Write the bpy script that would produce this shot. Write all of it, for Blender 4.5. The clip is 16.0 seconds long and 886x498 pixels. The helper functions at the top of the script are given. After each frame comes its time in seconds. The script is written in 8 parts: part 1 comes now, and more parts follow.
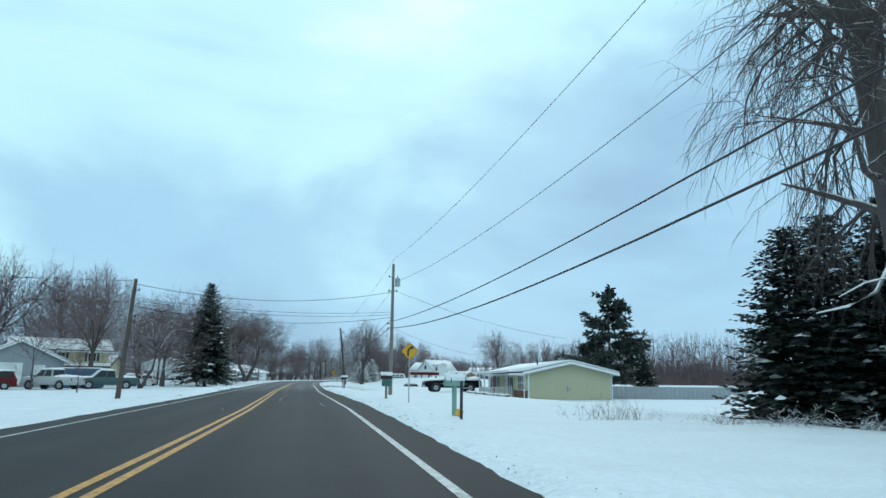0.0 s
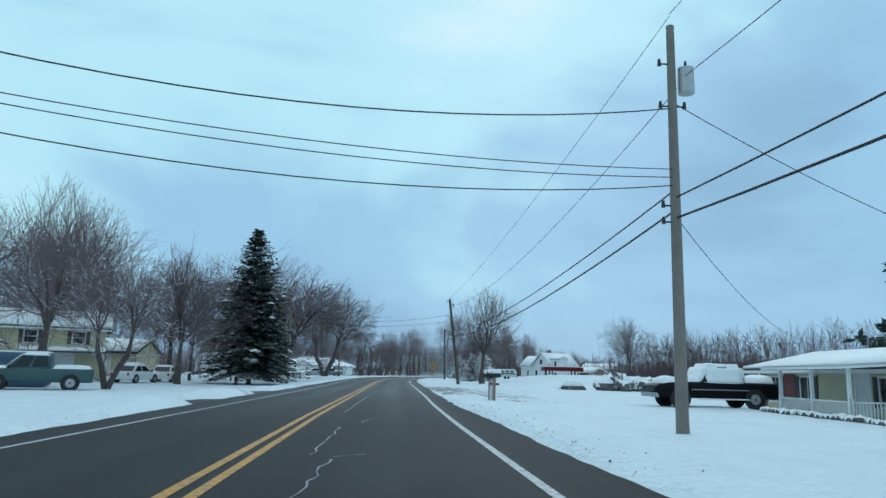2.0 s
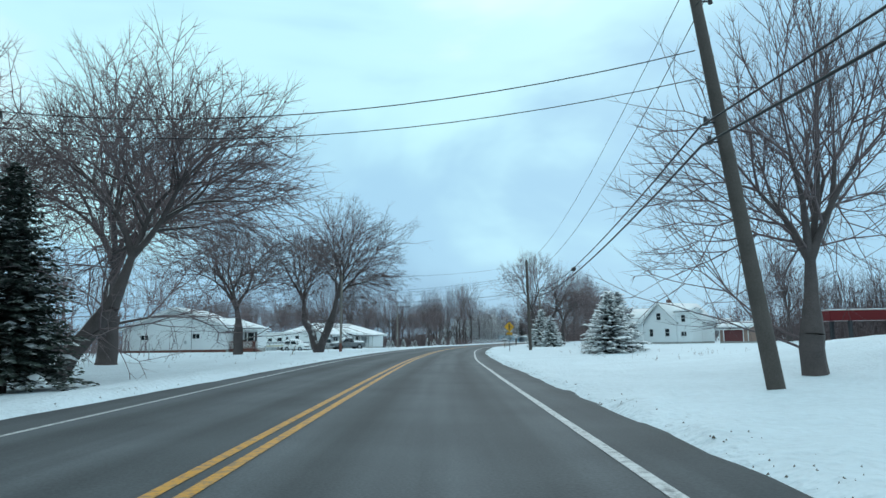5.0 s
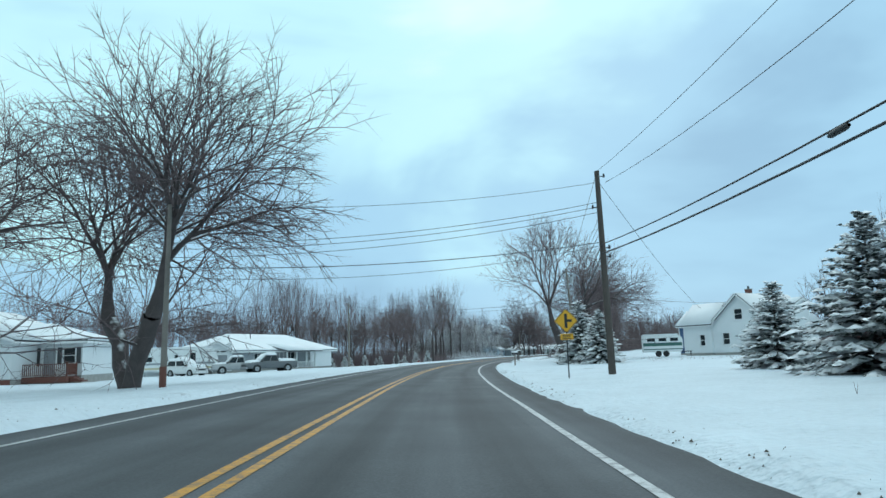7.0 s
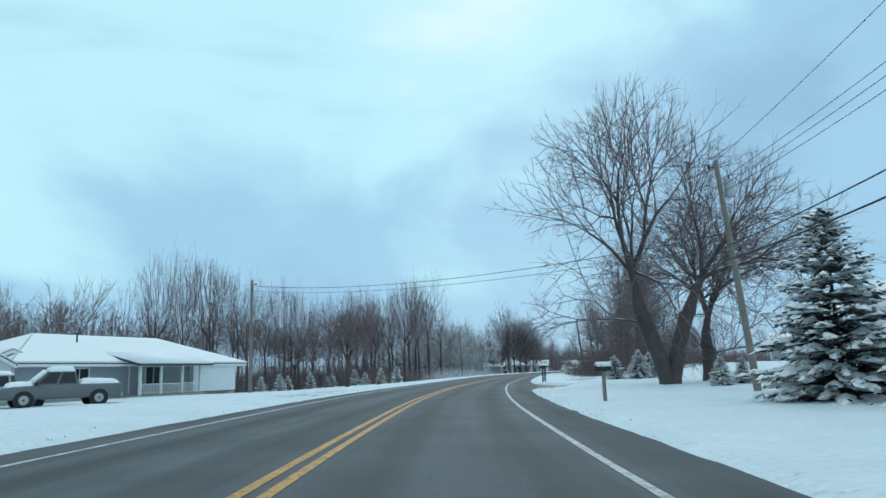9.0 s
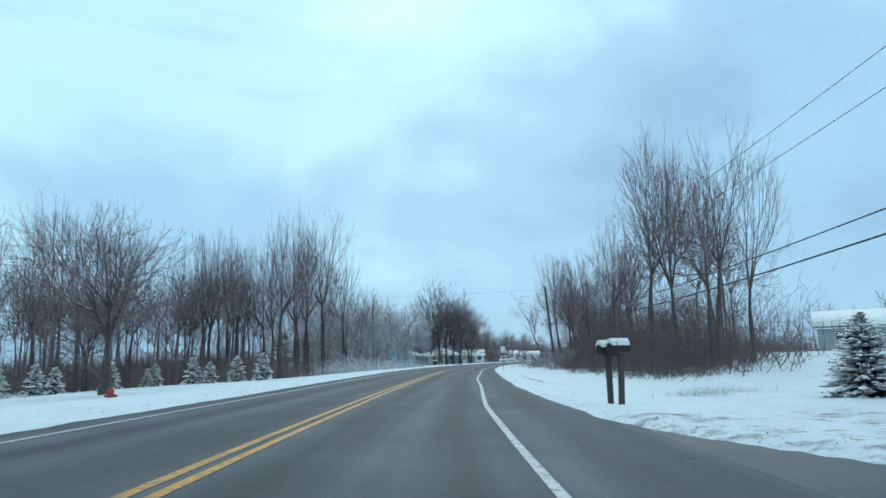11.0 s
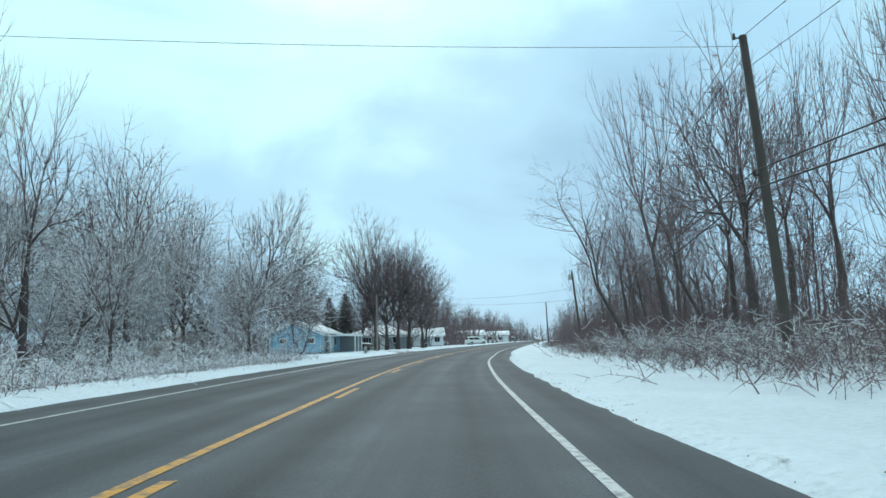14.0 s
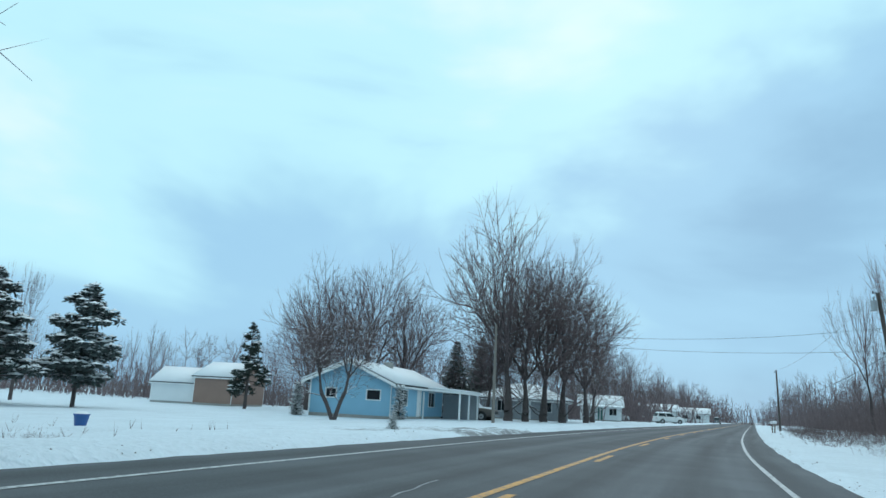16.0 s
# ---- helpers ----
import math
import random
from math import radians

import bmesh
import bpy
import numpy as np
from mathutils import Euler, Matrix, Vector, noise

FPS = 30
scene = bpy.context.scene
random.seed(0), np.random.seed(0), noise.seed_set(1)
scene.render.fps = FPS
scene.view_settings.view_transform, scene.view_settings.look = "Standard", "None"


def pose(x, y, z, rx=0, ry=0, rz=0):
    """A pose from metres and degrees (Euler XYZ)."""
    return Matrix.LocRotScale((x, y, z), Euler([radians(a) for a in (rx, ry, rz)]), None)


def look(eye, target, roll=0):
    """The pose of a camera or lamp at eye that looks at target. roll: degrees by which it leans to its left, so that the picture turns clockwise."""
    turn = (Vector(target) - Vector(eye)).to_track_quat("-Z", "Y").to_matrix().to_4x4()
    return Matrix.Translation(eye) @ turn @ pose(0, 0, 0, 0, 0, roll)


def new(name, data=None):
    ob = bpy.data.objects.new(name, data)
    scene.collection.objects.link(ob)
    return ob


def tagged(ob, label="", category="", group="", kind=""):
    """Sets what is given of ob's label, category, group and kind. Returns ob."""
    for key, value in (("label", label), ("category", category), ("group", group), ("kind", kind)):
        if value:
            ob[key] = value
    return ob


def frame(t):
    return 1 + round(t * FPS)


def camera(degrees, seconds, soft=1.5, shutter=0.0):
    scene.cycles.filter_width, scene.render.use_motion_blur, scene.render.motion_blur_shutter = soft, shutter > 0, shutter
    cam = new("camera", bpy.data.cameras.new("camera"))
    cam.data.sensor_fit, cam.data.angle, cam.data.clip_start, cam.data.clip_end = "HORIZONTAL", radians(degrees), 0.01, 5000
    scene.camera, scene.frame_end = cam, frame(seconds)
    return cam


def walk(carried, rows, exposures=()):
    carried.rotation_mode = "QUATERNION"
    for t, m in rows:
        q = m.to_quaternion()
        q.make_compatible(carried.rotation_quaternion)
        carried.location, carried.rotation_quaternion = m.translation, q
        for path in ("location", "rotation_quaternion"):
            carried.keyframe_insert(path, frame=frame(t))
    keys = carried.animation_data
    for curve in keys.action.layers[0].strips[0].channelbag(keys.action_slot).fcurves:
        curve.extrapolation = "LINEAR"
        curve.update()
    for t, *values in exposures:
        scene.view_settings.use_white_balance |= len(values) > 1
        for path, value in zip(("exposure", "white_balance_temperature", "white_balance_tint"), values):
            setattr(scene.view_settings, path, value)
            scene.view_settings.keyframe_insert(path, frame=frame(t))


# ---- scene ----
cam = camera(65.0, 16.0)

PATH = [
    (0, (3.136, 3.173, 1.064), (3.485, 5.108, 1.432), 0.7),
    (0.5, (3.036, 12.338, 1.064), (3.257, 14.289, 1.443), 1.8),
    (1, (2.906, 21.577, 1.064), (3.061, 23.535, 1.442), 2.1),
    (1.5, (2.717, 30.883, 1.064), (2.84, 32.845, 1.432), 1.8),
    (2, (2.449, 40.156, 1.064), (2.548, 42.122, 1.417), 1.4),
    (2.5, (2.131, 49.341, 1.064), (2.2, 51.312, 1.398), 0.9),
    (3, (1.895, 58.478, 1.064), (1.92, 60.453, 1.377), 0.4),
    (3.5, (1.829, 67.662, 1.064), (1.81, 69.639, 1.361), -0.2),
    (3.7, (1.831, 71.372, 1.064), (1.791, 73.35, 1.356), -0.2),
    (5.8, (1.517, 111.648, 1.064), (1.524, 113.632, 1.318), -1.5),
    (6, (1.481, 115.603, 1.064), (1.5, 117.586, 1.321), -1.5),
    (6.5, (1.423, 125.54, 1.064), (1.468, 127.52, 1.338), -1.8),
    (7, (1.468, 135.418, 1.064), (1.531, 137.394, 1.366), -1.9),
    (7.5, (1.586, 145.192, 1.064), (1.665, 147.163, 1.391), -2.0),
    (8, (1.789, 154.844, 1.064), (1.881, 156.812, 1.405), -2.0),
    (8.5, (2.127, 164.48, 1.064), (2.235, 166.446, 1.41), -2.1),
    (8.7, (2.322, 168.365, 1.064), (2.437, 170.331, 1.412), -2.0),
    (10.8, (7.115, 211.261, 1.064), (7.424, 213.211, 1.387), -1.2),
    (11, (7.864, 215.562, 1.064), (8.197, 217.509, 1.38), -1.3),
    (11.5, (9.943, 226.427, 1.064), (10.328, 228.366, 1.363), -1.5),
    (12, (12.223, 237.343, 1.064), (12.649, 239.276, 1.35), -1.6),
    (12.5, (14.532, 248.185, 1.064), (14.983, 250.115, 1.336), -1.5),
    (13, (16.711, 258.872, 1.064), (17.18, 260.798, 1.326), -1.7),
    (13.5, (18.772, 269.333, 1.064), (19.25, 271.258, 1.32), -1.7),
    (14, (20.908, 279.486, 1.064), (21.371, 281.413, 1.327), -1.5),
    (14.5, (23.125, 289.259, 1.064), (23.521, 291.197, 1.36), -1.0),
    (15, (25.418, 298.633, 1.064), (25.704, 300.582, 1.408), -0.0),
    (15.5, (27.982, 307.698, 1.064), (28.099, 309.654, 1.467), 1.0),
    (16, (30.9, 316.567, 1.064), (30.835, 318.517, 1.503), 3.1),
]
walk(cam, [(t, look(eye, target, roll)) for t, eye, target, roll in PATH], [(0.0, -0.09, 6100, 10), (0.5, -0.25, 5860, 10), (2.0, -0.33, 5810, 10), (3.5, -0.23, 5910, 10), (6.0, -0.03, 6210, 10), (7.0, -0.08, 6160, 10), (8.0, -0.21, 6060, 10), (8.7, -0.21, 6010, 10), (11.0, -0.09, 5950, 10), (12.5, -0.03, 6200, 10), (14.5, 0.11, 6350, 10), (15.2, 0.07, 6350, 10), (16.0, -0.15, 6000, 10)])

# ---- world ----
SUN_EL, SUN_AZ = radians(28), radians(15)
world = bpy.data.worlds.new("overcast_sky")
world.use_nodes = True
scene.world = world


def link(nt, a, ao, b, bi):
    nt.links.new(a.outputs[ao], b.inputs[bi])


def node(nt, kind, **vals):
    n = nt.nodes.new(kind)
    for k, v in vals.items():
        n.inputs[k].default_value = v
    return n


def build_sky():
    nt = world.node_tree
    nt.nodes.clear()
    out = nt.nodes.new("ShaderNodeOutputWorld")
    bg = node(nt, "ShaderNodeBackground", Strength=1.0)
    sky = nt.nodes.new("ShaderNodeTexSky")
    sky.sky_type, sky.sun_disc = "NISHITA", False
    sky.sun_elevation, sky.sun_rotation = SUN_EL, SUN_AZ
    co = nt.nodes.new("ShaderNodeTexCoord")
    mp = nt.nodes.new("ShaderNodeMapping")
    mp.inputs["Scale"].default_value = (1.0, 1.0, 2.2)
    mp.inputs["Location"].default_value = (0.35, 0.2, 0.1)
    link(nt, co, "Generated", mp, "Vector")
    n1 = node(nt, "ShaderNodeTexNoise", Scale=1.7, Detail=5.0, Roughness=0.5, Distortion=0.35)
    link(nt, mp, "Vector", n1, "Vector")
    sep = nt.nodes.new("ShaderNodeSeparateXYZ")
    link(nt, co, "Generated", sep, "Vector")
    up = nt.nodes.new("ShaderNodeMath")
    up.operation = "MULTIPLY_ADD"
    up.inputs[1].default_value = 0.70
    link(nt, sep, "Z", up, 0)
    link(nt, n1, "Fac", up, 2)
    ramp = nt.nodes.new("ShaderNodeValToRGB")
    ramp.color_ramp.interpolation = "EASE"
    e = ramp.color_ramp.elements
    e[0].position, e[0].color = 0.45, (0.33, 0.56, 0.73, 1)
    e[1].position, e[1].color = 0.98, (0.86, 1.06, 1.08, 1)
    for pos, color in ((0.62, (0.42, 0.70, 0.87, 1)), (0.80, (0.62, 0.98, 1.02, 1))):
        m = e.new(pos)
        m.color = color
    link(nt, up, "Value", ramp, "Fac")
    add = nt.nodes.new("ShaderNodeMixRGB")
    add.blend_type = "ADD"
    add.inputs[0].default_value = 0.004
    link(nt, ramp, "Color", add, 1)
    link(nt, sky, "Color", add, 2)
    link(nt, add, "Color", bg, "Color")
    link(nt, bg, "Background", out, "Surface")


build_sky()
sun = new("sun", bpy.data.lights.new("sun", "SUN"))
sun.data.energy, sun.data.angle, sun.data.color = 0.5, radians(40), (1.0, 0.98, 0.94)
sun.matrix_world = look((0, 0, 60), (-math.sin(SUN_AZ) * math.cos(SUN_EL), -math.cos(SUN_AZ) * math.cos(SUN_EL), 60 - math.sin(SUN_EL)))

# ---- materials ----


def material(name, color, rough=0.7, metal=0.0, vary=0.15, scale=6.0, fine=60.0, bump=0.15, dist=0.02, snow=0.0, snow_at=0.55, obj_rand=0.0, coat=0.0, coords="Object"):
    """Base colour varied by two noises, fine relief, and snow lying where faces look up."""
    m = bpy.data.materials.new(name)
    m.use_nodes = True
    nt = m.node_tree
    bsdf = nt.nodes["Principled BSDF"]
    bsdf.inputs["Roughness"].default_value = rough
    bsdf.inputs["Metallic"].default_value = metal
    bsdf.inputs["Coat Weight"].default_value = coat
    co = nt.nodes.new("ShaderNodeTexCoord")
    a = node(nt, "ShaderNodeTexNoise", Scale=scale, Detail=3.0)
    b = node(nt, "ShaderNodeTexNoise", Scale=fine, Detail=2.0)
    link(nt, co, coords, a, "Vector")
    link(nt, co, coords, b, "Vector")
    mix = nt.nodes.new("ShaderNodeMath")
    mix.operation = "ADD"
    link(nt, a, "Fac", mix, 0)
    link(nt, b, "Fac", mix, 1)
    rng = node(nt, "ShaderNodeMapRange")
    rng.inputs["From Min"].default_value, rng.inputs["From Max"].default_value = 0.6, 1.4
    rng.inputs["To Min"].default_value, rng.inputs["To Max"].default_value = 1 - vary, 1 + vary
    link(nt, mix, "Value", rng, "Value")
    val = rng
    if obj_rand:
        info = nt.nodes.new("ShaderNodeObjectInfo")
        r2 = node(nt, "ShaderNodeMapRange")
        r2.inputs["To Min"].default_value, r2.inputs["To Max"].default_value = 1 - obj_rand, 1 + obj_rand
        link(nt, info, "Random", r2, "Value")
        mul = nt.nodes.new("ShaderNodeMath")
        mul.operation = "MULTIPLY"
        link(nt, rng, "Result", mul, 0)
        link(nt, r2, "Result", mul, 1)
        val = mul
    vm = nt.nodes.new("ShaderNodeVectorMath")
    vm.operation = "SCALE"
    vm.inputs[0].default_value = color
    link(nt, val, 0, vm, "Scale")
    bp = node(nt, "ShaderNodeBump", Strength=bump, Distance=dist)
    link(nt, mix, "Value", bp, "Height")
    link(nt, bp, "Normal", bsdf, "Normal")
    if snow:
        geo = nt.nodes.new("ShaderNodeNewGeometry")
        sep = nt.nodes.new("ShaderNodeSeparateXYZ")
        link(nt, geo, "Normal", sep, "Vector")
        patch = node(nt, "ShaderNodeTexNoise", Scale=2.2, Detail=2.0)
        link(nt, geo, "Position", patch, "Vector")
        s = nt.nodes.new("ShaderNodeMath")
        s.operation = "MULTIPLY_ADD"
        s.inputs[1].default_value = 0.9
        link(nt, patch, "Fac", s, 0)
        link(nt, sep, "Z", s, 2)
        r3 = node(nt, "ShaderNodeMapRange")
        r3.inputs["From Min"].default_value, r3.inputs["From Max"].default_value = snow_at + 0.42, snow_at + 0.62
        r3.inputs["To Max"].default_value = snow
        link(nt, s, "Value", r3, "Value")
        mx = nt.nodes.new("ShaderNodeMixRGB")
        mx.inputs[2].default_value = (0.82, 0.84, 0.86, 1)
        link(nt, r3, "Result", mx, 0)
        link(nt, vm, "Vector", mx, 1)
        link(nt, mx, "Color", bsdf, "Base Color")
    else:
        link(nt, vm, "Vector", bsdf, "Base Color")
    return m


def road_material(name, base, tracks=0.0):
    """Worn asphalt: grain, patches along the road and paler wheel tracks, laid out by metres across and along."""
    m = material(name, base, rough=0.75, vary=0.32, scale=0.45, fine=36.0, bump=0.35, dist=0.008)
    if tracks:
        nt = m.node_tree
        bsdf = nt.nodes["Principled BSDF"]
        src = bsdf.inputs["Base Color"].links[0].from_socket
        uv = nt.nodes.new("ShaderNodeUVMap")
        mp = nt.nodes.new("ShaderNodeMapping")
        mp.inputs["Scale"].default_value = (1.1, 0.035, 1)
        link(nt, uv, "UV", mp, "Vector")
        n = node(nt, "ShaderNodeTexNoise", Scale=1.6, Detail=3.0)
        link(nt, mp, "Vector", n, "Vector")
        r = node(nt, "ShaderNodeMapRange")
        r.inputs["From Min"].default_value, r.inputs["From Max"].default_value = 0.35, 0.68
        r.inputs["To Min"].default_value, r.inputs["To Max"].default_value = 1 - tracks, 1 + tracks
        link(nt, n, "Fac", r, "Value")
        vm = nt.nodes.new("ShaderNodeVectorMath")
        vm.operation = "SCALE"
        nt.links.new(src, vm.inputs[0])
        link(nt, r, "Result", vm, "Scale")
        # the older stretch is paler; the first one is newer, with a dark sealed shoulder
        sep = nt.nodes.new("ShaderNodeSeparateXYZ")
        link(nt, uv, "UV", sep, "Vector")
        along = node(nt, "ShaderNodeMapRange")
        along.inputs["From Min"].default_value, along.inputs["From Max"].default_value = 54, 84
        along.inputs["To Min"].default_value, along.inputs["To Max"].default_value = 0.20, 1.0
        link(nt, sep, "Y", along, "Value")
        out = node(nt, "ShaderNodeMapRange")
        out.inputs["From Min"].default_value, out.inputs["From Max"].default_value = 3.45, 3.65
        out.inputs["To Min"].default_value, out.inputs["To Max"].default_value = 1.0, 0.42
        link(nt, sep, "X", out, "Value")
        older = node(nt, "ShaderNodeMapRange")
        older.inputs["From Min"].default_value, older.inputs["From Max"].default_value = 55, 110
        link(nt, sep, "Y", older, "Value")
        sh = nt.nodes.new("ShaderNodeMix")
        link(nt, older, "Result", sh, 0)
        link(nt, out, "Result", sh, 2)
        sh.inputs[3].default_value = 1.0
        mul = nt.nodes.new("ShaderNodeMath")
        mul.operation = "MULTIPLY"
        link(nt, along, "Result", mul, 0)
        nt.links.new(sh.outputs[0], mul.inputs[1])
        v2 = nt.nodes.new("ShaderNodeVectorMath")
        v2.operation = "SCALE"
        link(nt, vm, "Vector", v2, 0)
        link(nt, mul, "Value", v2, "Scale")
        # darker bands where wheels polish each lane, a paler strip between them
        across = nt.nodes.new("ShaderNodeMath")
        across.operation = "PINGPONG"
        across.inputs[1].default_value = 0.88
        link(nt, sep, "X", across, 0)
        band = node(nt, "ShaderNodeMapRange")
        band.inputs["From Min"].default_value, band.inputs["From Max"].default_value = 0.25, 0.8
        band.inputs["To Min"].default_value, band.inputs["To Max"].default_value = 1.24, 0.84
        link(nt, across, "Value", band, "Value")
        v3 = nt.nodes.new("ShaderNodeVectorMath")
        v3.operation = "SCALE"
        link(nt, v2, "Vector", v3, 0)
        link(nt, band, "Result", v3, "Scale")
        link(nt, v3, "Vector", bsdf, "Base Color")
    return m


def paint_material(name, color):
    """Road paint with worn gaps through which the asphalt shows."""
    m = material(name, color, rough=0.6, vary=0.12, scale=1.5, fine=40, bump=0.1, dist=0.004)
    nt = m.node_tree
    bsdf = nt.nodes["Principled BSDF"]
    src = bsdf.inputs["Base Color"].links[0].from_socket
    co = nt.nodes.new("ShaderNodeTexCoord")
    n = node(nt, "ShaderNodeTexNoise", Scale=9.0, Detail=5.0, Roughness=0.7)
    link(nt, co, "Object", n, "Vector")
    r = node(nt, "ShaderNodeMapRange")
    r.inputs["From Min"].default_value, r.inputs["From Max"].default_value = 0.46, 0.64
    r.inputs["To Max"].default_value = 0.8
    link(nt, n, "Fac", r, "Value")
    mx = nt.nodes.new("ShaderNodeMixRGB")
    mx.inputs[2].default_value = (0.09, 0.095, 0.1, 1)
    link(nt, r, "Result", mx, 0)
    nt.links.new(src, mx.inputs[1])
    link(nt, mx, "Color", bsdf, "Base Color")
    return m


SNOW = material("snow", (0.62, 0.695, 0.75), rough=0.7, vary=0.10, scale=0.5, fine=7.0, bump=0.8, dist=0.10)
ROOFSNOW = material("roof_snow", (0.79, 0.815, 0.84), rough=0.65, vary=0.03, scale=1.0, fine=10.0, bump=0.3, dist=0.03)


def worn_snow(m):
    """Lets dark slush show through the snow in tyre-drawn streaks, as far as the ground's worn value says."""
    nt = m.node_tree
    bsdf = nt.nodes["Principled BSDF"]
    src = bsdf.inputs["Base Color"].links[0].from_socket
    at_ = nt.nodes.new("ShaderNodeAttribute")
    at_.attribute_name = "worn"
    uv = nt.nodes.new("ShaderNodeUVMap")
    val = None
    for angle, scale, weight in ((-24, (0.8, 0.6, 1), 0.5), (-40, (3.2, 1.9, 1), 0.5)):
        mp = nt.nodes.new("ShaderNodeMapping")
        mp.inputs["Rotation"].default_value = (0, 0, radians(angle))
        mp2 = nt.nodes.new("ShaderNodeMapping")
        mp2.inputs["Scale"].default_value = scale
        link(nt, uv, "UV", mp, "Vector")
        link(nt, mp, "Vector", mp2, "Vector")
        n = node(nt, "ShaderNodeTexNoise", Scale=0.8, Detail=8.0, Roughness=0.7, Distortion=0.9)
        link(nt, mp2, "Vector", n, "Vector")
        k = nt.nodes.new("ShaderNodeMath")
        k.operation = "MULTIPLY"
        k.inputs[1].default_value = weight
        link(nt, n, "Fac", k, 0)
        if val is not None:
            s = nt.nodes.new("ShaderNodeMath")
            link(nt, val, "Value", s, 0)
            link(nt, k, "Value", s, 1)
            k = s
        val = k
    s = nt.nodes.new("ShaderNodeMath")
    s.operation = "MULTIPLY_ADD"
    s.inputs[1].default_value = 0.38
    link(nt, at_, "Fac", s, 0)
    link(nt, val, "Value", s, 2)
    r = node(nt, "ShaderNodeMapRange")
    r.inputs["From Min"].default_value, r.inputs["From Max"].default_value = 0.72, 0.82
    r.inputs["To Max"].default_value = 0.9
    link(nt, s, "Value", r, "Value")
    mx = nt.nodes.new("ShaderNodeMixRGB")
    mx.inputs[2].default_value = (0.13, 0.135, 0.14, 1)
    link(nt, r, "Result", mx, 0)
    nt.links.new(src, mx.inputs[1])
    link(nt, mx, "Color", bsdf, "Base Color")
    return m


worn_snow(SNOW)
SLUSH = material("wet_slush", (0.09, 0.10, 0.10), rough=0.45, vary=0.5, scale=3.0, fine=14, bump=0.5, dist=0.02)
APRON = material("wet_driveway_asphalt", (0.042, 0.045, 0.048), rough=0.55, vary=0.45, scale=0.8, fine=16, bump=0.5, dist=0.015)
EARTH = material("wet_earth", (0.10, 0.085, 0.07), rough=0.6, vary=0.4, scale=1.2, fine=14.0, bump=0.5, dist=0.05)
ASPHALT = road_material("asphalt", (0.074, 0.080, 0.087), 0.2)
ASPHALT.node_tree.nodes["Principled BSDF"].inputs["Specular IOR Level"].default_value = 0.22
SEAL = material("crack_sealer", (0.21, 0.22, 0.23), rough=0.5, vary=0.15, scale=3, fine=30)
WHITE_LINE = paint_material("white_road_paint", (0.52, 0.53, 0.53))
YELLOW_LINE = paint_material("yellow_road_paint", (0.58, 0.27, 0.02))
BARK = material("bark", (0.088, 0.070, 0.068), rough=0.9, vary=0.3, scale=2.5, fine=30, bump=0.5, dist=0.02, snow=0.9, snow_at=0.62)
TWIG = material("twigs", (0.170, 0.126, 0.130), rough=0.9, vary=0.2, scale=1.0, fine=12, bump=0.0, obj_rand=0.18)
TWIG_SNOWY = material("snow_dusted_twigs", (0.150, 0.112, 0.125), rough=0.9, vary=0.2, scale=1.0, fine=12, bump=0.0, snow=0.7, snow_at=0.3)
TWIG_DARK = material("dark_hanging_twigs", (0.085, 0.07, 0.066), rough=0.9, vary=0.25, scale=1.0, fine=12, bump=0.0, snow=0.7, snow_at=0.6)
TWIG_FROST = material("frosted_brown_twigs", (0.175, 0.115, 0.115), rough=0.9, vary=0.25, scale=0.8, fine=10, bump=0.0, snow=0.85, snow_at=0.22)
TWIG_RED = material("reddish_twigs", (0.135, 0.095, 0.095), rough=0.9, vary=0.25, scale=0.6, fine=9, bump=0.0, obj_rand=0.2)
NEEDLE = material("dark_needles", (0.038, 0.055, 0.043), rough=0.8, vary=0.35, scale=1.5, fine=14, bump=0.0, snow=0.5, snow_at=0.91, obj_rand=0.15)
NEEDLE_DARK = material("pine_needles", (0.026, 0.038, 0.03), rough=0.8, vary=0.4, scale=1.2, fine=12, bump=0.0, obj_rand=0.15)
NEEDLE_BLUE = material("blue_green_needles", (0.050, 0.066, 0.062), rough=0.8, vary=0.35, scale=1.5, fine=14, bump=0.0, snow=0.5, snow_at=0.80, obj_rand=0.15)
POLE_WOOD = material("weathered_pole_wood", (0.21, 0.185, 0.165), rough=0.85, vary=0.3, scale=1.5, fine=35, bump=0.4, dist=0.01)
POLE_DARK = material("dark_pole_wood", (0.085, 0.07, 0.062), rough=0.85, vary=0.3, scale=1.5, fine=35, bump=0.4, dist=0.01)
POST_WOOD = material("grey_post_wood", (0.22, 0.18, 0.15), rough=0.85, vary=0.3, scale=3, fine=40, bump=0.4, dist=0.008)
WIRE = material("black_cable", (0.02, 0.02, 0.022), rough=0.6, vary=0.1, bump=0.0)
STEEL = material("galvanised_steel", (0.42, 0.43, 0.44), rough=0.4, metal=0.8, vary=0.12, scale=8)
DARK_METAL = material("dark_metal", (0.05, 0.05, 0.055), rough=0.5, metal=0.6, vary=0.15)
BLACK = material("black_rubber", (0.018, 0.018, 0.02), rough=0.7, vary=0.2)
GLASS = material("dark_window_glass", (0.018, 0.022, 0.026), rough=0.16, vary=0.1, bump=0.0)
GLASS.node_tree.nodes["Principled BSDF"].inputs["Specular IOR Level"].default_value = 0.35
SIGN_YELLOW = material("sign_yellow", (0.72, 0.36, 0.015), rough=0.45, vary=0.06, scale=4)
SIGN_BLACK = material("sign_black", (0.02, 0.02, 0.02), rough=0.5, vary=0.1)
SIGN_WHITE = material("sign_white", (0.72, 0.73, 0.74), rough=0.45, vary=0.06)
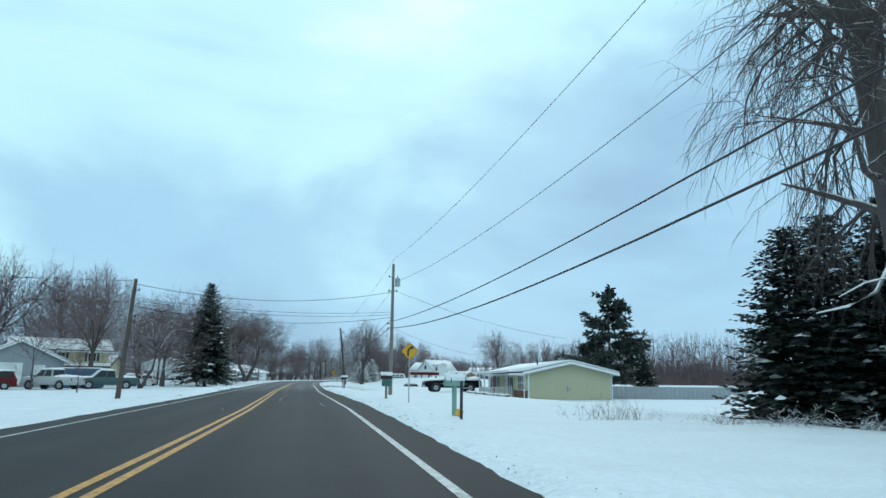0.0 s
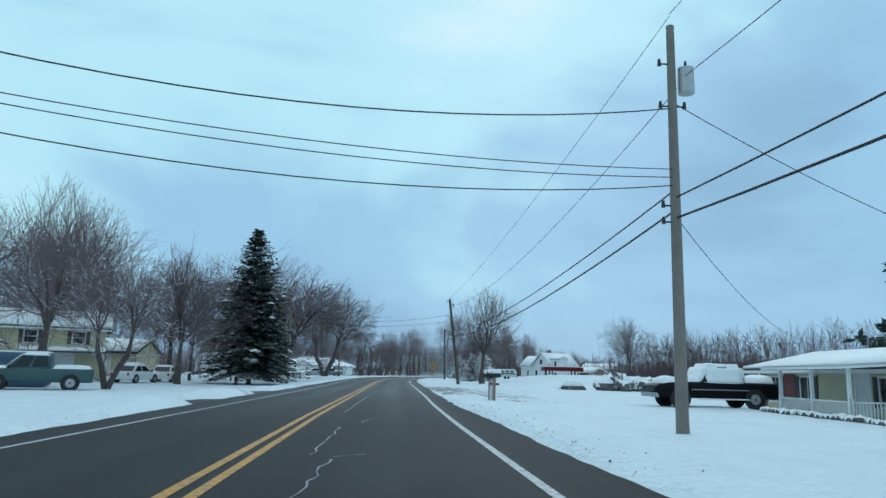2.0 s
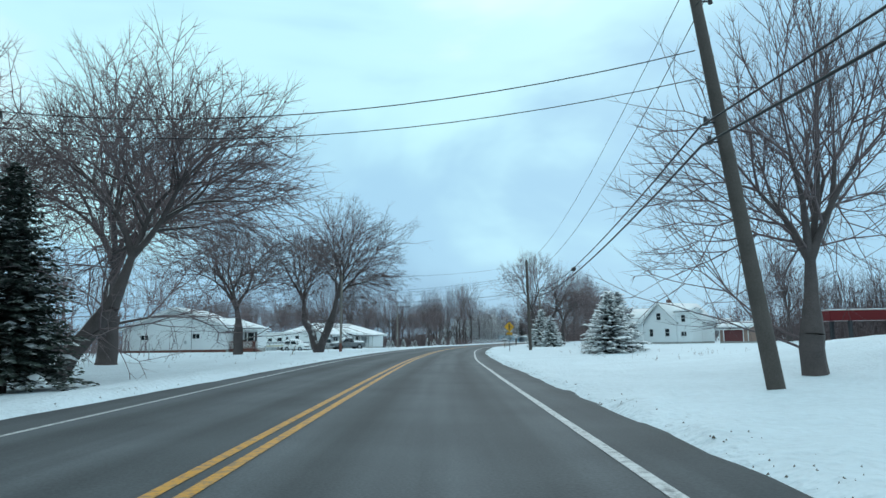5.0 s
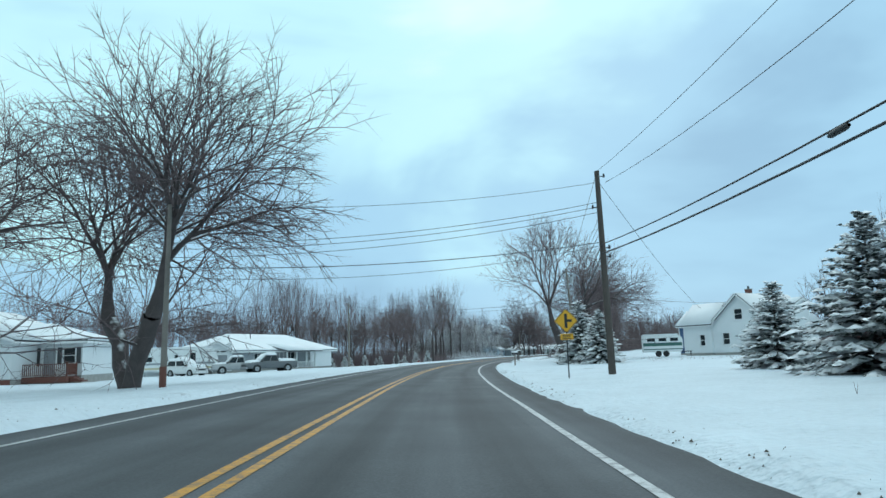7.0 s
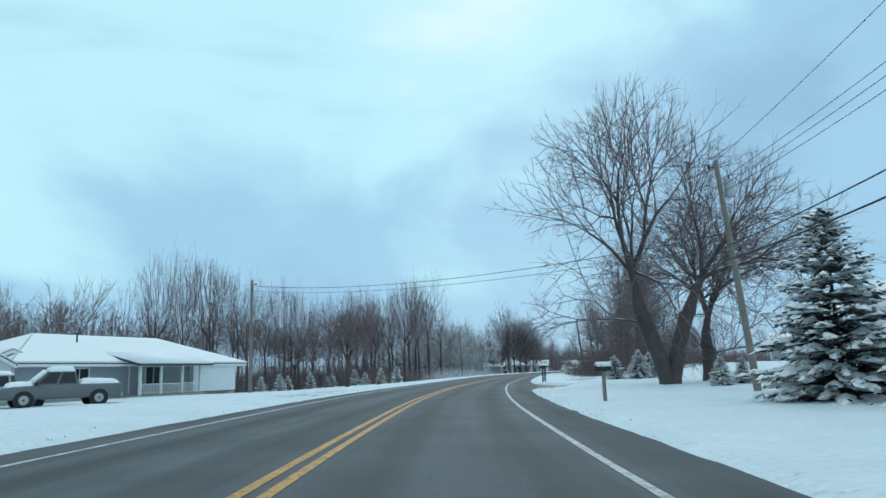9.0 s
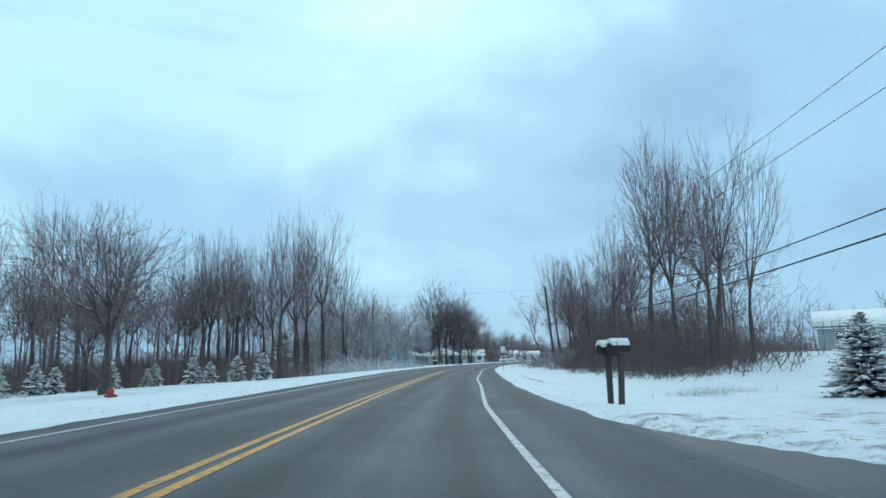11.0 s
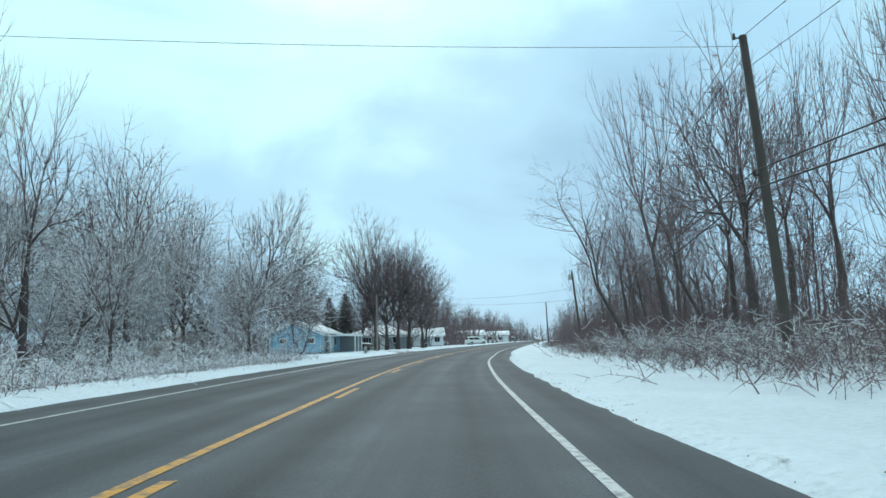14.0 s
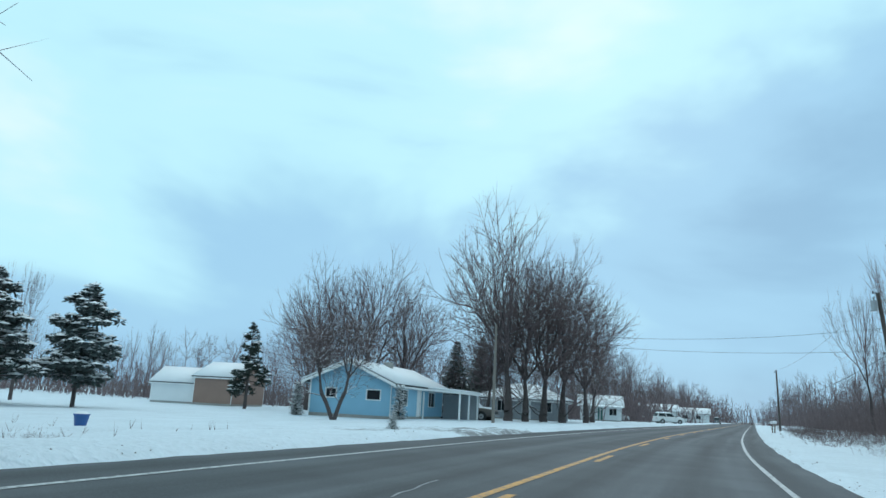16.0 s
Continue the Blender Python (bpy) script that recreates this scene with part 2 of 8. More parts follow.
WHITE_PAINT = material("white_paint", (0.76, 0.77, 0.77), rough=0.6, vary=0.05, scale=2, fine=30)
WHITE_SIDING = material("white_siding", (0.72, 0.74, 0.75), rough=0.6, vary=0.05, scale=0.8, fine=20)
YELLOW_SIDING = material("pale_yellow_siding", (0.50, 0.47, 0.32), rough=0.65, vary=0.06, scale=0.8, fine=20)
CREAM_SIDING = material("cream_siding", (0.55, 0.49, 0.33), rough=0.65, vary=0.07, scale=0.8, fine=20)
GREY_SIDING = material("grey_siding", (0.30, 0.32, 0.34), rough=0.65, vary=0.07, scale=0.8, fine=20)
BLUE_SIDING = material("bright_blue_siding", (0.235, 0.44, 0.58), rough=0.6, vary=0.06, scale=0.8, fine=20)
NAVY_SIDING = material("navy_siding", (0.045, 0.09, 0.19), rough=0.6, vary=0.08)
TAN_SIDING = material("tan_siding", (0.27, 0.175, 0.14), rough=0.7, vary=0.1, scale=0.8, fine=20)
BROWN_BRICK = material("red_brick", (0.16, 0.065, 0.05), rough=0.8, vary=0.3, scale=4, fine=20, bump=0.3, obj_rand=0.2)
RED_WALL = material("dark_red_panel", (0.13, 0.035, 0.035), rough=0.7, vary=0.12)
SHINGLE = material("dark_shingle", (0.06, 0.06, 0.065), rough=0.85, vary=0.3, scale=5, fine=25, bump=0.4)
CONCRETE = material("concrete", (0.33, 0.32, 0.30), rough=0.85, vary=0.2, scale=2, fine=25, bump=0.3)
STONE = material("wall_stone", (0.13, 0.12, 0.115), rough=0.85, vary=0.35, scale=2, fine=16, bump=0.5, snow=1.0, snow_at=0.1, obj_rand=0.2)
DECK_RED = material("red_brown_deck", (0.15, 0.055, 0.04), rough=0.7, vary=0.2)
TAIL_RED = material("red_lens", (0.35, 0.015, 0.015), rough=0.25, vary=0.05, coat=0.5)
TARP = material("blue_tarp", (0.055, 0.10, 0.17), rough=0.5, vary=0.2, scale=1.5, bump=0.5, dist=0.06, snow=0.7, snow_at=0.6)
HYDRANT_RED = material("hydrant_red", (0.30, 0.035, 0.03), rough=0.5, vary=0.15, snow=0.8, snow_at=0.7)
GREEN_PAINT = material("green_paint", (0.045, 0.13, 0.115), rough=0.5, vary=0.12)
BUCKET_BLUE = material("blue_plastic", (0.03, 0.10, 0.30), rough=0.4, vary=0.08)


def car_paint(name, color):
    m = material(name, color, rough=0.35, metal=0.0, vary=0.12, scale=1.5, fine=40, bump=0.0)
    m.node_tree.nodes["Principled BSDF"].inputs["Specular IOR Level"].default_value = 0.1
    return m


# ---- mesh helpers ----


def mesh_of(name, bm):
    me = bpy.data.meshes.new(name)
    bm.normal_update()
    bm.to_mesh(me)
    bm.free()
    return me


def part(name, bm, mat, parent, label="", loc=None):
    """Links a bmesh (or a mesh) as one part under a thing or part."""
    me = mesh_of(name, bm) if isinstance(bm, bmesh.types.BMesh) else bm
    if not me.materials:
        me.materials.append(mat)
    ob = new(name, me)
    ob.parent = parent
    if loc is not None:
        ob.matrix_basis = loc if isinstance(loc, Matrix) else Matrix.Translation(loc)
    if label:
        ob["label"] = label
    return ob


def thing(name, m, label, category, group="", kind=""):
    ob = new(name)
    ob.empty_display_size = 0.2
    ob.matrix_basis = m
    return tagged(ob, label, category, group, kind)


def solid(name, bm, mat, label, category="", group="", kind="", m=None):
    """A thing that is one mesh."""
    me = mesh_of(name, bm) if isinstance(bm, bmesh.types.BMesh) else bm
    if not me.materials:
        me.materials.append(mat)
    ob = new(name, me)
    if m is not None:
        ob.matrix_basis = m
    return tagged(ob, label, category, group, kind)


def add_box(bm, lo, hi, m=None, bevel=0.0):
    x0, y0, z0 = lo
    x1, y1, z1 = hi
    t = Matrix.LocRotScale(((x0 + x1) / 2, (y0 + y1) / 2, (z0 + z1) / 2), None, (abs(x1 - x0), abs(y1 - y0), abs(z1 - z0)))
    made = bmesh.ops.create_cube(bm, size=1, matrix=(m @ t) if m is not None else t)
    if bevel:
        edges = list({e for v in made["verts"] for e in v.link_edges})
        bmesh.ops.bevel(bm, geom=edges, offset=bevel, segments=2, profile=0.6, affect="EDGES")
    return bm


def box(lo, hi, bevel=0.0, m=None):
    return add_box(bmesh.new(), lo, hi, m, bevel)


def add_tube(bm, a, b, ra, rb, sides=10, caps=True):
    a, b = Vector(a), Vector(b)
    d = b - a
    q = d.to_track_quat("Z", "Y").to_matrix().to_4x4()
    bmesh.ops.create_cone(bm, cap_ends=caps, segments=sides, radius1=ra, radius2=rb, depth=d.length, matrix=Matrix.Translation((a + b) / 2) @ q)
    return bm


def tube(a, b, ra, rb, sides=10):
    return add_tube(bmesh.new(), a, b, ra, rb, sides)


def prism(outline, depth, axis="y"):
    """A closed outline in two directions, drawn out along the third from 0 to depth."""
    bm = bmesh.new()
    put = {"y": lambda p, d: (p[0], d, p[1]), "x": lambda p, d: (d, p[0], p[1]), "z": lambda p, d: (p[0], p[1], d)}[axis]
    a = [bm.verts.new(put(p, 0)) for p in outline]
    b = [bm.verts.new(put(p, depth)) for p in outline]
    n = len(outline)
    bm.faces.new(a)
    bm.faces.new(b[::-1])
    for i in range(n):
        bm.faces.new((a[i], b[i], b[(i + 1) % n], a[(i + 1) % n]))
    bmesh.ops.recalc_face_normals(bm, faces=bm.faces[:])
    return bm


def tubes_mesh(name, lines, sides=3):
    """One mesh of many thin tapered tubes; a line is a list of (point, radius)."""
    verts, faces = [], []
    ring = [(math.cos(2 * math.pi * k / sides), math.sin(2 * math.pi * k / sides)) for k in range(sides)]
    for line in lines:
        base = len(verts)
        n = len(line)
        for i, (p, r) in enumerate(line):
            d = line[min(i + 1, n - 1)][0] - line[max(i - 1, 0)][0]
            ref = Vector((1, 0, 0)) if abs(d.x) < abs(d.z) + abs(d.y) else Vector((0, 0, 1))
            e1 = d.cross(ref).normalized()
            e2 = d.cross(e1).normalized()
            if i == n - 1 and r == 0:
                verts.append(p)
                break
            for c, s in ring:
                verts.append(p + e1 * (r * c) + e2 * (r * s))
        for i in range(n - 1):
            if i == n - 2 and line[-1][1] == 0:
                a = base + i * sides
                faces.extend((a + k, a + sides, a + (k + 1) % sides) for k in range(sides))
                break
            a, b = base + i * sides, base + (i + 1) * sides
            for k in range(sides):
                k2 = (k + 1) % sides
                faces.append((a + k, b + k, b + k2, a + k2))
    me = bpy.data.meshes.new(name)
    me.from_pydata(verts, [], faces)
    me.polygons.foreach_set("use_smooth", [True] * len(faces))
    me.update()
    return me


# ---- the road's course ----
COURSE = [(-80, 2.0), (0, 1.12), (20, 0.9), (40, 0.56), (60, 0.19), (80, -0.07), (100, -0.33), (120, -0.48), (140, -0.36), (160, 0.18), (180, 1.27), (200, 3.14),
          (220, 6.07), (240, 9.85), (260, 14.03), (280, 18.50), (300, 23.57), (320, 29.35), (340, 36.2), (360, 43.9), (380, 52.0), (460, 84.8), (700, 183.2), (3200, 1208.2)]
CY, CX = np.array([p[0] for p in COURSE], float), np.array([p[1] for p in COURSE], float)
YS = np.arange(-80.0, 3200.0, 2.0)
_raw = np.interp(YS, CY, CX)
_k = np.hanning(15)
XS = np.convolve(np.pad(_raw, 7, mode="reflect", reflect_type="odd"), _k / _k.sum(), "valid")
SLOPE = np.gradient(XS, YS)


def course(y):
    return float(np.interp(y, YS, XS))


def widen(y):
    return math.sqrt(1 + float(np.interp(y, YS, SLOPE)) ** 2)


def heading(y):
    """Degrees by which the road turns right of +y."""
    return math.degrees(math.atan(float(np.interp(y, YS, SLOPE))))


def bank(y):
    return float(np.interp(y, (0, 90, 130, 210, 240, 290, 3000), (-0.016, -0.016, 0.026, 0.026, 0.016, 0.022, 0.022)))


def road_z(y, u):
    u = min(max(u, -6.0), 6.0)
    return bank(y) * (1.8 - u)


def at(y, u, z=0.0):
    """A place u metres across the road from its centre line."""
    return Vector((course(y) + u * widen(y), y, z))


EDGE_Y = (0, 28, 46, 55, 64, 73, 100, 121, 135, 151, 172, 200, 221, 232, 243, 256, 268, 290, 312, 328, 345, 400)
EDGE_U = (3.45, 3.58, 3.39, 3.31, 3.32, 3.42, 3.50, 3.57, 3.51, 3.62, 3.56, 3.5, 3.35, 3.23, 3.42, 3.36, 3.58, 3.60, 3.64, 3.88, 3.76, 3.58)
MID_Y = (0, 28, 46, 58, 75, 122, 133, 152, 171, 222, 245, 267, 287, 308, 327, 360)
MID_U = (-0.05, 0.18, 0.10, -0.02, 0.0, -0.06, -0.08, -0.03, -0.02, -0.05, 0.03, 0.07, 0.07, 0.0, 0.18, 0.05)
RIM_Y = (0, 10, 32, 46, 55, 64, 76, 100, 122, 150, 178, 212, 214, 218, 221, 223, 225, 228, 243, 268, 290, 308, 329, 420)
RIM_U = (3.85, 3.9, 4.25, 4.05, 3.95, 3.75, 3.85, 4.1, 4.3, 4.25, 4.5, 4.5, 6.6, 7.4, 7.2, 6.5, 5.6, 4.9, 4.55, 4.7, 4.5, 4.5, 4.75, 4.5)
RIM_LEFT_Y = (0, 35, 52, 64, 64.9, 67.1, 68, 71, 75.4, 76.3, 79.4, 80.3, 90, 127, 155, 227, 252, 280, 309, 327, 420)
RIM_LEFT_U = (4.1, 3.9, 4.0, 4.3, 8.6, 8.6, 4.4, 4.5, 4.5, 8.0, 8.0, 4.5, 4.5, 3.85, 4.1, 3.95, 4.1, 4.4, 4.4, 4.3, 4.3)


def strip(name, rows, mat, label, kind="structure", parent=None):
    """A sheet from rows of points of equal length, with metres across and along as its UV."""
    n, w = len(rows), len(rows[0])
    verts = [p for row in rows for p in row]
    faces = [(i * w + j, i * w + j + 1, (i + 1) * w + j + 1, (i + 1) * w + j) for i in range(n - 1) for j in range(w - 1)]
    me = bpy.data.meshes.new(name)
    me.from_pydata(verts, [], faces)
    uv = me.uv_layers.new(name="UVMap")
    co = np.array([[v[0] - course(v[1]), v[1]] for v in verts])
    loop = np.empty(len(me.loops), int)
    me.loops.foreach_get("vertex_index", loop)
    uv.data.foreach_set("uv", co[loop].ravel())
    me.polygons.foreach_set("use_smooth", [True] * len(faces))
    me.materials.append(mat)
    ob = new(name, me)
    ob.parent = parent
    return tagged(ob, label, kind=kind)


# driveways: y along, half width, from u to u, depth of snow left on them
DRIVES = [(82.0, 13.0, 4.3, 30.0, 0.56), (224.0, 5.5, 4.5, 22.0, 0.68), (176.0, 3.5, 4.5, 30.0, 0.8), (44.0, 3.5, -26.0, -4.5, 0.75), (76.0, 5.0, -26.0, -4.5, 0.75), (93.0, 4.0, -24.0, -4.5, 0.75), (208.0, 9.0, -32.0, -4.5, 0.8), (344.0, 6.0, -30.0, -4.5, 0.6)]


def drive_amount(y, u):
    """How far a place lies on a driveway, 0 to 1."""
    best = 0.0
    for dy, half, u0, u1, depth in DRIVES:
        if u0 <= u <= u1:
            v = 1 - abs(y - dy + 0.1 * (abs(u) - 5)) / half
            if v > 0:
                best = max(best, min(1, v * 2.5) * max(0.12, 1 - (abs(u) - 4.5) / 15) * (1.4 - depth))
    return best


def smooth(t):
    t = min(max(t, 0.0), 1.0)
    return t * t * (3 - 2 * t)


def land(y, u):
    """How the land lies away from the road: falls to the left by the woods, rises a little to the right."""
    a = abs(u)
    if u < 0:
        z = -0.045 * max(0, min(a, 34) - 7) * smooth((y - 226) / 25) * (1 - smooth((y - 325) / 30)) - 0.012 * max(0, min(a, 30) - 8) * smooth((y - 150) / 40) * (1 - smooth((y - 240) / 20))
        z += 0.25 * smooth((a - 22) / 10) * smooth((y - 165) / 10) * (1 - smooth((y - 200) / 8))
        z -= 0.012 * max(0, min(a, 40) - 8) * smooth((y - 340) / 10)
        z -= 0.36 * smooth((a - 5.5) / 3.6) * (1 - smooth((y - 115) / 25))
    else:
        z = (-0.25 * smooth((u - 5.5) / 2.4) - 0.30 * smooth((u - 17) / 5)) * (1 - smooth((y - 78) / 14)) + 0.5 * smooth((u - 9) / 8) * smooth((y - 236) / 10) + 0.5 * smooth((u - 19) / 13) * smooth((y - 240) / 16) * (1 - smooth((y - 305) / 20))
    return z


def ground_z(y, u):
    a = abs(u)
    side = 1 if u > 0 else -1
    px = course(y) + u * widen(y)
    edge = float(np.interp(y, RIM_LEFT_Y, RIM_LEFT_U) if u < 0 else np.interp(y, RIM_Y, RIM_U)) + 0.06 * noise.noise((y * 0.12, side * 9.0, 0.3)) + 0.05 * noise.noise((y * 1.3, side * 5.0, 1.7))
    base = road_z(y, u) if a < 6 else road_z(y, 6 * side) * max(0, 1 - (a - 6) / 6)
    t = smooth((a - edge) / 0.55)
    berm = 0.08 * t * math.exp(-(((a - edge - 0.8) / 0.55) ** 2)) * (0.5 + noise.noise((y * 0.35, side * 3.0, 0.0)))
    rough = (0.06 * noise.noise((px * 0.55, y * 0.55, 0)) + 0.10 * noise.noise((px * 1.3, y * 0.9, 4)) * math.exp(-max(0, a - 5) / 3)) * t * t + 0.04 * noise.noise((px * 2.3, y * 2.3, 4)) * t * t
    z = base - 0.10 + 0.17 * t + berm + rough
    if 9 < a < 400:
        z += 0.10 * noise.noise((px * 0.06, y * 0.06, 2)) * min(1, (a - 9) / 8)
    if a > 4.9:
        z += land(y, u)
    d = drive_amount(y, u) if a < 34 else 0
    if d:
        z -= 0.4 * d * t * (0.055 + 0.06 * noise.noise((px * 0.35, (y - 0.45 * px) * 1.2, 7)) + 0.07 * noise.noise((px * 1.1, y * 1.5, 3)))
    if u > 0 and 236 < y < 420:
        g = math.exp(-(((u - 8.6 - 0.5 * noise.noise((y * 0.05, 0, 5))) / 0.35) ** 2))
        z -= 0.16 * g * min(1, (y - 236) / 8) * (0.75 + 0.6 * noise.noise((y * 0.11, 3, 3)))
    if 4 < u < 60 and 80 < y < 150:
        z += 1.25 * math.exp(-(((u - 25) / 11) ** 4)) * math.exp(-(((y - 118) / 11) ** 2))
    if u < 0 and 56 < y < 82:
        heap = math.exp(-(((y - 62.2) / 1.5) ** 2)) + math.exp(-(((y - 72.6) / 2.2) ** 2)) + 0.6 * math.exp(-(((y - 81) / 1.0) ** 2))
        z += 0.24 * t * heap * math.exp(-(((a - 6.0) / 1.3) ** 2)) * max(0.15, 0.75 + 1.1 * noise.noise((px * 1.5, y * 1.5, 11)))
    if 5 < u < 10 and 58 < y < 74:
        z += 0.10 * t * noise.noise((px * 1.9, y * 1.5, 13)) * smooth((y - 58) / 3) * smooth((74 - y) / 3)
    if a > 60:
        z += min(1.2, (a - 60) * 0.01)
    return z


def spot(x, y, sink=0.0):
    """The place on the ground at x, y."""
    return Vector((x, y, ground_z(y, (x - course(y)) / widen(y)) - sink))


def build_ground():
    ys = list(np.arange(-60, 0, 3.0)) + list(np.arange(0, 420, 0.6)) + list(np.arange(420, 700, 6.0)) + [720, 760, 820, 900, 1050, 1300, 1700, 2300, 3150]
    near = list(np.arange(3.5, 7.2, 0.22)) + list(np.arange(7.3, 12, 0.5)) + list(np.arange(12, 24, 1.2)) + list(np.arange(24, 60, 4.0)) + [64, 80, 110, 160, 240, 400, 800, 1600, 3000]
    us = [-u for u in near[::-1]] + [0.0] + near
    rows = [[(course(y) + u * widen(y), y, ground_z(y, u)) for u in us] for y in ys]
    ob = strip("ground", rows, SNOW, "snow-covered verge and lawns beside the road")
    worn = ob.data.attributes.new("worn", "FLOAT", "POINT")
    worn.data.foreach_set("value", [wear(y, u) for y in ys for u in us])
    return ob


def wear(y, u):
    """How far traffic has worn the snow: most on driveways and along the road's edge."""
    if abs(u) > 36 or y < -40 or y > 430:
        return 0.0
    return max(drive_amount(y, u), 0.36 * math.exp(-(((abs(u) - 5.0) / 1.5) ** 2)))


def build_road():
    ys = list(np.arange(-60, 440, 2.0)) + list(np.arange(440, 1200, 20.0))
    us = list(np.linspace(-5.5, 5.5, 29))
    road = strip("road", [[at(y, u, road_z(y, u)) for u in us] for y in ys], ASPHALT, "two-lane grey asphalt road, clear of snow")

    def line(name, u, width, mat, y0, y1, label, shift=lambda y: float(np.interp(y, MID_Y, MID_U))):
        rows = []
        for y in np.arange(y0, y1 + 0.01, 2.0 if y1 - y0 > 10 else (y1 - y0) / 2):
            w = width / 2 * (1 + 0.12 * noise.noise((y * 0.7, u, 0)))
            s = shift(y)
            rows.append([at(y, u + s + k * w, road_z(y, u + s + k * w) + 0.006) for k in (-1, 0, 1)])
        strip(name, rows, mat, label)

    line("edge_line", 3.58, 0.115, WHITE_LINE, -60, 900, "worn white edge line on asphalt", lambda y: float(np.interp(y, EDGE_Y, EDGE_U)) - 3.58)
    line("edge_line", -3.50, 0.10, WHITE_LINE, -60, 900, "worn white edge line on asphalt", lambda y: 0.12 * (1 - smooth((y - 95) / 30)))
    line("centre_line", -0.13, 0.125, YELLOW_LINE, -60, 900, "solid yellow centre line on asphalt")
    line("centre_line", 0.13, 0.125, YELLOW_LINE, -60, 279.4, "solid yellow centre line on asphalt")
    y = 282.75
    while y < 560:
        line("centre_dash", 0.13, 0.125, YELLOW_LINE, y, y + 2.7, "short yellow centre dash on asphalt")
        y += 10.4 if y < 303 else 9.7


def apron():
    """The dark wet mouth of the drive beside the mailboxes."""
    rows = [[at(y, u, road_z(y, u) - 0.004 - 0.012 * max(0, u - 5.6)) for u in np.linspace(5.35, 9.0, 12)] for y in np.arange(211, 228.1, 0.5)]
    strip("driveway", rows, APRON, "dark wet asphalt mouth of a driveway with trodden snow")


def drive_mouths():
    """Ploughed mouths of the two drives across the road."""
    for y0, y1 in ((63.6, 68.4), (75.0, 80.7)):
        rows = []
        for y in np.arange(y0, y1 + 0.01, 0.4):
            rows.append([at(y, -a, road_z(y, -6) * (1 if a < 6 else max(0, 1 - (a - 6) / 6)) + land(y, -a) - 0.008) for a in np.linspace(5.4, 9.4, 11)])
        strip("driveway", rows, APRON, "dark wet asphalt mouth of a ploughed driveway")


def runnel():
    """A narrow wet channel cut through the snow beside the road."""
    for y0, y1, wide in ((244.2, 256.0, 0.19), (257.0, 258.6, 0.10)):
        rows = []
        for y in np.arange(y0, y1 + 0.01, 0.2):
            t = (y - y0) / (y1 - y0)
            w = wide * (math.sin(math.pi * min(1, t * 0.9 + 0.06)) ** 0.7) * (0.75 + 0.8 * noise.noise((y * 1.3, 2, 2)) ** 2 + 0.25 * noise.noise((y * 4.0, 2, 7)))
            u = 6.1 + 0.10 * noise.noise((y * 0.35, 0, 9)) + 0.05 * noise.noise((y * 1.6, 0, 3))
            rows.append([at(y, u + k * w * 0.5, ground_z(y, u + k * w * 0.5) + (0.016 if abs(k) == 1 else 0.012)) for k in (-1, -0.4, 0.4, 1)])
        strip("runnel", rows, SLUSH, "dark wet channel cut through roadside snow")


build_ground()
build_road()
apron()
drive_mouths()
runnel()


# ---- plants ----


def bent(d, angle, rnd):
    """A direction turned off d by an angle in degrees, to any side."""
    side = d.orthogonal().normalized()
    side.rotate(Matrix.Rotation(rnd.uniform(0, 2 * math.pi), 3, d))
    return (d * math.cos(radians(angle)) + side * math.sin(radians(angle))).normalized()


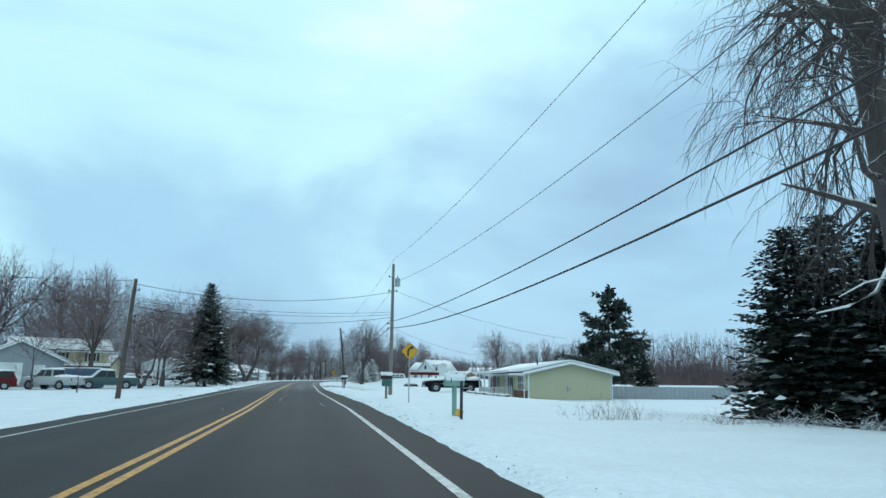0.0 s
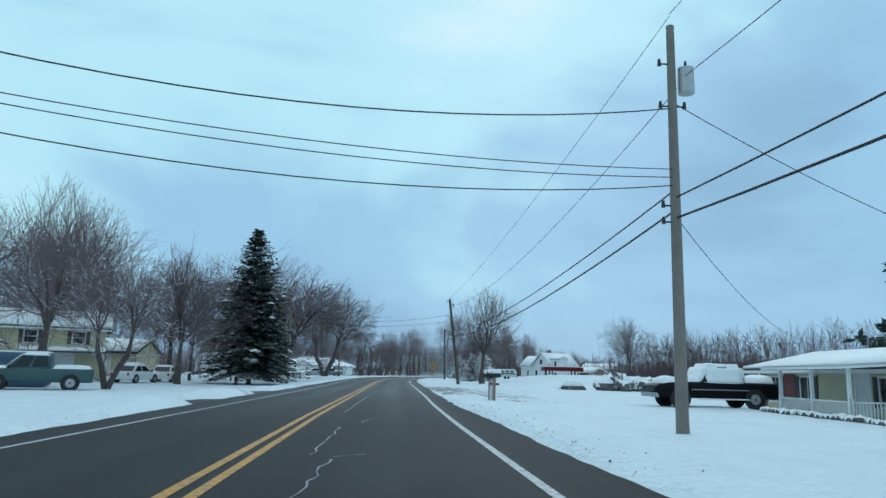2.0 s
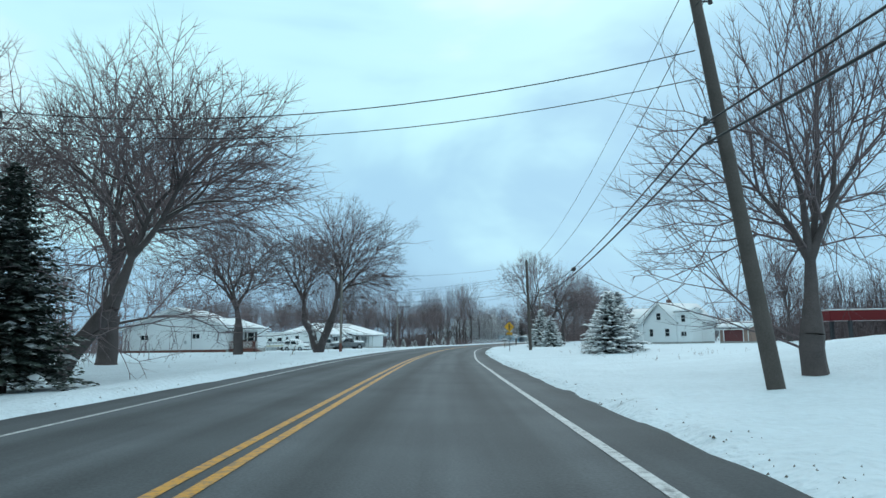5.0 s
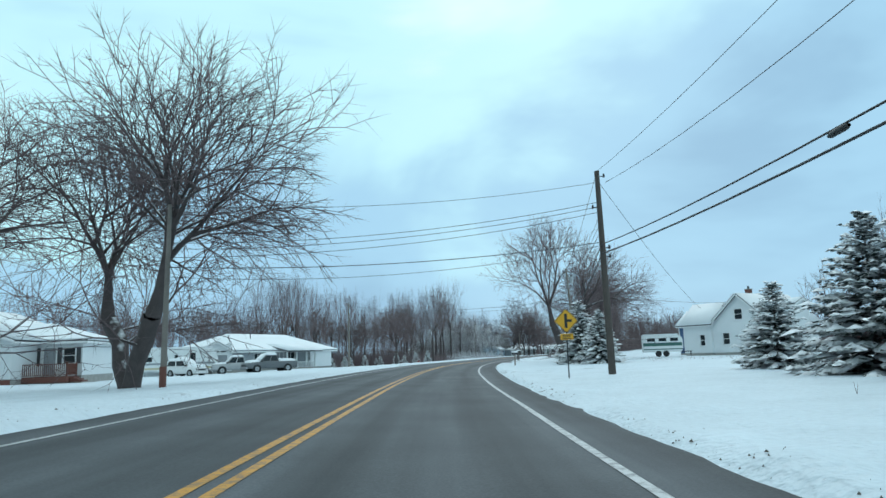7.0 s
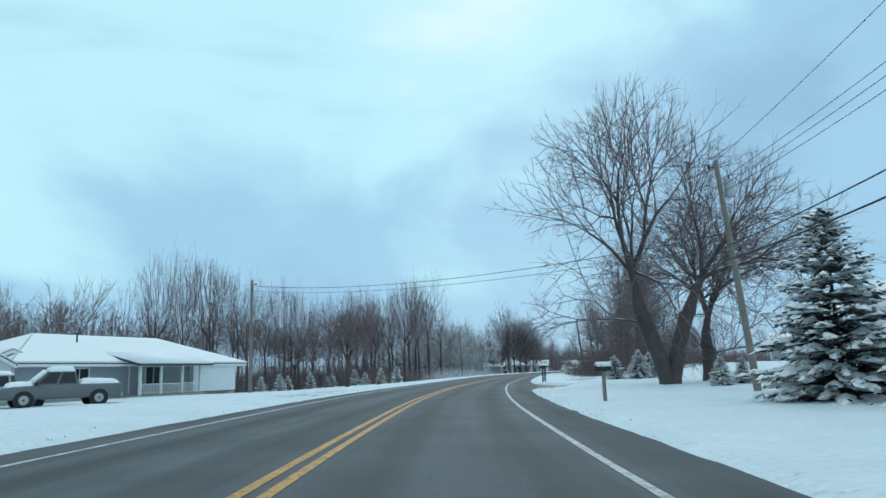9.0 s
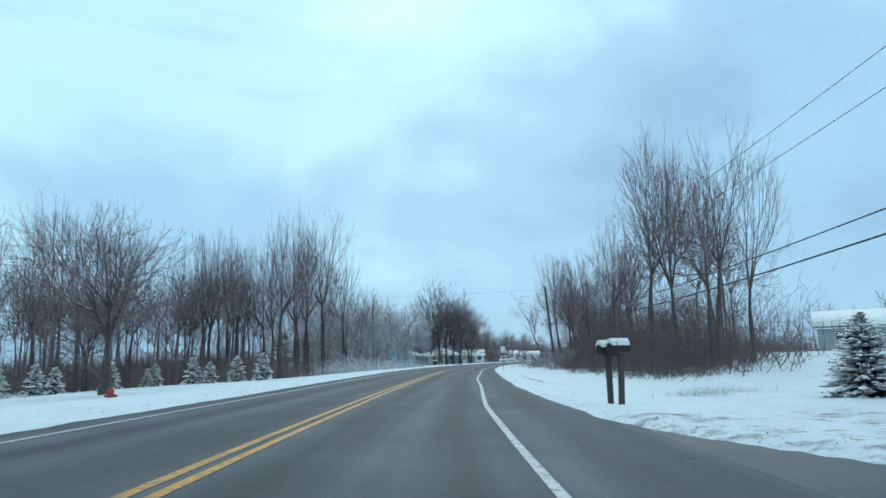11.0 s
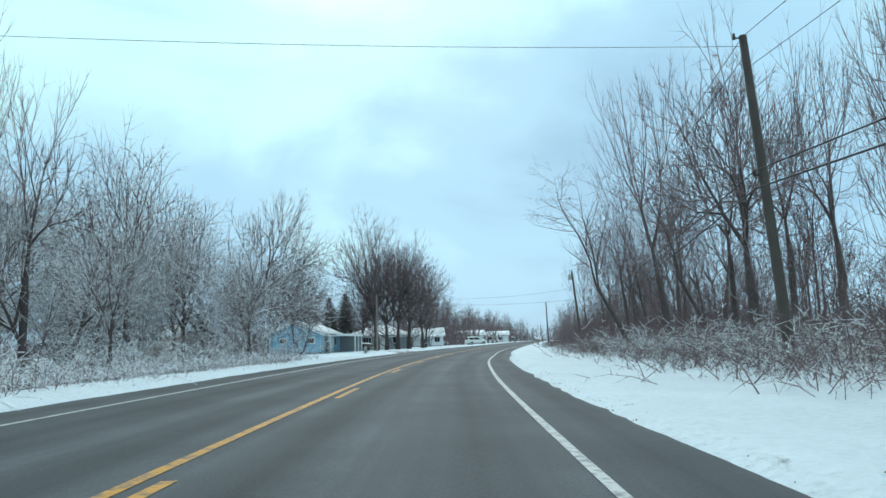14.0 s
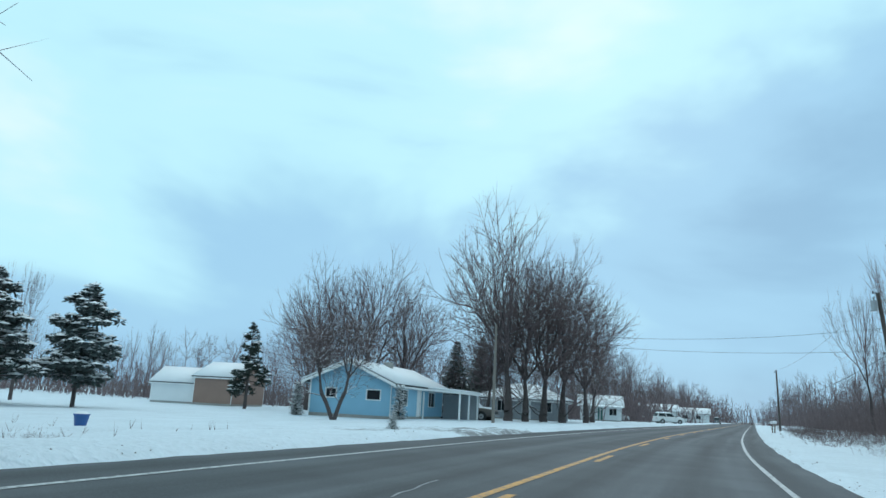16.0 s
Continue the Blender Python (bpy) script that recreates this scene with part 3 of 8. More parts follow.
def grow_tree(seed, height, radius, base=1.2, stems=5, spread=34, trunk_r=0.3, trunks=((0, 0),), low=0.12, gaps=(0.5, 0.32, 0.19), reach=(0.40, 0.15, 0.06), angles=(40, 42, 36), lift=(0.05, 0.03, 0.02, 0.02), twig_r=0.011, wobble=0.10, solo=True, shift=(0, 0), twig_steps=1, coarse=1, side_limbs=0):
    """A bare tree: trunks fork into stems, which carry limbs, branches and twigs, inside a rounded crown. Gives thick lines and thin lines.
    gaps: metres between the shoots of stems, limbs and branches; reach: length of limbs, branches and twigs as a share of the height."""
    rnd = random.Random(seed)
    thick, thin = [], []
    bottom = height * low
    mid = bottom + (height - bottom) * 0.42

    def inside(p):
        x, y = p.x - shift[0], p.y - shift[1]
        dz = (p.z - mid) / ((height - mid) if p.z > mid else (mid - bottom + 0.4))
        a = math.atan2(y, x)
        edge = 1 + 0.13 * math.sin(3 * a + seed) + 0.08 * math.sin(7 * a + 2 * seed + 3 * dz)
        return (x * x + y * y) / (radius * radius) + (dz * dz if dz > 0 else dz ** 4) < edge

    def limb(p, d, length, r, level):
        least = (4, 3, 2) if coarse == 1 else (3, 2, 1)
        step = (0.95, 0.75, 0.7, 0.5)[level] * height / 13 * coarse
        n = max(least[level], int(length / step)) if level < 3 else twig_steps
        step = length / n
        line = [(p.copy(), r)]
        tip = (max(twig_r, r * 0.22), twig_r, 0.0, 0.0)[level]
        sway = Vector((rnd.gauss(0, 1), rnd.gauss(0, 1), rnd.gauss(0, 0.5))) * wobble
        for i in range(n):
            if i % 3 == 2:
                sway = -sway * rnd.uniform(0.4, 1.2)
            j = wobble * 0.7
            d = (d + sway + Vector((rnd.gauss(0, j), rnd.gauss(0, j), rnd.gauss(0, j) + lift[level]))).normalized()
            p = p + d * step
            line.append((p.copy(), r))
            if level < 3 and i and not inside(p):
                tip = 0.0
                break
        n = len(line) - 1
        line = [(q, (tip + (r - tip) * (1 - i / n) ** 0.9) if i < n else tip) for i, (q, _) in enumerate(line)]
        (thick if level < 2 else thin).append(line)
        if level == 3:
            return
        total = step * n
        first = (0.16, 0.12, 0.1)[level]
        s = total * first
        while s < total:
            i = min(int(s / step), n - 1)
            f = s / step - i
            q = line[i][0].lerp(line[i + 1][0], f)
            along = (line[i + 1][0] - line[i][0]).normalized()
            cd = bent(along, angles[level] * rnd.uniform(0.6, 1.25), rnd)
            if cd.z < -0.15 and lift[level + 1] >= 0:
                cd.z *= 0.3
                cd.normalize()
            rr = line[i][1] + (line[i + 1][1] - line[i][1]) * f
            limb(q, cd, height * reach[level] * (1.2 - 0.7 * s / total) * rnd.uniform(0.6, 1.3), max(twig_r * (1.5, 1.1, 0.8)[level], rr * (0.62, 0.56, 0.6)[level]), level + 1)
            s += gaps[level] * rnd.uniform(0.5, 1.5) * (1.0 if s > total * 0.3 else 0.9)

    for m, (lx, ly) in enumerate(trunks):
        foot = Vector((0.12 * lx, 0.12 * ly, -0.15))
        top = Vector((lx, ly, base))
        bend = Vector((lx, ly, 0)) * 0.12
        line = [(foot, trunk_r * 1.5), (foot.lerp(top, 0.14) - bend * 0.5, trunk_r * 1.08)] + [(foot.lerp(top, k) + Vector((rnd.gauss(0, 0.03), rnd.gauss(0, 0.03), 0)) - bend * (1 - k), trunk_r * (1 - 0.2 * k)) for k in (0.4, 0.7, 1.0)]
        thick.append(line)
        axis = (top - line[-2][0]).normalized()
        turn = rnd.uniform(0, 6.3)
        for k in range(side_limbs):
            q = foot.lerp(top, 0.42 + 0.55 * k / side_limbs)
            a = turn + 2.4 * k
            limb(q, Vector((math.cos(a), math.sin(a), 0.35)).normalized(), height * rnd.uniform(0.22, 0.36), trunk_r * rnd.uniform(0.22, 0.34), 0)
        for k in range(stems):
            a = turn + 2 * math.pi * k / stems + rnd.uniform(-0.35, 0.35)
            tilt = radians(spread * rnd.uniform(0.55, 1.2)) if not (solo and k == 0) else radians(4)
            side = axis.orthogonal().normalized()
            side.rotate(Matrix.Rotation(a, 3, axis))
            d = (axis * math.cos(tilt) + side * math.sin(tilt)).normalized()
            p = top - axis * (rnd.uniform(0, 0.25) * base if k else 0)
            limb(p, d, height * rnd.uniform(0.85, 1.1), trunk_r * rnd.uniform(0.50, 0.66), 0)
    return thick, thin


TREES = {}


def snow_lines(lines, rnd, share, least, spare=1.0):
    """Ridges of snow along the upper side of branches that do not stand too steep."""
    out = []
    for line in lines:
        for (a, ra), (b, rb) in zip(line, line[1:]):
            d = b - a
            if abs(d.z) < 0.86 * d.length and rnd.random() < share:
                up = Vector((0, 0, 1))
                out.append([(a + up * ra * 0.9, max(least, ra * 0.75)), (b + up * rb * 0.9, max(least * 0.6, rb * 0.75))])
    return out


def fork_tree(seed, height, radius, trunk_r=0.3, base=0.2, levels=8, trunks=((0, 0),), spread=32, lift=0.06, twig_r=0.008, shoots=1.0, lead=0.0, steps=2, taper=0.92, wobble=0.10, stems=4, skirt=2):
    """A bare tree that forks again and again into an even dome of twigs. base: the clear trunk as a share of the height; lift: how far
    branches turn up (or hang, below 0); lead: how far one stem keeps on upward. Gives thick lines and thin lines."""
    rnd = random.Random(seed)
    lines = []

    def girth(level):
        return trunk_r * (twig_r / trunk_r) ** ((level / levels) ** 0.72)

    def grow(p, d, length, level):
        r = girth(level)
        n = steps if level < levels - 1 else 1
        line = [(p.copy(), r)]
        bend = lift * (0.4 + level / levels)
        for k in range(n):
            d = (d + Vector((rnd.gauss(0, wobble), rnd.gauss(0, wobble), rnd.gauss(0, wobble * 0.6) + bend)) / (1 if n == 1 else 1.4)).normalized()
            p = p + d * (length / n)
            line.append((p.copy(), girth(level + (k + 1) / n)))
        if level >= levels:
            line[-1] = (line[-1][0], 0.0)
            lines.append((level, line))
            return
        lines.append((level, line))
        kids = stems if level == 0 else 3 if rnd.random() < 0.32 else 2
        turn = rnd.uniform(0, 6.3)
        for k in range(kids):
            main = k == 0
            a = spread * (rnd.uniform(0.15, 0.6) * (1 - 0.6 * lead) if main else rnd.uniform(0.7, 1.4))
            side = d.orthogonal().normalized()
            side.rotate(Matrix.Rotation(turn + 2 * math.pi * k / kids + rnd.uniform(-0.5, 0.5), 3, d))
            e = (d * math.cos(radians(a)) + side * math.sin(radians(a))).normalized()
            if main and lead:
                e = (e + Vector((0, 0, 0.5 * lead))).normalized()
            jump = 1 if main or rnd.random() < 0.75 else 2
            grow(p, e, length * taper * rnd.uniform(0.8, 1.12) * (1.0 if main else 0.92), min(level + jump, levels))
        if level >= 1:
            low_down = level < 3
            for _ in range(int(shoots * (2.0 if low_down else 1.0) + rnd.random())):
                a, b = rnd.choice(list(zip(line, line[1:])))
                q = a[0].lerp(b[0], rnd.random())
                grow(q, bent(d, rnd.uniform(45, 85) if low_down else rnd.uniform(35, 75), rnd), length * rnd.uniform(0.7, 1.05), min(levels, level + (2 if low_down and rnd.random() < 0.4 else 3)))

    for lx, ly in trunks:
        top = Vector((lx, ly, height * base))
        foot = Vector((0.1 * lx, 0.1 * ly, -0.15))
        sag = Vector((lx, ly, 0)) * 0.14
        lines.append((0, [(foot, trunk_r * 1.45), (foot.lerp(top, 0.12) - sag * 0.4, trunk_r * 1.1)] + [(foot.lerp(top, k) - sag * (1 - k) + Vector((rnd.gauss(0, 0.03), rnd.gauss(0, 0.03), 0)), trunk_r * (1.05 - 0.05 * k)) for k in (0.4, 0.7, 1.0)]))
        axis = (top - foot).normalized()
        grow(top, axis, height * (1 - base) * 0.11, 0)
        for k in range(skirt):
            q = foot.lerp(top, 0.55 + 0.42 * (k + rnd.random()) / skirt)
            grow(q, bent(axis, rnd.uniform(50, 75), rnd), height * (1 - base) * 0.10, 3)
    # fit the grown crown to the height and spread that the tree has
    pts = np.array([q for _, l in lines for q, _ in l])
    cx, cy = (sum(t[k] for t in trunks) / len(trunks) for k in (0, 1))
    zs = (height - height * base) / max(0.1, np.percentile(pts[:, 2], 99.7) - height * base)
    xs = radius / max(0.1, np.percentile(np.hypot(pts[:, 0] - cx, pts[:, 1] - cy), 97))
    low = height * base

    def fitted(q):
        w = min(1.0, max(0.0, q.z / max(low, 0.01)))
        g = 1 + (xs - 1) * w * min(1.0, 0.35 + 0.65 * math.hypot(q.x - cx * w, q.y - cy * w) / (0.5 * radius))
        return Vector((cx * w + (q.x - cx * w) * g, cy * w + (q.y - cy * w) * g, q.z if q.z < low else low + (q.z - low) * zs))

    thick, thin = [], []
    for level, line in lines:
        (thick if level < levels * 0.55 else thin).append([(fitted(q), r) for q, r in line])
    return thick, thin


def tree_kind(name, twig, sides=6, snow=0.0, **kw):
    thick, thin = (fork_tree if "levels" in kw else grow_tree)(**kw)
    big = [l for l in thick if l[0][1] > 0.055]
    limbs = tubes_mesh("trunk", big, sides)
    limbs.materials.append(BARK)
    crown = tubes_mesh("crown", thin + [l for l in thick if l[0][1] <= 0.055], 3)
    crown.materials.append(twig)
    white = None
    if snow:
        rnd = random.Random(kw["seed"])
        white = tubes_mesh("snow", snow_lines(thick, rnd, 0.8, 0.02) + snow_lines(thin, rnd, snow, 0.011), 3)
        white.materials.append(ROOFSNOW)
    TREES[name] = (limbs, crown, white)


def plant_tree(kind, x, y, label, scale=1.0, turn=0.0, group="bare trees", stretch=1.0, lean=(0, 0)):
    limbs, crown, white = TREES[kind]
    m = Matrix.Translation(spot(x, y, 0.03)) @ Euler((radians(lean[0]), radians(lean[1]), 0)).to_matrix().to_4x4() @ Matrix.Rotation(radians(turn), 4, "Z") @ Matrix.Diagonal((scale, scale, scale * stretch, 1))
    ob = thing("tree", m, label, "tree", group)
    part("trunk", limbs, BARK, ob)
    part("crown", crown, TWIG, ob)
    if white:
        part("snow", white, ROOFSNOW, ob, "snow lying along the branches")["kind"] = "stuff"
    return ob


# oval crowns on many upright limbs
tree_kind("maple", TWIG, seed=3, height=11, radius=5.0, trunk_r=0.32, base=0.10, levels=8, spread=34, lift=0.08, shoots=1.2, stems=5)
tree_kind("maple_b", TWIG, seed=8, height=11, radius=5.4, trunk_r=0.32, base=0.09, levels=8, spread=37, lift=0.06, shoots=1.2, stems=5)
# wide crowns on low forked trunks, twigs hanging at the rim
tree_kind("broad", TWIG, seed=24, height=11.5, radius=7.2, trunk_r=0.28, base=0.20, levels=9, trunks=((-1.2, 0.2), (1.1, -0.3)), spread=31, lift=-0.03, shoots=0.9, wobble=0.13)
tree_kind("broad_b", TWIG, seed=33, height=11.5, radius=7.4, trunk_r=0.38, base=0.16, levels=9, spread=34, lift=-0.02, shoots=1.0, wobble=0.13)
tree_kind("upright", TWIG, seed=5, height=12, radius=4.2, trunk_r=0.19, base=0.16, levels=8, spread=34, lift=0.04, shoots=1.2, lead=0.3)
# slim forest trees
tree_kind("tall", TWIG, 5, seed=14, height=14, radius=3.3, trunk_r=0.19, base=0.20, levels=7, spread=36, lift=0.04, shoots=0.8, twig_r=0.007, lead=0.4)
tree_kind("tall_b", TWIG, 5, seed=15, height=14, radius=3.0, trunk_r=0.18, base=0.14, levels=7, spread=34, lift=0.05, shoots=0.8, twig_r=0.007, lead=0.7, stems=3)
tree_kind("tall_c", TWIG, 5, seed=16, height=14, radius=3.0, trunk_r=0.15, base=0.28, levels=7, spread=36, lift=0.04, shoots=0.8, twig_r=0.007, lead=0.4, stems=3)
tree_kind("dense", TWIG, seed=41, height=13, radius=5.4, trunk_r=0.30, base=0.05, levels=8, spread=36, lift=0.03, twig_r=0.010, shoots=1.1, lead=0.2, stems=5)
tree_kind("snowy", TWIG_SNOWY, seed=52, height=12, radius=6.8, trunk_r=0.20, base=0.10, levels=8, trunks=((-0.7, 0.4), (0.9, -0.4)), spread=33, lift=-0.01, shoots=0.8, wobble=0.13, snow=0.55)
tree_kind("snowy_near", TWIG_SNOWY, seed=55, height=12, radius=6.8, trunk_r=0.22, base=0.10, levels=9, trunks=((-0.8, 0.4), (0.9, -0.4)), spread=33, lift=-0.01, shoots=0.8, wobble=0.13, snow=0.45)
tree_kind("snowy_b", TWIG_SNOWY, seed=53, height=12, radius=5.8, trunk_r=0.24, base=0.08, levels=8, spread=33, lift=0.0, shoots=1.1, wobble=0.13, snow=0.55)
tree_kind("small", TWIG, 5, seed=61, height=5, radius=1.9, trunk_r=0.07, base=0.2, levels=6, spread=32, lift=0.08, twig_r=0.006)
tree_kind("leaning", TWIG, seed=66, height=9, radius=4.0, trunk_r=0.17, base=0.24, levels=8, trunks=((0.9, 0), (-0.5, 0.1)), spread=30, lift=0.05, shoots=0.8, snow=0.12)
# one slanting stem with long level limbs
tree_kind("slanting", TWIG, seed=67, height=14, radius=7.0, base=5.0, stems=2, spread=18, trunk_r=0.17, trunks=((-2.6, 0),), low=0.3, shift=(-5.0, 0), gaps=(0.7, 0.6, 0.45), reach=(0.36, 0.15, 0.07), angles=(58, 48, 45), lift=(0.02, 0.03, 0.03, 0.03), twig_r=0.009, solo=False)
tree_kind("willow", TWIG_DARK, seed=72, height=21, radius=4.0, base=13.0, stems=4, spread=40, trunk_r=0.5, trunks=((-2.2, 0),), low=0.22, shift=(-0.6, 0), gaps=(0.75, 0.55, 0.5), reach=(0.26, 0.20, 0.09), angles=(62, 55, 40), lift=(-0.04, -0.16, -0.5, -0.7), twig_r=0.012, wobble=0.15, twig_steps=2, side_limbs=9)
tree_kind("vee", TWIG, seed=91, height=12, radius=6.6, trunk_r=0.30, base=0.24, levels=9, trunks=((-0.9, 0.2), (0.9, -0.2)), spread=31, lift=-0.01, shoots=0.8, wobble=0.13)


def spruce_meshes(seed, height, radius, whorl=0.30, droop=0.30, fullness=1.0, bare=0.06, pads=0.4, power=1.0):
    """Needle sprays on whorls of drooping boughs, and pads of snow that lie on them."""
    rnd = random.Random(seed)
    v, f, sv, sf = [], [], [], []
    z = height * bare
    while z < height * 0.985:
        t = (z - height * bare) / (height * (1 - bare))
        reach = radius * (1 - t) ** power * rnd.uniform(0.88, 1.08) + 0.06
        n = max(4, int((5 + 9 * (1 - t)) * fullness))
        turn = rnd.uniform(0, 6.3)
        for k in range(n):
            a = turn + 2 * math.pi * k / n + rnd.uniform(-0.2, 0.2)
            L = reach * rnd.uniform(0.72, 1.08)
            out, side = Vector((math.cos(a), math.sin(a), 0)), Vector((-math.sin(a), math.cos(a), 0))
            rise = 0.25 * t - droop * (1 - t) + rnd.gauss(0, 0.06)
            lift_z = rnd.uniform(-0.5, 0.5) * whorl
            m = max(3, int(L / (0.09 + 0.020 * height)))
            for i in range(m + 1):
                s = 0.18 + 0.82 * i / m
                p = out * (L * s) + Vector((0, 0, z + lift_z + rise * L * s + 0.10 * L * s * s + rnd.gauss(0, 0.03)))
                size = (0.065 * height ** 0.5 + 0.10 * L * (1.3 - s)) * rnd.uniform(0.75, 1.25)
                for sd in (-1, 1, 0):
                    dirn = (out * (0.55 if sd else 1.0) + side * (0.85 * sd) + Vector((0, 0, rnd.uniform(-0.45, 0.12)))).normalized()
                    wide = dirn.cross(Vector((0, 0, 1))).normalized()
                    wide = (wide + Vector((0, 0, rnd.uniform(-0.7, 0.7)))).normalized() * (size * 0.30)
                    tip = p + dirn * size
                    mid = p + dirn * (size * 0.45) + Vector((0, 0, 0.03 * size))
                    b = len(v)
                    v.extend((p, mid + wide, tip, mid - wide))
                    f.extend(((b, b + 2, b + 1), (b, b + 3, b + 2)))
                if s > 0.45 and rnd.random() < pads:
                    w, l, h = size * rnd.uniform(0.5, 1.15), size * rnd.uniform(0.7, 1.5), size * rnd.uniform(0.25, 0.45)
                    q = p + Vector((0, 0, 0.05 * size))
                    b = len(sv)
                    ring = [q + out * (l * math.cos(x)) + side * (w * math.sin(x)) + Vector((0, 0, rise * l * math.cos(x) - 0.03)) for x in (0, 1.05, 2.1, 3.14, 4.2, 5.25)]
                    sv.extend(ring)
                    sv.append(q + Vector((0, 0, h)))
                    sf.extend((b + j, b + (j + 1) % 6, b + 6) for j in range(6))
        z += whorl * (0.6 + 0.5 * (1 - t)) * rnd.uniform(0.85, 1.15)
    out = []
    for nm, vv, ff in (("needles", v, f), ("snow", sv, sf)):
        me = bpy.data.meshes.new(nm)
        me.from_pydata(vv, [], ff)
        me.update()
        out.append(me)
    out[1].polygons.foreach_set("use_smooth", [True] * len(out[1].polygons))
    rt = 0.012 * height + 0.03
    trunk = tubes_mesh("trunk", [[(Vector((0, 0, -0.1)), rt * 1.2), (Vector((0, 0, height * 0.3)), rt * 0.8), (Vector((0, 0, height * 0.7)), rt * 0.4), (Vector((0, 0, height * 0.99)), 0.01)]], 8)
    return trunk, out[0], out[1]


SPRUCES = {}


def spruce_kind(name, needle, **kw):
    t, n, s = spruce_meshes(**kw)
    t.materials.append(BARK)
    n.materials.append(needle)
    s.materials.append(ROOFSNOW)
    SPRUCES[name] = (t, n, s)


def plant_spruce(kind, x, y, label, scale=1.0, turn=0.0, group="evergreens", name="spruce_tree", stretch=1.0):
    t, n, s = SPRUCES[kind]
    ob = thing(name, Matrix.Translation(spot(x, y, 0.03)) @ Matrix.Rotation(radians(turn), 4, "Z") @ Matrix.Diagonal((scale, scale, scale * stretch, 1)), label, "tree", group)
    part("trunk", t, BARK, ob)
    part("crown", n, NEEDLE, ob)
    if len(s.polygons):
        part("snow", s, ROOFSNOW, ob, "snow lying on the boughs")["kind"] = "stuff"
    return ob


spruce_kind("big", NEEDLE, seed=1, height=14, radius=4.6, whorl=0.32, droop=0.40, fullness=1.9, bare=0.12, pads=0.025, power=0.78)
spruce_kind("wide", NEEDLE_DARK, seed=18, height=8, radius=3.0, whorl=0.26, droop=0.25, fullness=1.5, bare=0.02, pads=0.03, power=0.6)
spruce_kind("medium", NEEDLE_BLUE, seed=2, height=5.5, radius=2.85, whorl=0.24, droop=0.28, fullness=1.2, bare=0.03, pads=0.62, power=0.82)
spruce_kind("medium_b", NEEDLE_BLUE, seed=6, height=5.0, radius=2.8, whorl=0.24, droop=0.28, fullness=1.2, bare=0.03, pads=0.62, power=0.82)
spruce_kind("little", NEEDLE_BLUE, seed=4, height=1.3, radius=0.5, whorl=0.12, droop=0.1, bare=0.04, pads=0.6)


def pine_meshes(seed, height, radius, tiers=13, bare=0.2, snow=0.0, power=0.6, tuft=0.5):
    """Uneven tiers of level boughs that end in tufts of needles, with gaps between them."""
    rnd = random.Random(seed)
    v, f, sv, sf, wood = [], [], [], [], []
    for k in range(tiers):
        t = k / (tiers - 1)
        z = height * (bare + (0.97 - bare) * t)
        for j in range(rnd.randint(4, 6) if t < 0.85 else 4):
            a = rnd.uniform(0, 2 * math.pi)
            L = radius * ((1 - t) ** power * rnd.uniform(0.45, 1.12) + 0.08)
            out = Vector((math.cos(a), math.sin(a), 0))
            side = Vector((-out.y, out.x, 0))
            p0 = Vector((0, 0, z + rnd.uniform(-0.3, 0.3)))
            tip = p0 + out * L + Vector((0, 0, rnd.uniform(-0.05, 0.28) * L))
            wood.append([(p0, 0.02 + 0.012 * L), (tip, 0.012)])
            for i in range(max(2, int(L / (0.30 * tuft / 0.5)))):
                s = 0.35 + 0.65 * rnd.random()
                c = p0.lerp(tip, s) + side * rnd.gauss(0, 0.20 * L * s) + Vector((0, 0, rnd.gauss(0.05, 0.12)))
                size = tuft * rnd.uniform(0.7, 1.25)
                for _ in range(15):
                    d = Vector((rnd.gauss(0, 1), rnd.gauss(0, 1), rnd.gauss(0.25, 0.55))).normalized()
                    w = d.cross(Vector((rnd.gauss(0, 1), rnd.gauss(0, 1), rnd.gauss(0, 1)))).normalized() * (size * 0.15)
                    b = len(v)
                    v.extend((c, c + d * size * 0.55 + w, c + d * size, c + d * size * 0.55 - w))
                    f.extend(((b, b + 1, b + 2), (b, b + 2, b + 3)))
                if rnd.random() < snow:
                    b = len(sv)
                    q = c + Vector((0, 0, size * 0.5))
                    w, l = size * rnd.uniform(0.5, 0.9), size * rnd.uniform(0.6, 1.1)
                    sv.extend(q + out * (l * math.cos(x)) + side * (w * math.sin(x)) + Vector((0, 0, rnd.uniform(-0.12, 0.02) * size)) for x in (0, 1.05, 2.1, 3.14, 4.2, 5.25))
                    sv.append(q + Vector((0, 0, size * 0.28)))
                    sf.extend((b + j2, b + (j2 + 1) % 6, b + 6) for j2 in range(6))
    out = []
    for nm, vv, ff in (("needles", v, f), ("snow", sv, sf)):
        me = bpy.data.meshes.new(nm)
        me.from_pydata(vv, [], ff)
        me.update()
        out.append(me)
    rt = 0.014 * height + 0.03
    trunk = tubes_mesh("trunk", [[(Vector((0, 0, -0.1)), rt * 1.2), (Vector((0, 0, height * 0.3)), rt * 0.85), (Vector((0, 0, height * 0.7)), rt * 0.45), (Vector((0, 0, height * 0.97)), 0.02)]] + wood, 6)
    return trunk, out[0], out[1]


def pine_kind(name, needle, **kw):
    t, n, sn = pine_meshes(**kw)
    t.materials.append(BARK)
    n.materials.append(needle)
    sn.materials.append(ROOFSNOW)
    SPRUCES[name] = (t, n, sn)


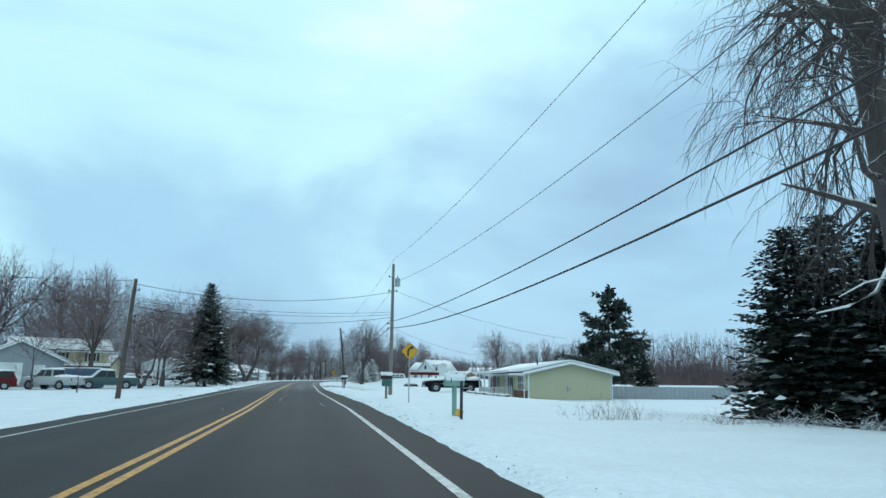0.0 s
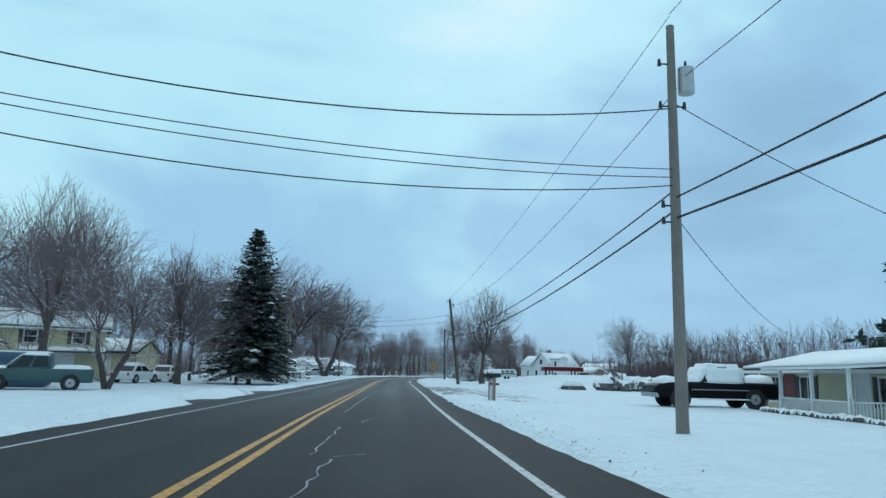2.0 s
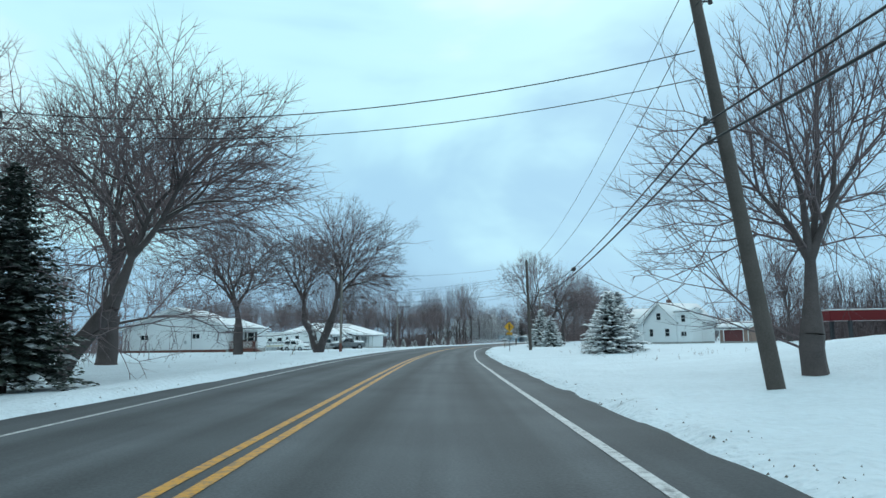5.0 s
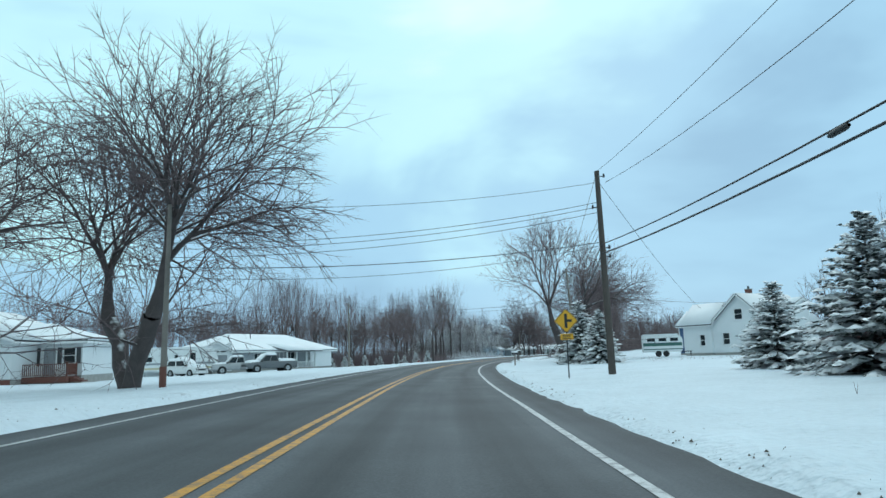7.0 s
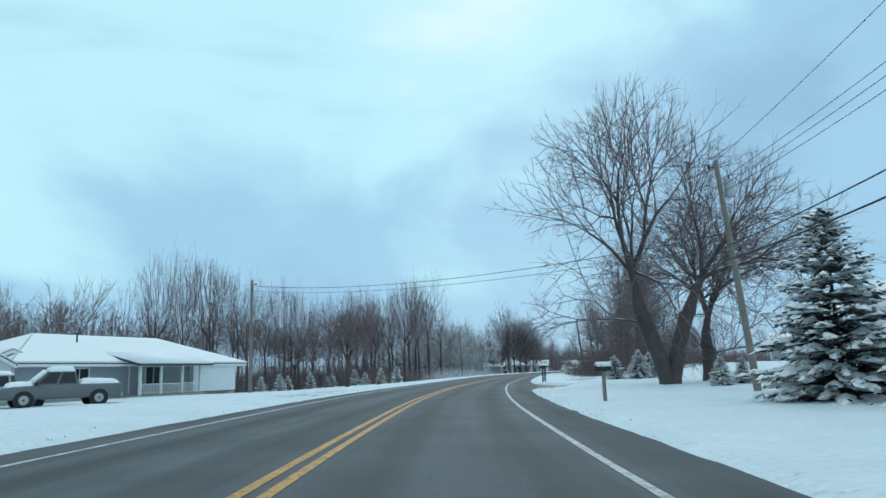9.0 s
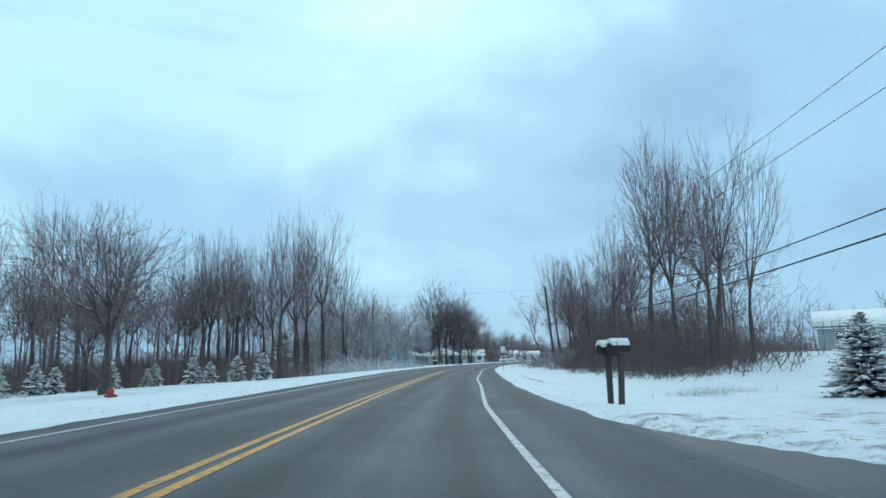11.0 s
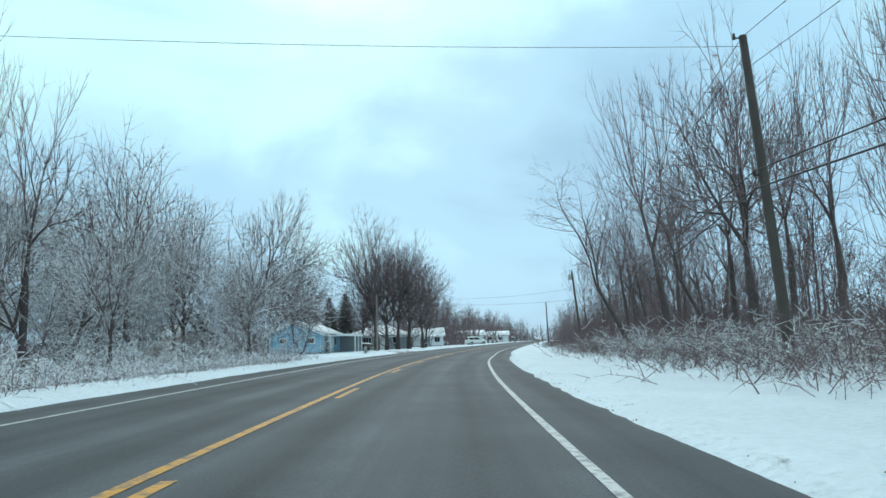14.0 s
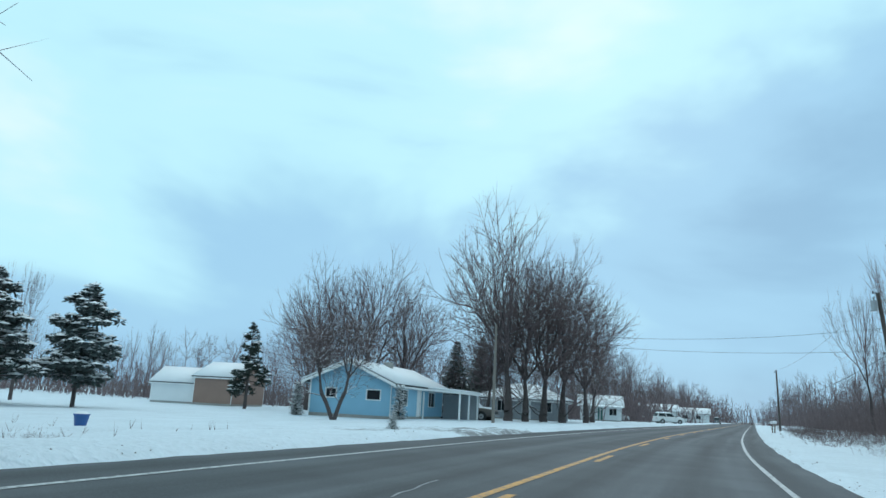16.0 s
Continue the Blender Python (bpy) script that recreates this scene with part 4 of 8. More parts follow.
pine_kind("pine", NEEDLE_DARK, seed=7, height=12, radius=5.2, tiers=16, bare=0.14, power=0.55, tuft=0.75)
pine_kind("snowpine", NEEDLE_BLUE, seed=9, height=8, radius=2.9, tiers=17, bare=0.2, snow=0.9, power=0.5, tuft=0.46)
pine_kind("thinpine", NEEDLE_DARK, seed=13, height=6, radius=1.5, tiers=11, bare=0.2, snow=0.3, power=0.75, tuft=0.30)
spruce_kind("column", NEEDLE_BLUE, seed=12, height=2.8, radius=0.6, whorl=0.2, droop=-0.2, fullness=1.1, bare=0.02, pads=0.6, power=0.3)


def thicket(seed, stems, wide, deep, height, tall=0.3, twig_r=0.008, side=2, arch=0.3, snow=0.0):
    """Canes that spring from the ground, arch over and tangle with their side twigs; with ridges of snow on them where asked."""
    rnd = random.Random(seed)
    lines = []
    for _ in range(stems):
        p = Vector((max(-1.6, min(1.6, rnd.gauss(0, 0.7))) * wide, max(-1.6, min(1.6, rnd.gauss(0, 0.7))) * deep, -0.15))
        d = Vector((rnd.gauss(0, 0.5), rnd.gauss(0, 0.5), 1)).normalized()
        L = height * rnd.uniform(tall, 1.0)
        r0 = twig_r * rnd.uniform(1.0, 2.2)
        sink = arch * rnd.uniform(0.2, 1.6)
        line, n = [(p, r0)], 3
        q = p.copy()
        for i in range(n):
            d = (d + Vector((rnd.gauss(0, 0.28), rnd.gauss(0, 0.28), rnd.uniform(-0.15, 0.05) - sink * i))).normalized()
            o = q
            q = q + d * (L / n)
            line.append((q.copy(), r0 * (1 - 0.3 * (i + 1)) if i < n - 1 else 0.0))
            for _k in range(side + (i > 0)):
                e = bent(d, rnd.uniform(25, 85), rnd)
                a = o.lerp(q, rnd.random())
                lines.append([(a, twig_r * 0.8), (a + e * (L * rnd.uniform(0.10, 0.36)), 0.0)])
        lines.append(line)
    white = tubes_mesh("snow", snow_lines(lines, rnd, snow, 0.008), 3) if snow else None
    if white:
        white.materials.append(ROOFSNOW)
    return tubes_mesh("brush", lines, 3), white


BRUSH, BRUSH_SNOW = [], []


def build_brush():
    for seed, mat, stems, high, side, arch, snow in ((101, TWIG_RED, 60, 2.3, 2, 0.2, 0), (102, TWIG_RED, 60, 2.6, 2, 0.25, 0), (103, TWIG_SNOWY, 70, 1.7, 2, 0.28, 0.5), (104, TWIG_FROST, 72, 1.6, 2, 0.28, 0.22), (105, TWIG, 70, 2.0, 2, 0.25, 0), (106, TWIG_RED, 46, 4.1, 2, 0.15, 0), (107, TWIG_SNOWY, 55, 2.6, 3, 0.3, 0.45), (108, TWIG, 50, 3.2, 2, 0.15, 0)):
        me, white = thicket(seed, stems, *((1.6, 1.3) if snow else (2.2, 1.7)), high, twig_r=0.0065 if snow else 0.0075 if seed == 108 else 0.0085, side=side, arch=arch, snow=snow)
        me.materials.append(mat)
        BRUSH.append(me)
        BRUSH_SNOW.append(white)


build_brush()


STANDS = {}


def brush(k, x, y, label, scale=1.0, turn=0.0, high=1.0):
    """Notes a clump for the stand of that label; grow_stands() builds each stand as one mesh."""
    STANDS.setdefault((label, k), []).append(Matrix.Translation(spot(x, y, 0.05)) @ Matrix.Rotation(radians(turn), 4, "Z") @ Matrix.Diagonal((scale, scale, scale * high, 1)))


def joined(name, src, places):
    """Copies of one mesh at many places, joined."""
    co = np.empty(len(src.vertices) * 3)
    src.vertices.foreach_get("co", co)
    co = np.c_[co.reshape(-1, 3), np.ones(len(src.vertices))]
    src.calc_loop_triangles()
    tri = np.array([t.vertices[:] for t in src.loop_triangles])
    vs = np.concatenate([(co @ np.array(m).T)[:, :3] for m in places])
    fs = np.concatenate([tri + i * len(co) for i in range(len(places))])
    me = bpy.data.meshes.new(name)
    me.from_pydata(vs.tolist(), [], fs.tolist())
    me.update()
    me.materials.append(src.materials[0])
    return me


def grow_stands():
    """Thickets whose stems nobody could count."""
    for (label, k), places in STANDS.items():
        ob = tagged(new("brush", joined("brush", BRUSH[k], places)), label, "brush", "roadside brush", "stuff")
        if BRUSH_SNOW[k]:
            part("snow", joined("snow", BRUSH_SNOW[k], places), ROOFSNOW, ob, "snow lying on the canes")["kind"] = "stuff"


# ---- lines and poles ----


def pole(base, top, r=0.15, mat=None, label="weathered wooden utility pole beside the road", fittings=(), group="utility poles"):
    """A tapered pole; fittings are (kind, height, side in degrees)."""
    mat = mat or POLE_WOOD
    b = spot(*base, 0.1)
    ob = thing("utility_pole", Matrix.Translation(b), label, "utility pole", group)
    t = Vector(top) - b
    line = [(Vector((0, 0, 0)), r * 1.12), (t * 0.3, r), (t * 0.7, r * 0.85), (t, r * 0.72)]
    part("shaft", tubes_mesh("shaft", line and [line], 12), mat, ob)
    part("cap", tube(t, t + Vector((0, 0, 0.02)), r * 0.74, r * 0.7, 12), mat, ob)
    for kind, h, a in fittings:
        p = t * (h / t.z)
        d = Vector((math.cos(radians(a)), math.sin(radians(a)), 0))
        if kind == "insulator":
            bm = tube(p, p + d * 0.30, 0.025, 0.02, 8)
            add_tube(bm, p + d * 0.30 - Vector((0, 0, 0.05)), p + d * 0.30 + Vector((0, 0, 0.12)), 0.05, 0.035, 10)
            part("insulator", bm, DARK_METAL, ob)
        elif kind == "pin":
            bm = tube(p, p + Vector((0, 0, 0.45)), 0.025, 0.02, 8)
            add_tube(bm, p + Vector((0, 0, 0.42)), p + Vector((0, 0, 0.6)), 0.06, 0.035, 10)
            part("top_pin", bm, DARK_METAL, ob)
        elif kind == "transformer":
            c = p + d * 0.36
            tr = part("transformer", tube(c - Vector((0, 0, 0.35)), c + Vector((0, 0, 0.3)), 0.2, 0.2, 16), STEEL, ob, "grey transformer can")
            part("bushing", tube(c + Vector((0, 0, 0.3)), c + Vector((0, 0, 0.5)), 0.045, 0.03, 8), DARK_METAL, tr)
        elif kind == "guard":
            part("guard", tube((0.0, -0.02, 0.0), (0.0, -0.02, h), r * 1.25, r * 1.2, 12), DECK_RED, ob, "reddish guard round the foot")
    return ob, b + t


def wire(a, b, sag, r=0.012, label="black overhead cable slung between poles", n=16):
    a, b = Vector(a), Vector(b)
    line = [(a.lerp(b, k / n) - Vector((0, 0, 4 * sag * (k / n) * (1 - k / n))), r) for k in range(n + 1)]
    return solid("overhead_cable", tubes_mesh("overhead_cable", [line], 5), WIRE, label, "cable", "overhead cables")


# ---- signs and boxes ----


def post_of(ob, h, w=0.035, mat=None):
    bm = bmesh.new()
    add_box(bm, (-w, -0.008, -0.4), (w, 0.0, h))
    add_box(bm, (-w, 0.0, -0.4), (-w + 0.008, 0.03, h))
    add_box(bm, (w - 0.008, 0.0, -0.4), (w, 0.03, h))
    return part("post", bm, mat or STEEL, ob, "galvanised channel post")


def diamond(size, t):
    r = size / 2
    bm = prism([(-r, 0), (0, -r), (r, 0), (0, r)], t)
    bmesh.ops.bevel(bm, geom=[e for e in bm.edges if abs((e.verts[0].co - e.verts[1].co).y) > t * 0.5], offset=0.05, segments=3, affect="EDGES")
    return bm


def warning_sign(x, y, turn, bottom, size, kind):
    ob = thing("road_sign", Matrix.Translation(spot(x, y)) @ Matrix.Rotation(radians(turn), 4, "Z"), {"curve": "yellow diamond sign with a black right-curve arrow on a steel post", "side": "yellow diamond side-road sign with a small plaque on a post"}[kind], "road sign", "yellow warning signs")
    post_of(ob, bottom + size * 0.9, 0.024, DARK_METAL if kind == "side" else None)
    c = bottom + size / 2
    panel = part("panel", diamond(size, 0.006), SIGN_YELLOW, ob, loc=(0, -0.022, c))
    s = size
    border = bmesh.new()
    r = s / 2 * 0.94
    for k in range(4):
        a0, a1 = math.pi / 2 * k, math.pi / 2 * (k + 1)
        p, q = Vector((r * math.cos(a0), 0, r * math.sin(a0))), Vector((r * math.cos(a1), 0, r * math.sin(a1)))
        p, q = p.lerp(q, 0.06), q.lerp(p, 0.06)
        m = Matrix.Translation((p + q) / 2) @ Matrix.Rotation(-math.atan2(q.z - p.z, q.x - p.x), 4, "Y")
        add_box(border, (-(q - p).length / 2, -0.002, -0.008 * s / 0.8), ((q - p).length / 2, 0.0, 0.008 * s / 0.8), m)
    part("border", border, SIGN_BLACK, panel, loc=(0, -0.001, 0))
    if kind == "curve":
        pts = []
        for k in range(9):
            a = math.pi - (math.pi / 2) * k / 8 * 0.85
            pts.append((0.13 * s + 0.22 * s * math.cos(a), 0.0 + 0.22 * s * math.sin(a) - 0.03 * s))
        path = [(pts[0][0], -0.27 * s)] + pts
        wd = 0.05 * s
        left, right = [], []
        for i, p in enumerate(path):
            a, b = path[max(i - 1, 0)], path[min(i + 1, len(path) - 1)]
            d = Vector((b[0] - a[0], b[1] - a[1])).normalized()
            left.append((p[0] - d.y * wd, p[1] + d.x * wd))
            right.append((p[0] + d.y * wd, p[1] - d.x * wd))
        arrow = prism(left + right[::-1], 0.002)
        e = path[-1]
        d = Vector((path[-1][0] - path[-2][0], path[-1][1] - path[-2][1])).normalized()
        n = Vector((-d.y, d.x))
        E2 = Vector(e)
        head = prism([tuple(E2 + n * (0.12 * s)), tuple(E2 - n * (0.12 * s)), tuple(E2 + d * (0.17 * s))], 0.002)
        part("arrow", arrow, SIGN_BLACK, panel, loc=(0, -0.003, 0))
        part("arrow_head", head, SIGN_BLACK, panel, loc=(0, -0.003, 0))
    else:
        bm = box((-0.07 * s, -0.003, -0.29 * s), (0.05 * s, -0.001, 0.29 * s))
        part("stem", bm, SIGN_BLACK, panel)
        part("branch", box((0.05 * s, -0.003, -0.05 * s), (0.24 * s, -0.001, 0.06 * s)), SIGN_BLACK, panel)
        pl = part("plaque", box((-0.27, -0.022, bottom - 0.27), (0.27, -0.016, bottom - 0.02), 0.002), SIGN_YELLOW, ob, "small yellow plaque under the diamond")
        for k in range(3):
            part("lettering", box((-0.2, -0.025, bottom - 0.10 - 0.07 * k), (0.2 - 0.06 * (k % 2), -0.022, bottom - 0.065 - 0.07 * k)), SIGN_BLACK, pl)
    return ob


def mailbox(x, y, turn, label, box_mat, post_mat, height=1.05, two=False, snow=True, panel=None, second=None):
    ob = thing("mailbox", Matrix.Translation(spot(x, y)) @ Matrix.Rotation(radians(turn), 4, "Z"), label, "mailbox", "roadside mailboxes")
    xs = ((-0.22, 0.22) if second else (-0.17, 0.17)) if two else (0.0,)
    for k, px in enumerate(xs):
        lean = Matrix.Rotation(radians(3.5 if two and k else 0), 4, "Y")
        part("post", box((px - 0.05, -0.05, -0.4), (px + 0.05, 0.05, height - 0.16), 0.008), second if second and k == 0 else post_mat, ob, loc=lean)
        out = [(-0.085, 0), (0.085, 0), (0.085, 0.13)] + [(0.085 * math.cos(a), 0.13 + 0.085 * math.sin(a)) for a in np.linspace(0.3, math.pi - 0.3, 7)] + [(-0.085, 0.13)]
        bm = prism(out, 0.5)
        bx = part("box", bm, box_mat, ob, loc=Matrix.Translation((px, -0.25, height - 0.155 + 0.03 * k)))
        part("door", prism([(p[0] * 0.96, p[1] * 0.96 + 0.004) for p in out], 0.012), box_mat, bx, loc=Matrix.Translation((0, -0.013, 0)))
        part("flag", box((0.086, 0.12, 0.08), (0.094, 0.14, 0.22)), TAIL_RED, bx)
        if snow:
            bm = prism([(-0.09, 0.13), (0.09, 0.13), (0.085, 0.22), (0.03, 0.29), (-0.04, 0.28), (-0.085, 0.22)], 0.52)
            part("snow", bm, ROOFSNOW, bx, "snow cap on the box", loc=Matrix.Translation((0, -0.01, 0.02)))
    if two:
        part("board", box((-0.28, -0.06, height - 0.2), (0.28, 0.06, height - 0.16), 0.005), post_mat, ob)
    if panel:
        pn = part("newspaper_box", box((-0.1, -0.2, height * 0.52), (0.1, 0.22, height * 0.8), 0.02), panel, ob, "green newspaper box under the mailbox")
    return ob


def hydrant(x, y):
    ob = thing("fire_hydrant", Matrix.Translation(spot(x, y)), "dark red fire hydrant standing in snow", "fire hydrant", "fire hydrants")
    part("barrel", tube((0, 0, -0.1), (0, 0, 0.55), 0.11, 0.1, 14), HYDRANT_RED, ob)
    part("bonnet", tube((0, 0, 0.55), (0, 0, 0.72), 0.13, 0.04, 14), HYDRANT_RED, ob)
    for s in (-1, 1):
        part("outlet_cap", tube((0.08 * s, 0, 0.42), (0.2 * s, 0, 0.42), 0.055, 0.05, 10), HYDRANT_RED, ob)
    return ob


# ---- buildings ----


def wall_mesh(length, height, holes, thick=0.14, lap=0.0):
    """A wall along +x from 0, its outer face at y = 0 looking to -y, with real openings (x0, x1, z0, z1)."""
    xs = sorted({0.0, length, *[h[0] for h in holes], *[h[1] for h in holes]})
    zs = sorted({0.0, height, *[h[2] for h in holes], *[h[3] for h in holes]})
    bm = bmesh.new()
    for i in range(len(xs) - 1):
        for j in range(len(zs) - 1):
            cx_, cz = (xs[i] + xs[i + 1]) / 2, (zs[j] + zs[j + 1]) / 2
            if not any(h[0] < cx_ < h[1] and h[2] < cz < h[3] for h in holes):
                add_box(bm, (xs[i], 0, zs[j]), (xs[i + 1], thick, zs[j + 1]))
    bmesh.ops.remove_doubles(bm, verts=bm.verts[:], dist=0.0005)
    return bm


def siding(parent, length, height, holes, mat, course_h=0.2, gable=0.0):
    """Lap boards over a wall: each board is a piece of its own, cut where openings are; gable: rise of the ridge at mid-length."""
    z = 0.0
    top = height + gable
    cache = {}
    while z < top - 0.03:
        h = min(course_h, top - z)
        a, b = 0.0, length
        if z >= height and gable:
            k = (z + h * 0.6 - height) / gable * length / 2
            a, b = k, length - k
            if b - a < 0.2:
                break
        cuts = [(a, b)]
        for x0, x1, z0, z1 in holes:
            if z0 < z + h * 0.6 and z1 > z + h * 0.4:
                cuts = [c for s, e in cuts for c in ((s, min(e, x0)), (max(s, x1), e)) if c[1] - c[0] > 0.05]
        for s, e in cuts:
            key = round(e - s, 3)
            if key not in cache:
                me = bpy.data.meshes.new("siding_board")
                L = e - s
                me.from_pydata([(0, -0.022, 0), (L, -0.022, 0), (L, -0.004, course_h), (0, -0.004, course_h), (0, 0, 0), (L, 0, 0)], [], [(0, 1, 2, 3), (4, 5, 1, 0)])
                me.materials.append(mat)
                cache[key] = me
            ob = new("siding_board", cache[key])
            ob.parent = parent
            ob.location = (s, 0, z)
        z += course_h


def window_part(parent, x0, x1, z0, z1, panes=(1, 2), trim=None, shutters=None, depth=0.07):
    """A window in an opening of a wall: frame, bars and glass."""
    trim = trim or WHITE_PAINT
    w = 0.07
    bm = bmesh.new()
    for lo, hi in (((x0 - w, -0.035, z0 - w), (x0, depth, z1 + w)), ((x1, -0.035, z0 - w), (x1 + w, depth, z1 + w)), ((x0, -0.035, z1), (x1, depth, z1 + w)), ((x0, -0.05, z0 - w), (x1, depth, z0))):
        add_box(bm, lo, hi)
    win = part("window", bm, trim, parent)
    nx, nz = panes
    for i in range(nx):
        for j in range(nz):
            a, b = x0 + (x1 - x0) * i / nx, x0 + (x1 - x0) * (i + 1) / nx
            c, d = z0 + (z1 - z0) * j / nz, z0 + (z1 - z0) * (j + 1) / nz
            part("pane", box((a + 0.02, depth - 0.02, c + 0.02), (b - 0.02, depth - 0.01, d - 0.02)), GLASS, win)
    bars = bmesh.new()
    for i in range(1, nx):
        xx = x0 + (x1 - x0) * i / nx
        add_box(bars, (xx - 0.025, 0.02, z0), (xx + 0.025, depth, z1))
    for j in range(1, nz):
        zz = z0 + (z1 - z0) * j / nz
        add_box(bars, (x0, 0.022, zz - 0.025), (x1, depth, zz + 0.025))
    if len(bars.verts):
        part("glazing_bar", bars, trim, win)
    else:
        bars.free()
    if shutters:
        for s in (x0 - w - 0.34, x1 + w + 0.04):
            part("shutter", box((s, -0.05, z0 - 0.05), (s + 0.3, -0.024, z1 + 0.05), 0.004), shutters, parent)
    return win


def door_part(parent, x0, x1, z1, mat, name="door", ribs=0):
    bm = box((x0 + 0.03, 0.03, 0.0), (x1 - 0.03, 0.08, z1 - 0.03))
    d = part(name, bm, mat, parent)
    fr = bmesh.new()
    for lo, hi in (((x0 - 0.08, -0.03, 0), (x0 + 0.03, 0.09, z1 + 0.08)), ((x1 - 0.03, -0.03, 0), (x1 + 0.08, 0.09, z1 + 0.08)), ((x0 + 0.03, -0.03, z1 - 0.03), (x1 - 0.03, 0.09, z1 + 0.08))):
        add_box(fr, lo, hi)
    part("door_frame", fr, WHITE_PAINT, parent)
    for k in range(ribs):
        z = z1 * (k + 1) / (ribs + 1)
        part("door_rib", box((x0 + 0.05, 0.018, z - 0.015), (x1 - 0.05, 0.03, z + 0.015)), mat, d)
    if not ribs:
        part("handle", tube((x1 - 0.14, 0.0, 1.0), (x1 - 0.14, 0.03, 1.0), 0.03, 0.03, 8), STEEL, d)
    return d


def slab(a, b, c, d, t, drop=0.0):
    """A sheet of thickness t on the four corners."""
    bm = bmesh.new()
    pts = [Vector(p) for p in (a, b, c, d)]
    n = (pts[1] - pts[0]).cross(pts[3] - pts[0]).normalized()
    lo = [bm.verts.new(p + n * drop) for p in pts]
    hi = [bm.verts.new(p + n * (drop + t)) for p in pts]
    bm.faces.new(lo[::-1])
    bm.faces.new(hi)
    for i in range(4):
        bm.faces.new((lo[i], lo[(i + 1) % 4], hi[(i + 1) % 4], hi[i]))
    bmesh.ops.recalc_face_normals(bm, faces=bm.faces[:])
    return bm


def snow_on(bm, cuts=3):
    """Rounds a snow slab's edges and makes its top uneven."""
    bmesh.ops.bevel(bm, geom=bm.edges[:], offset=0.045, segments=2, affect="EDGES")
    for f in bm.faces:
        f.smooth = True
    return bm


def house(name, m, L, W, eave, rise, wall, label, roof="gable", front=(), back=(), left=(), right=(), over=0.45, lap=(), snow_t=0.12, base=0.25, category="house", trim=None, skip=()):
    """A house: x along its length, y its depth, the front wall at y = 0 looking to -y, the left end at x = 0. Walls carry openings as
    ('window', x0, x1, z0, z1, nx, nz, shutter) or ('door', x0, x1, z1, material) or ('garage', x0, x1, z1, material)."""
    ob = thing(name, m, label, category)
    trim = trim or WHITE_PAINT
    frames = {"front": (Matrix.Identity(4), L, front), "back": (Matrix.Translation((L, W, 0)) @ Matrix.Rotation(math.pi, 4, "Z"), L, back), "left": (Matrix.Translation((0, W, 0)) @ Matrix.Rotation(-math.pi / 2, 4, "Z"), W, left), "right": (Matrix.Translation((L, 0, 0)) @ Matrix.Rotation(math.pi / 2, 4, "Z"), W, right)}
    part("foundation", box((0.03, 0.03, -0.5), (L - 0.03, W - 0.03, base)), CONCRETE, ob)
    for side, (mm, length, items) in frames.items():
        holes = [(i[1], i[2], i[3], i[4]) if i[0] == "window" else (i[1], i[2], 0.0, i[3]) for i in items]
        t = 0.14
        inset = 0.0 if side in ("front", "back") else 0.141
        bm = wall_mesh(length, eave, holes, t)
        if inset:
            for v in bm.verts:
                v.co.x = min(max(v.co.x, inset), length - inset)
        w = part("wall", bm, wall, ob, loc=mm @ Matrix.Translation((0, 0, base)))
        for i in items:
            if i[0] == "window":
                window_part(w, i[1], i[2], i[3], i[4], (i[5], i[6]), trim, i[7] if len(i) > 7 else None)
            elif i[0] == "door":
                door_part(w, i[1], i[2], i[3], i[4])
            else:
                door_part(w, i[1], i[2], i[3], i[4], "garage_door", 4)
        if side in lap:
            siding(w, length, eave, [(h[0] - 0.08, h[1] + 0.08, h[2] - 0.08, h[3] + 0.08) for h in holes], wall, gable=rise if roof == "gable" and side in ("left", "right") else 0)
        part("corner_board", box((-0.03, -0.03, 0.0), (0.09, 0.0, eave)), trim, w)
    z0 = base + eave
    o = over
    k = rise / (W / 2)
    if roof == "gable":
        for side in ("left", "right"):
            mm, length, _ = frames[side]
            g = part("gable", prism([(0.0, 0), (length, 0), (length / 2, rise)], 0.14), wall, ob, loc=mm @ Matrix.Translation((0, 0.0, z0)))
        lo, hi = z0 - o * k, z0 + rise
        ridge = 0.10
        planes = [((-o, -o, lo), (L + o, -o, lo), (L + o, W / 2, hi), (-o, W / 2, hi)), ((L + o, W + o, lo), (-o, W + o, lo), (-o, W / 2, hi), (L + o, W / 2, hi))]
        for pl in planes:
            part("roof", slab(*pl, 0.10, 0.02), SHINGLE, ob, "dark shingle roof slope")
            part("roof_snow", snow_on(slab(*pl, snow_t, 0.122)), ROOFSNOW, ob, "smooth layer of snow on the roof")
        for x in (-o - 0.025, L + o):
            for sgn in (0, 1):
                a = Vector((x, -o if not sgn else W + o, lo))
                b = Vector((x, W / 2, hi))
                bm = bmesh.new()
                q = [a + Vector((0, 0, -0.12)), b + Vector((0, 0, -0.12)), b + Vector((0, 0, 0.10)), a + Vector((0, 0, 0.10))]
                v0 = [bm.verts.new(p) for p in q]
                v1 = [bm.verts.new(p + Vector((0.025, 0, 0))) for p in q]
                bm.faces.new(v0)
                bm.faces.new(v1[::-1])
                for j in range(4):
                    bm.faces.new((v0[j], v1[j], v1[(j + 1) % 4], v0[(j + 1) % 4]))
                bmesh.ops.recalc_face_normals(bm, faces=bm.faces[:])
                part("barge_board", bm, trim, ob)
        for y in (-o - 0.03, W + o):
            part("gutter", box((-o, y, lo - 0.11), (L + o, y + 0.03, lo + 0.02)), trim, ob)
        part("soffit", box((-o, -o, lo - 0.13), (L + o, -0.001, lo - 0.112)), trim, ob)
    else:
        h = W / 2
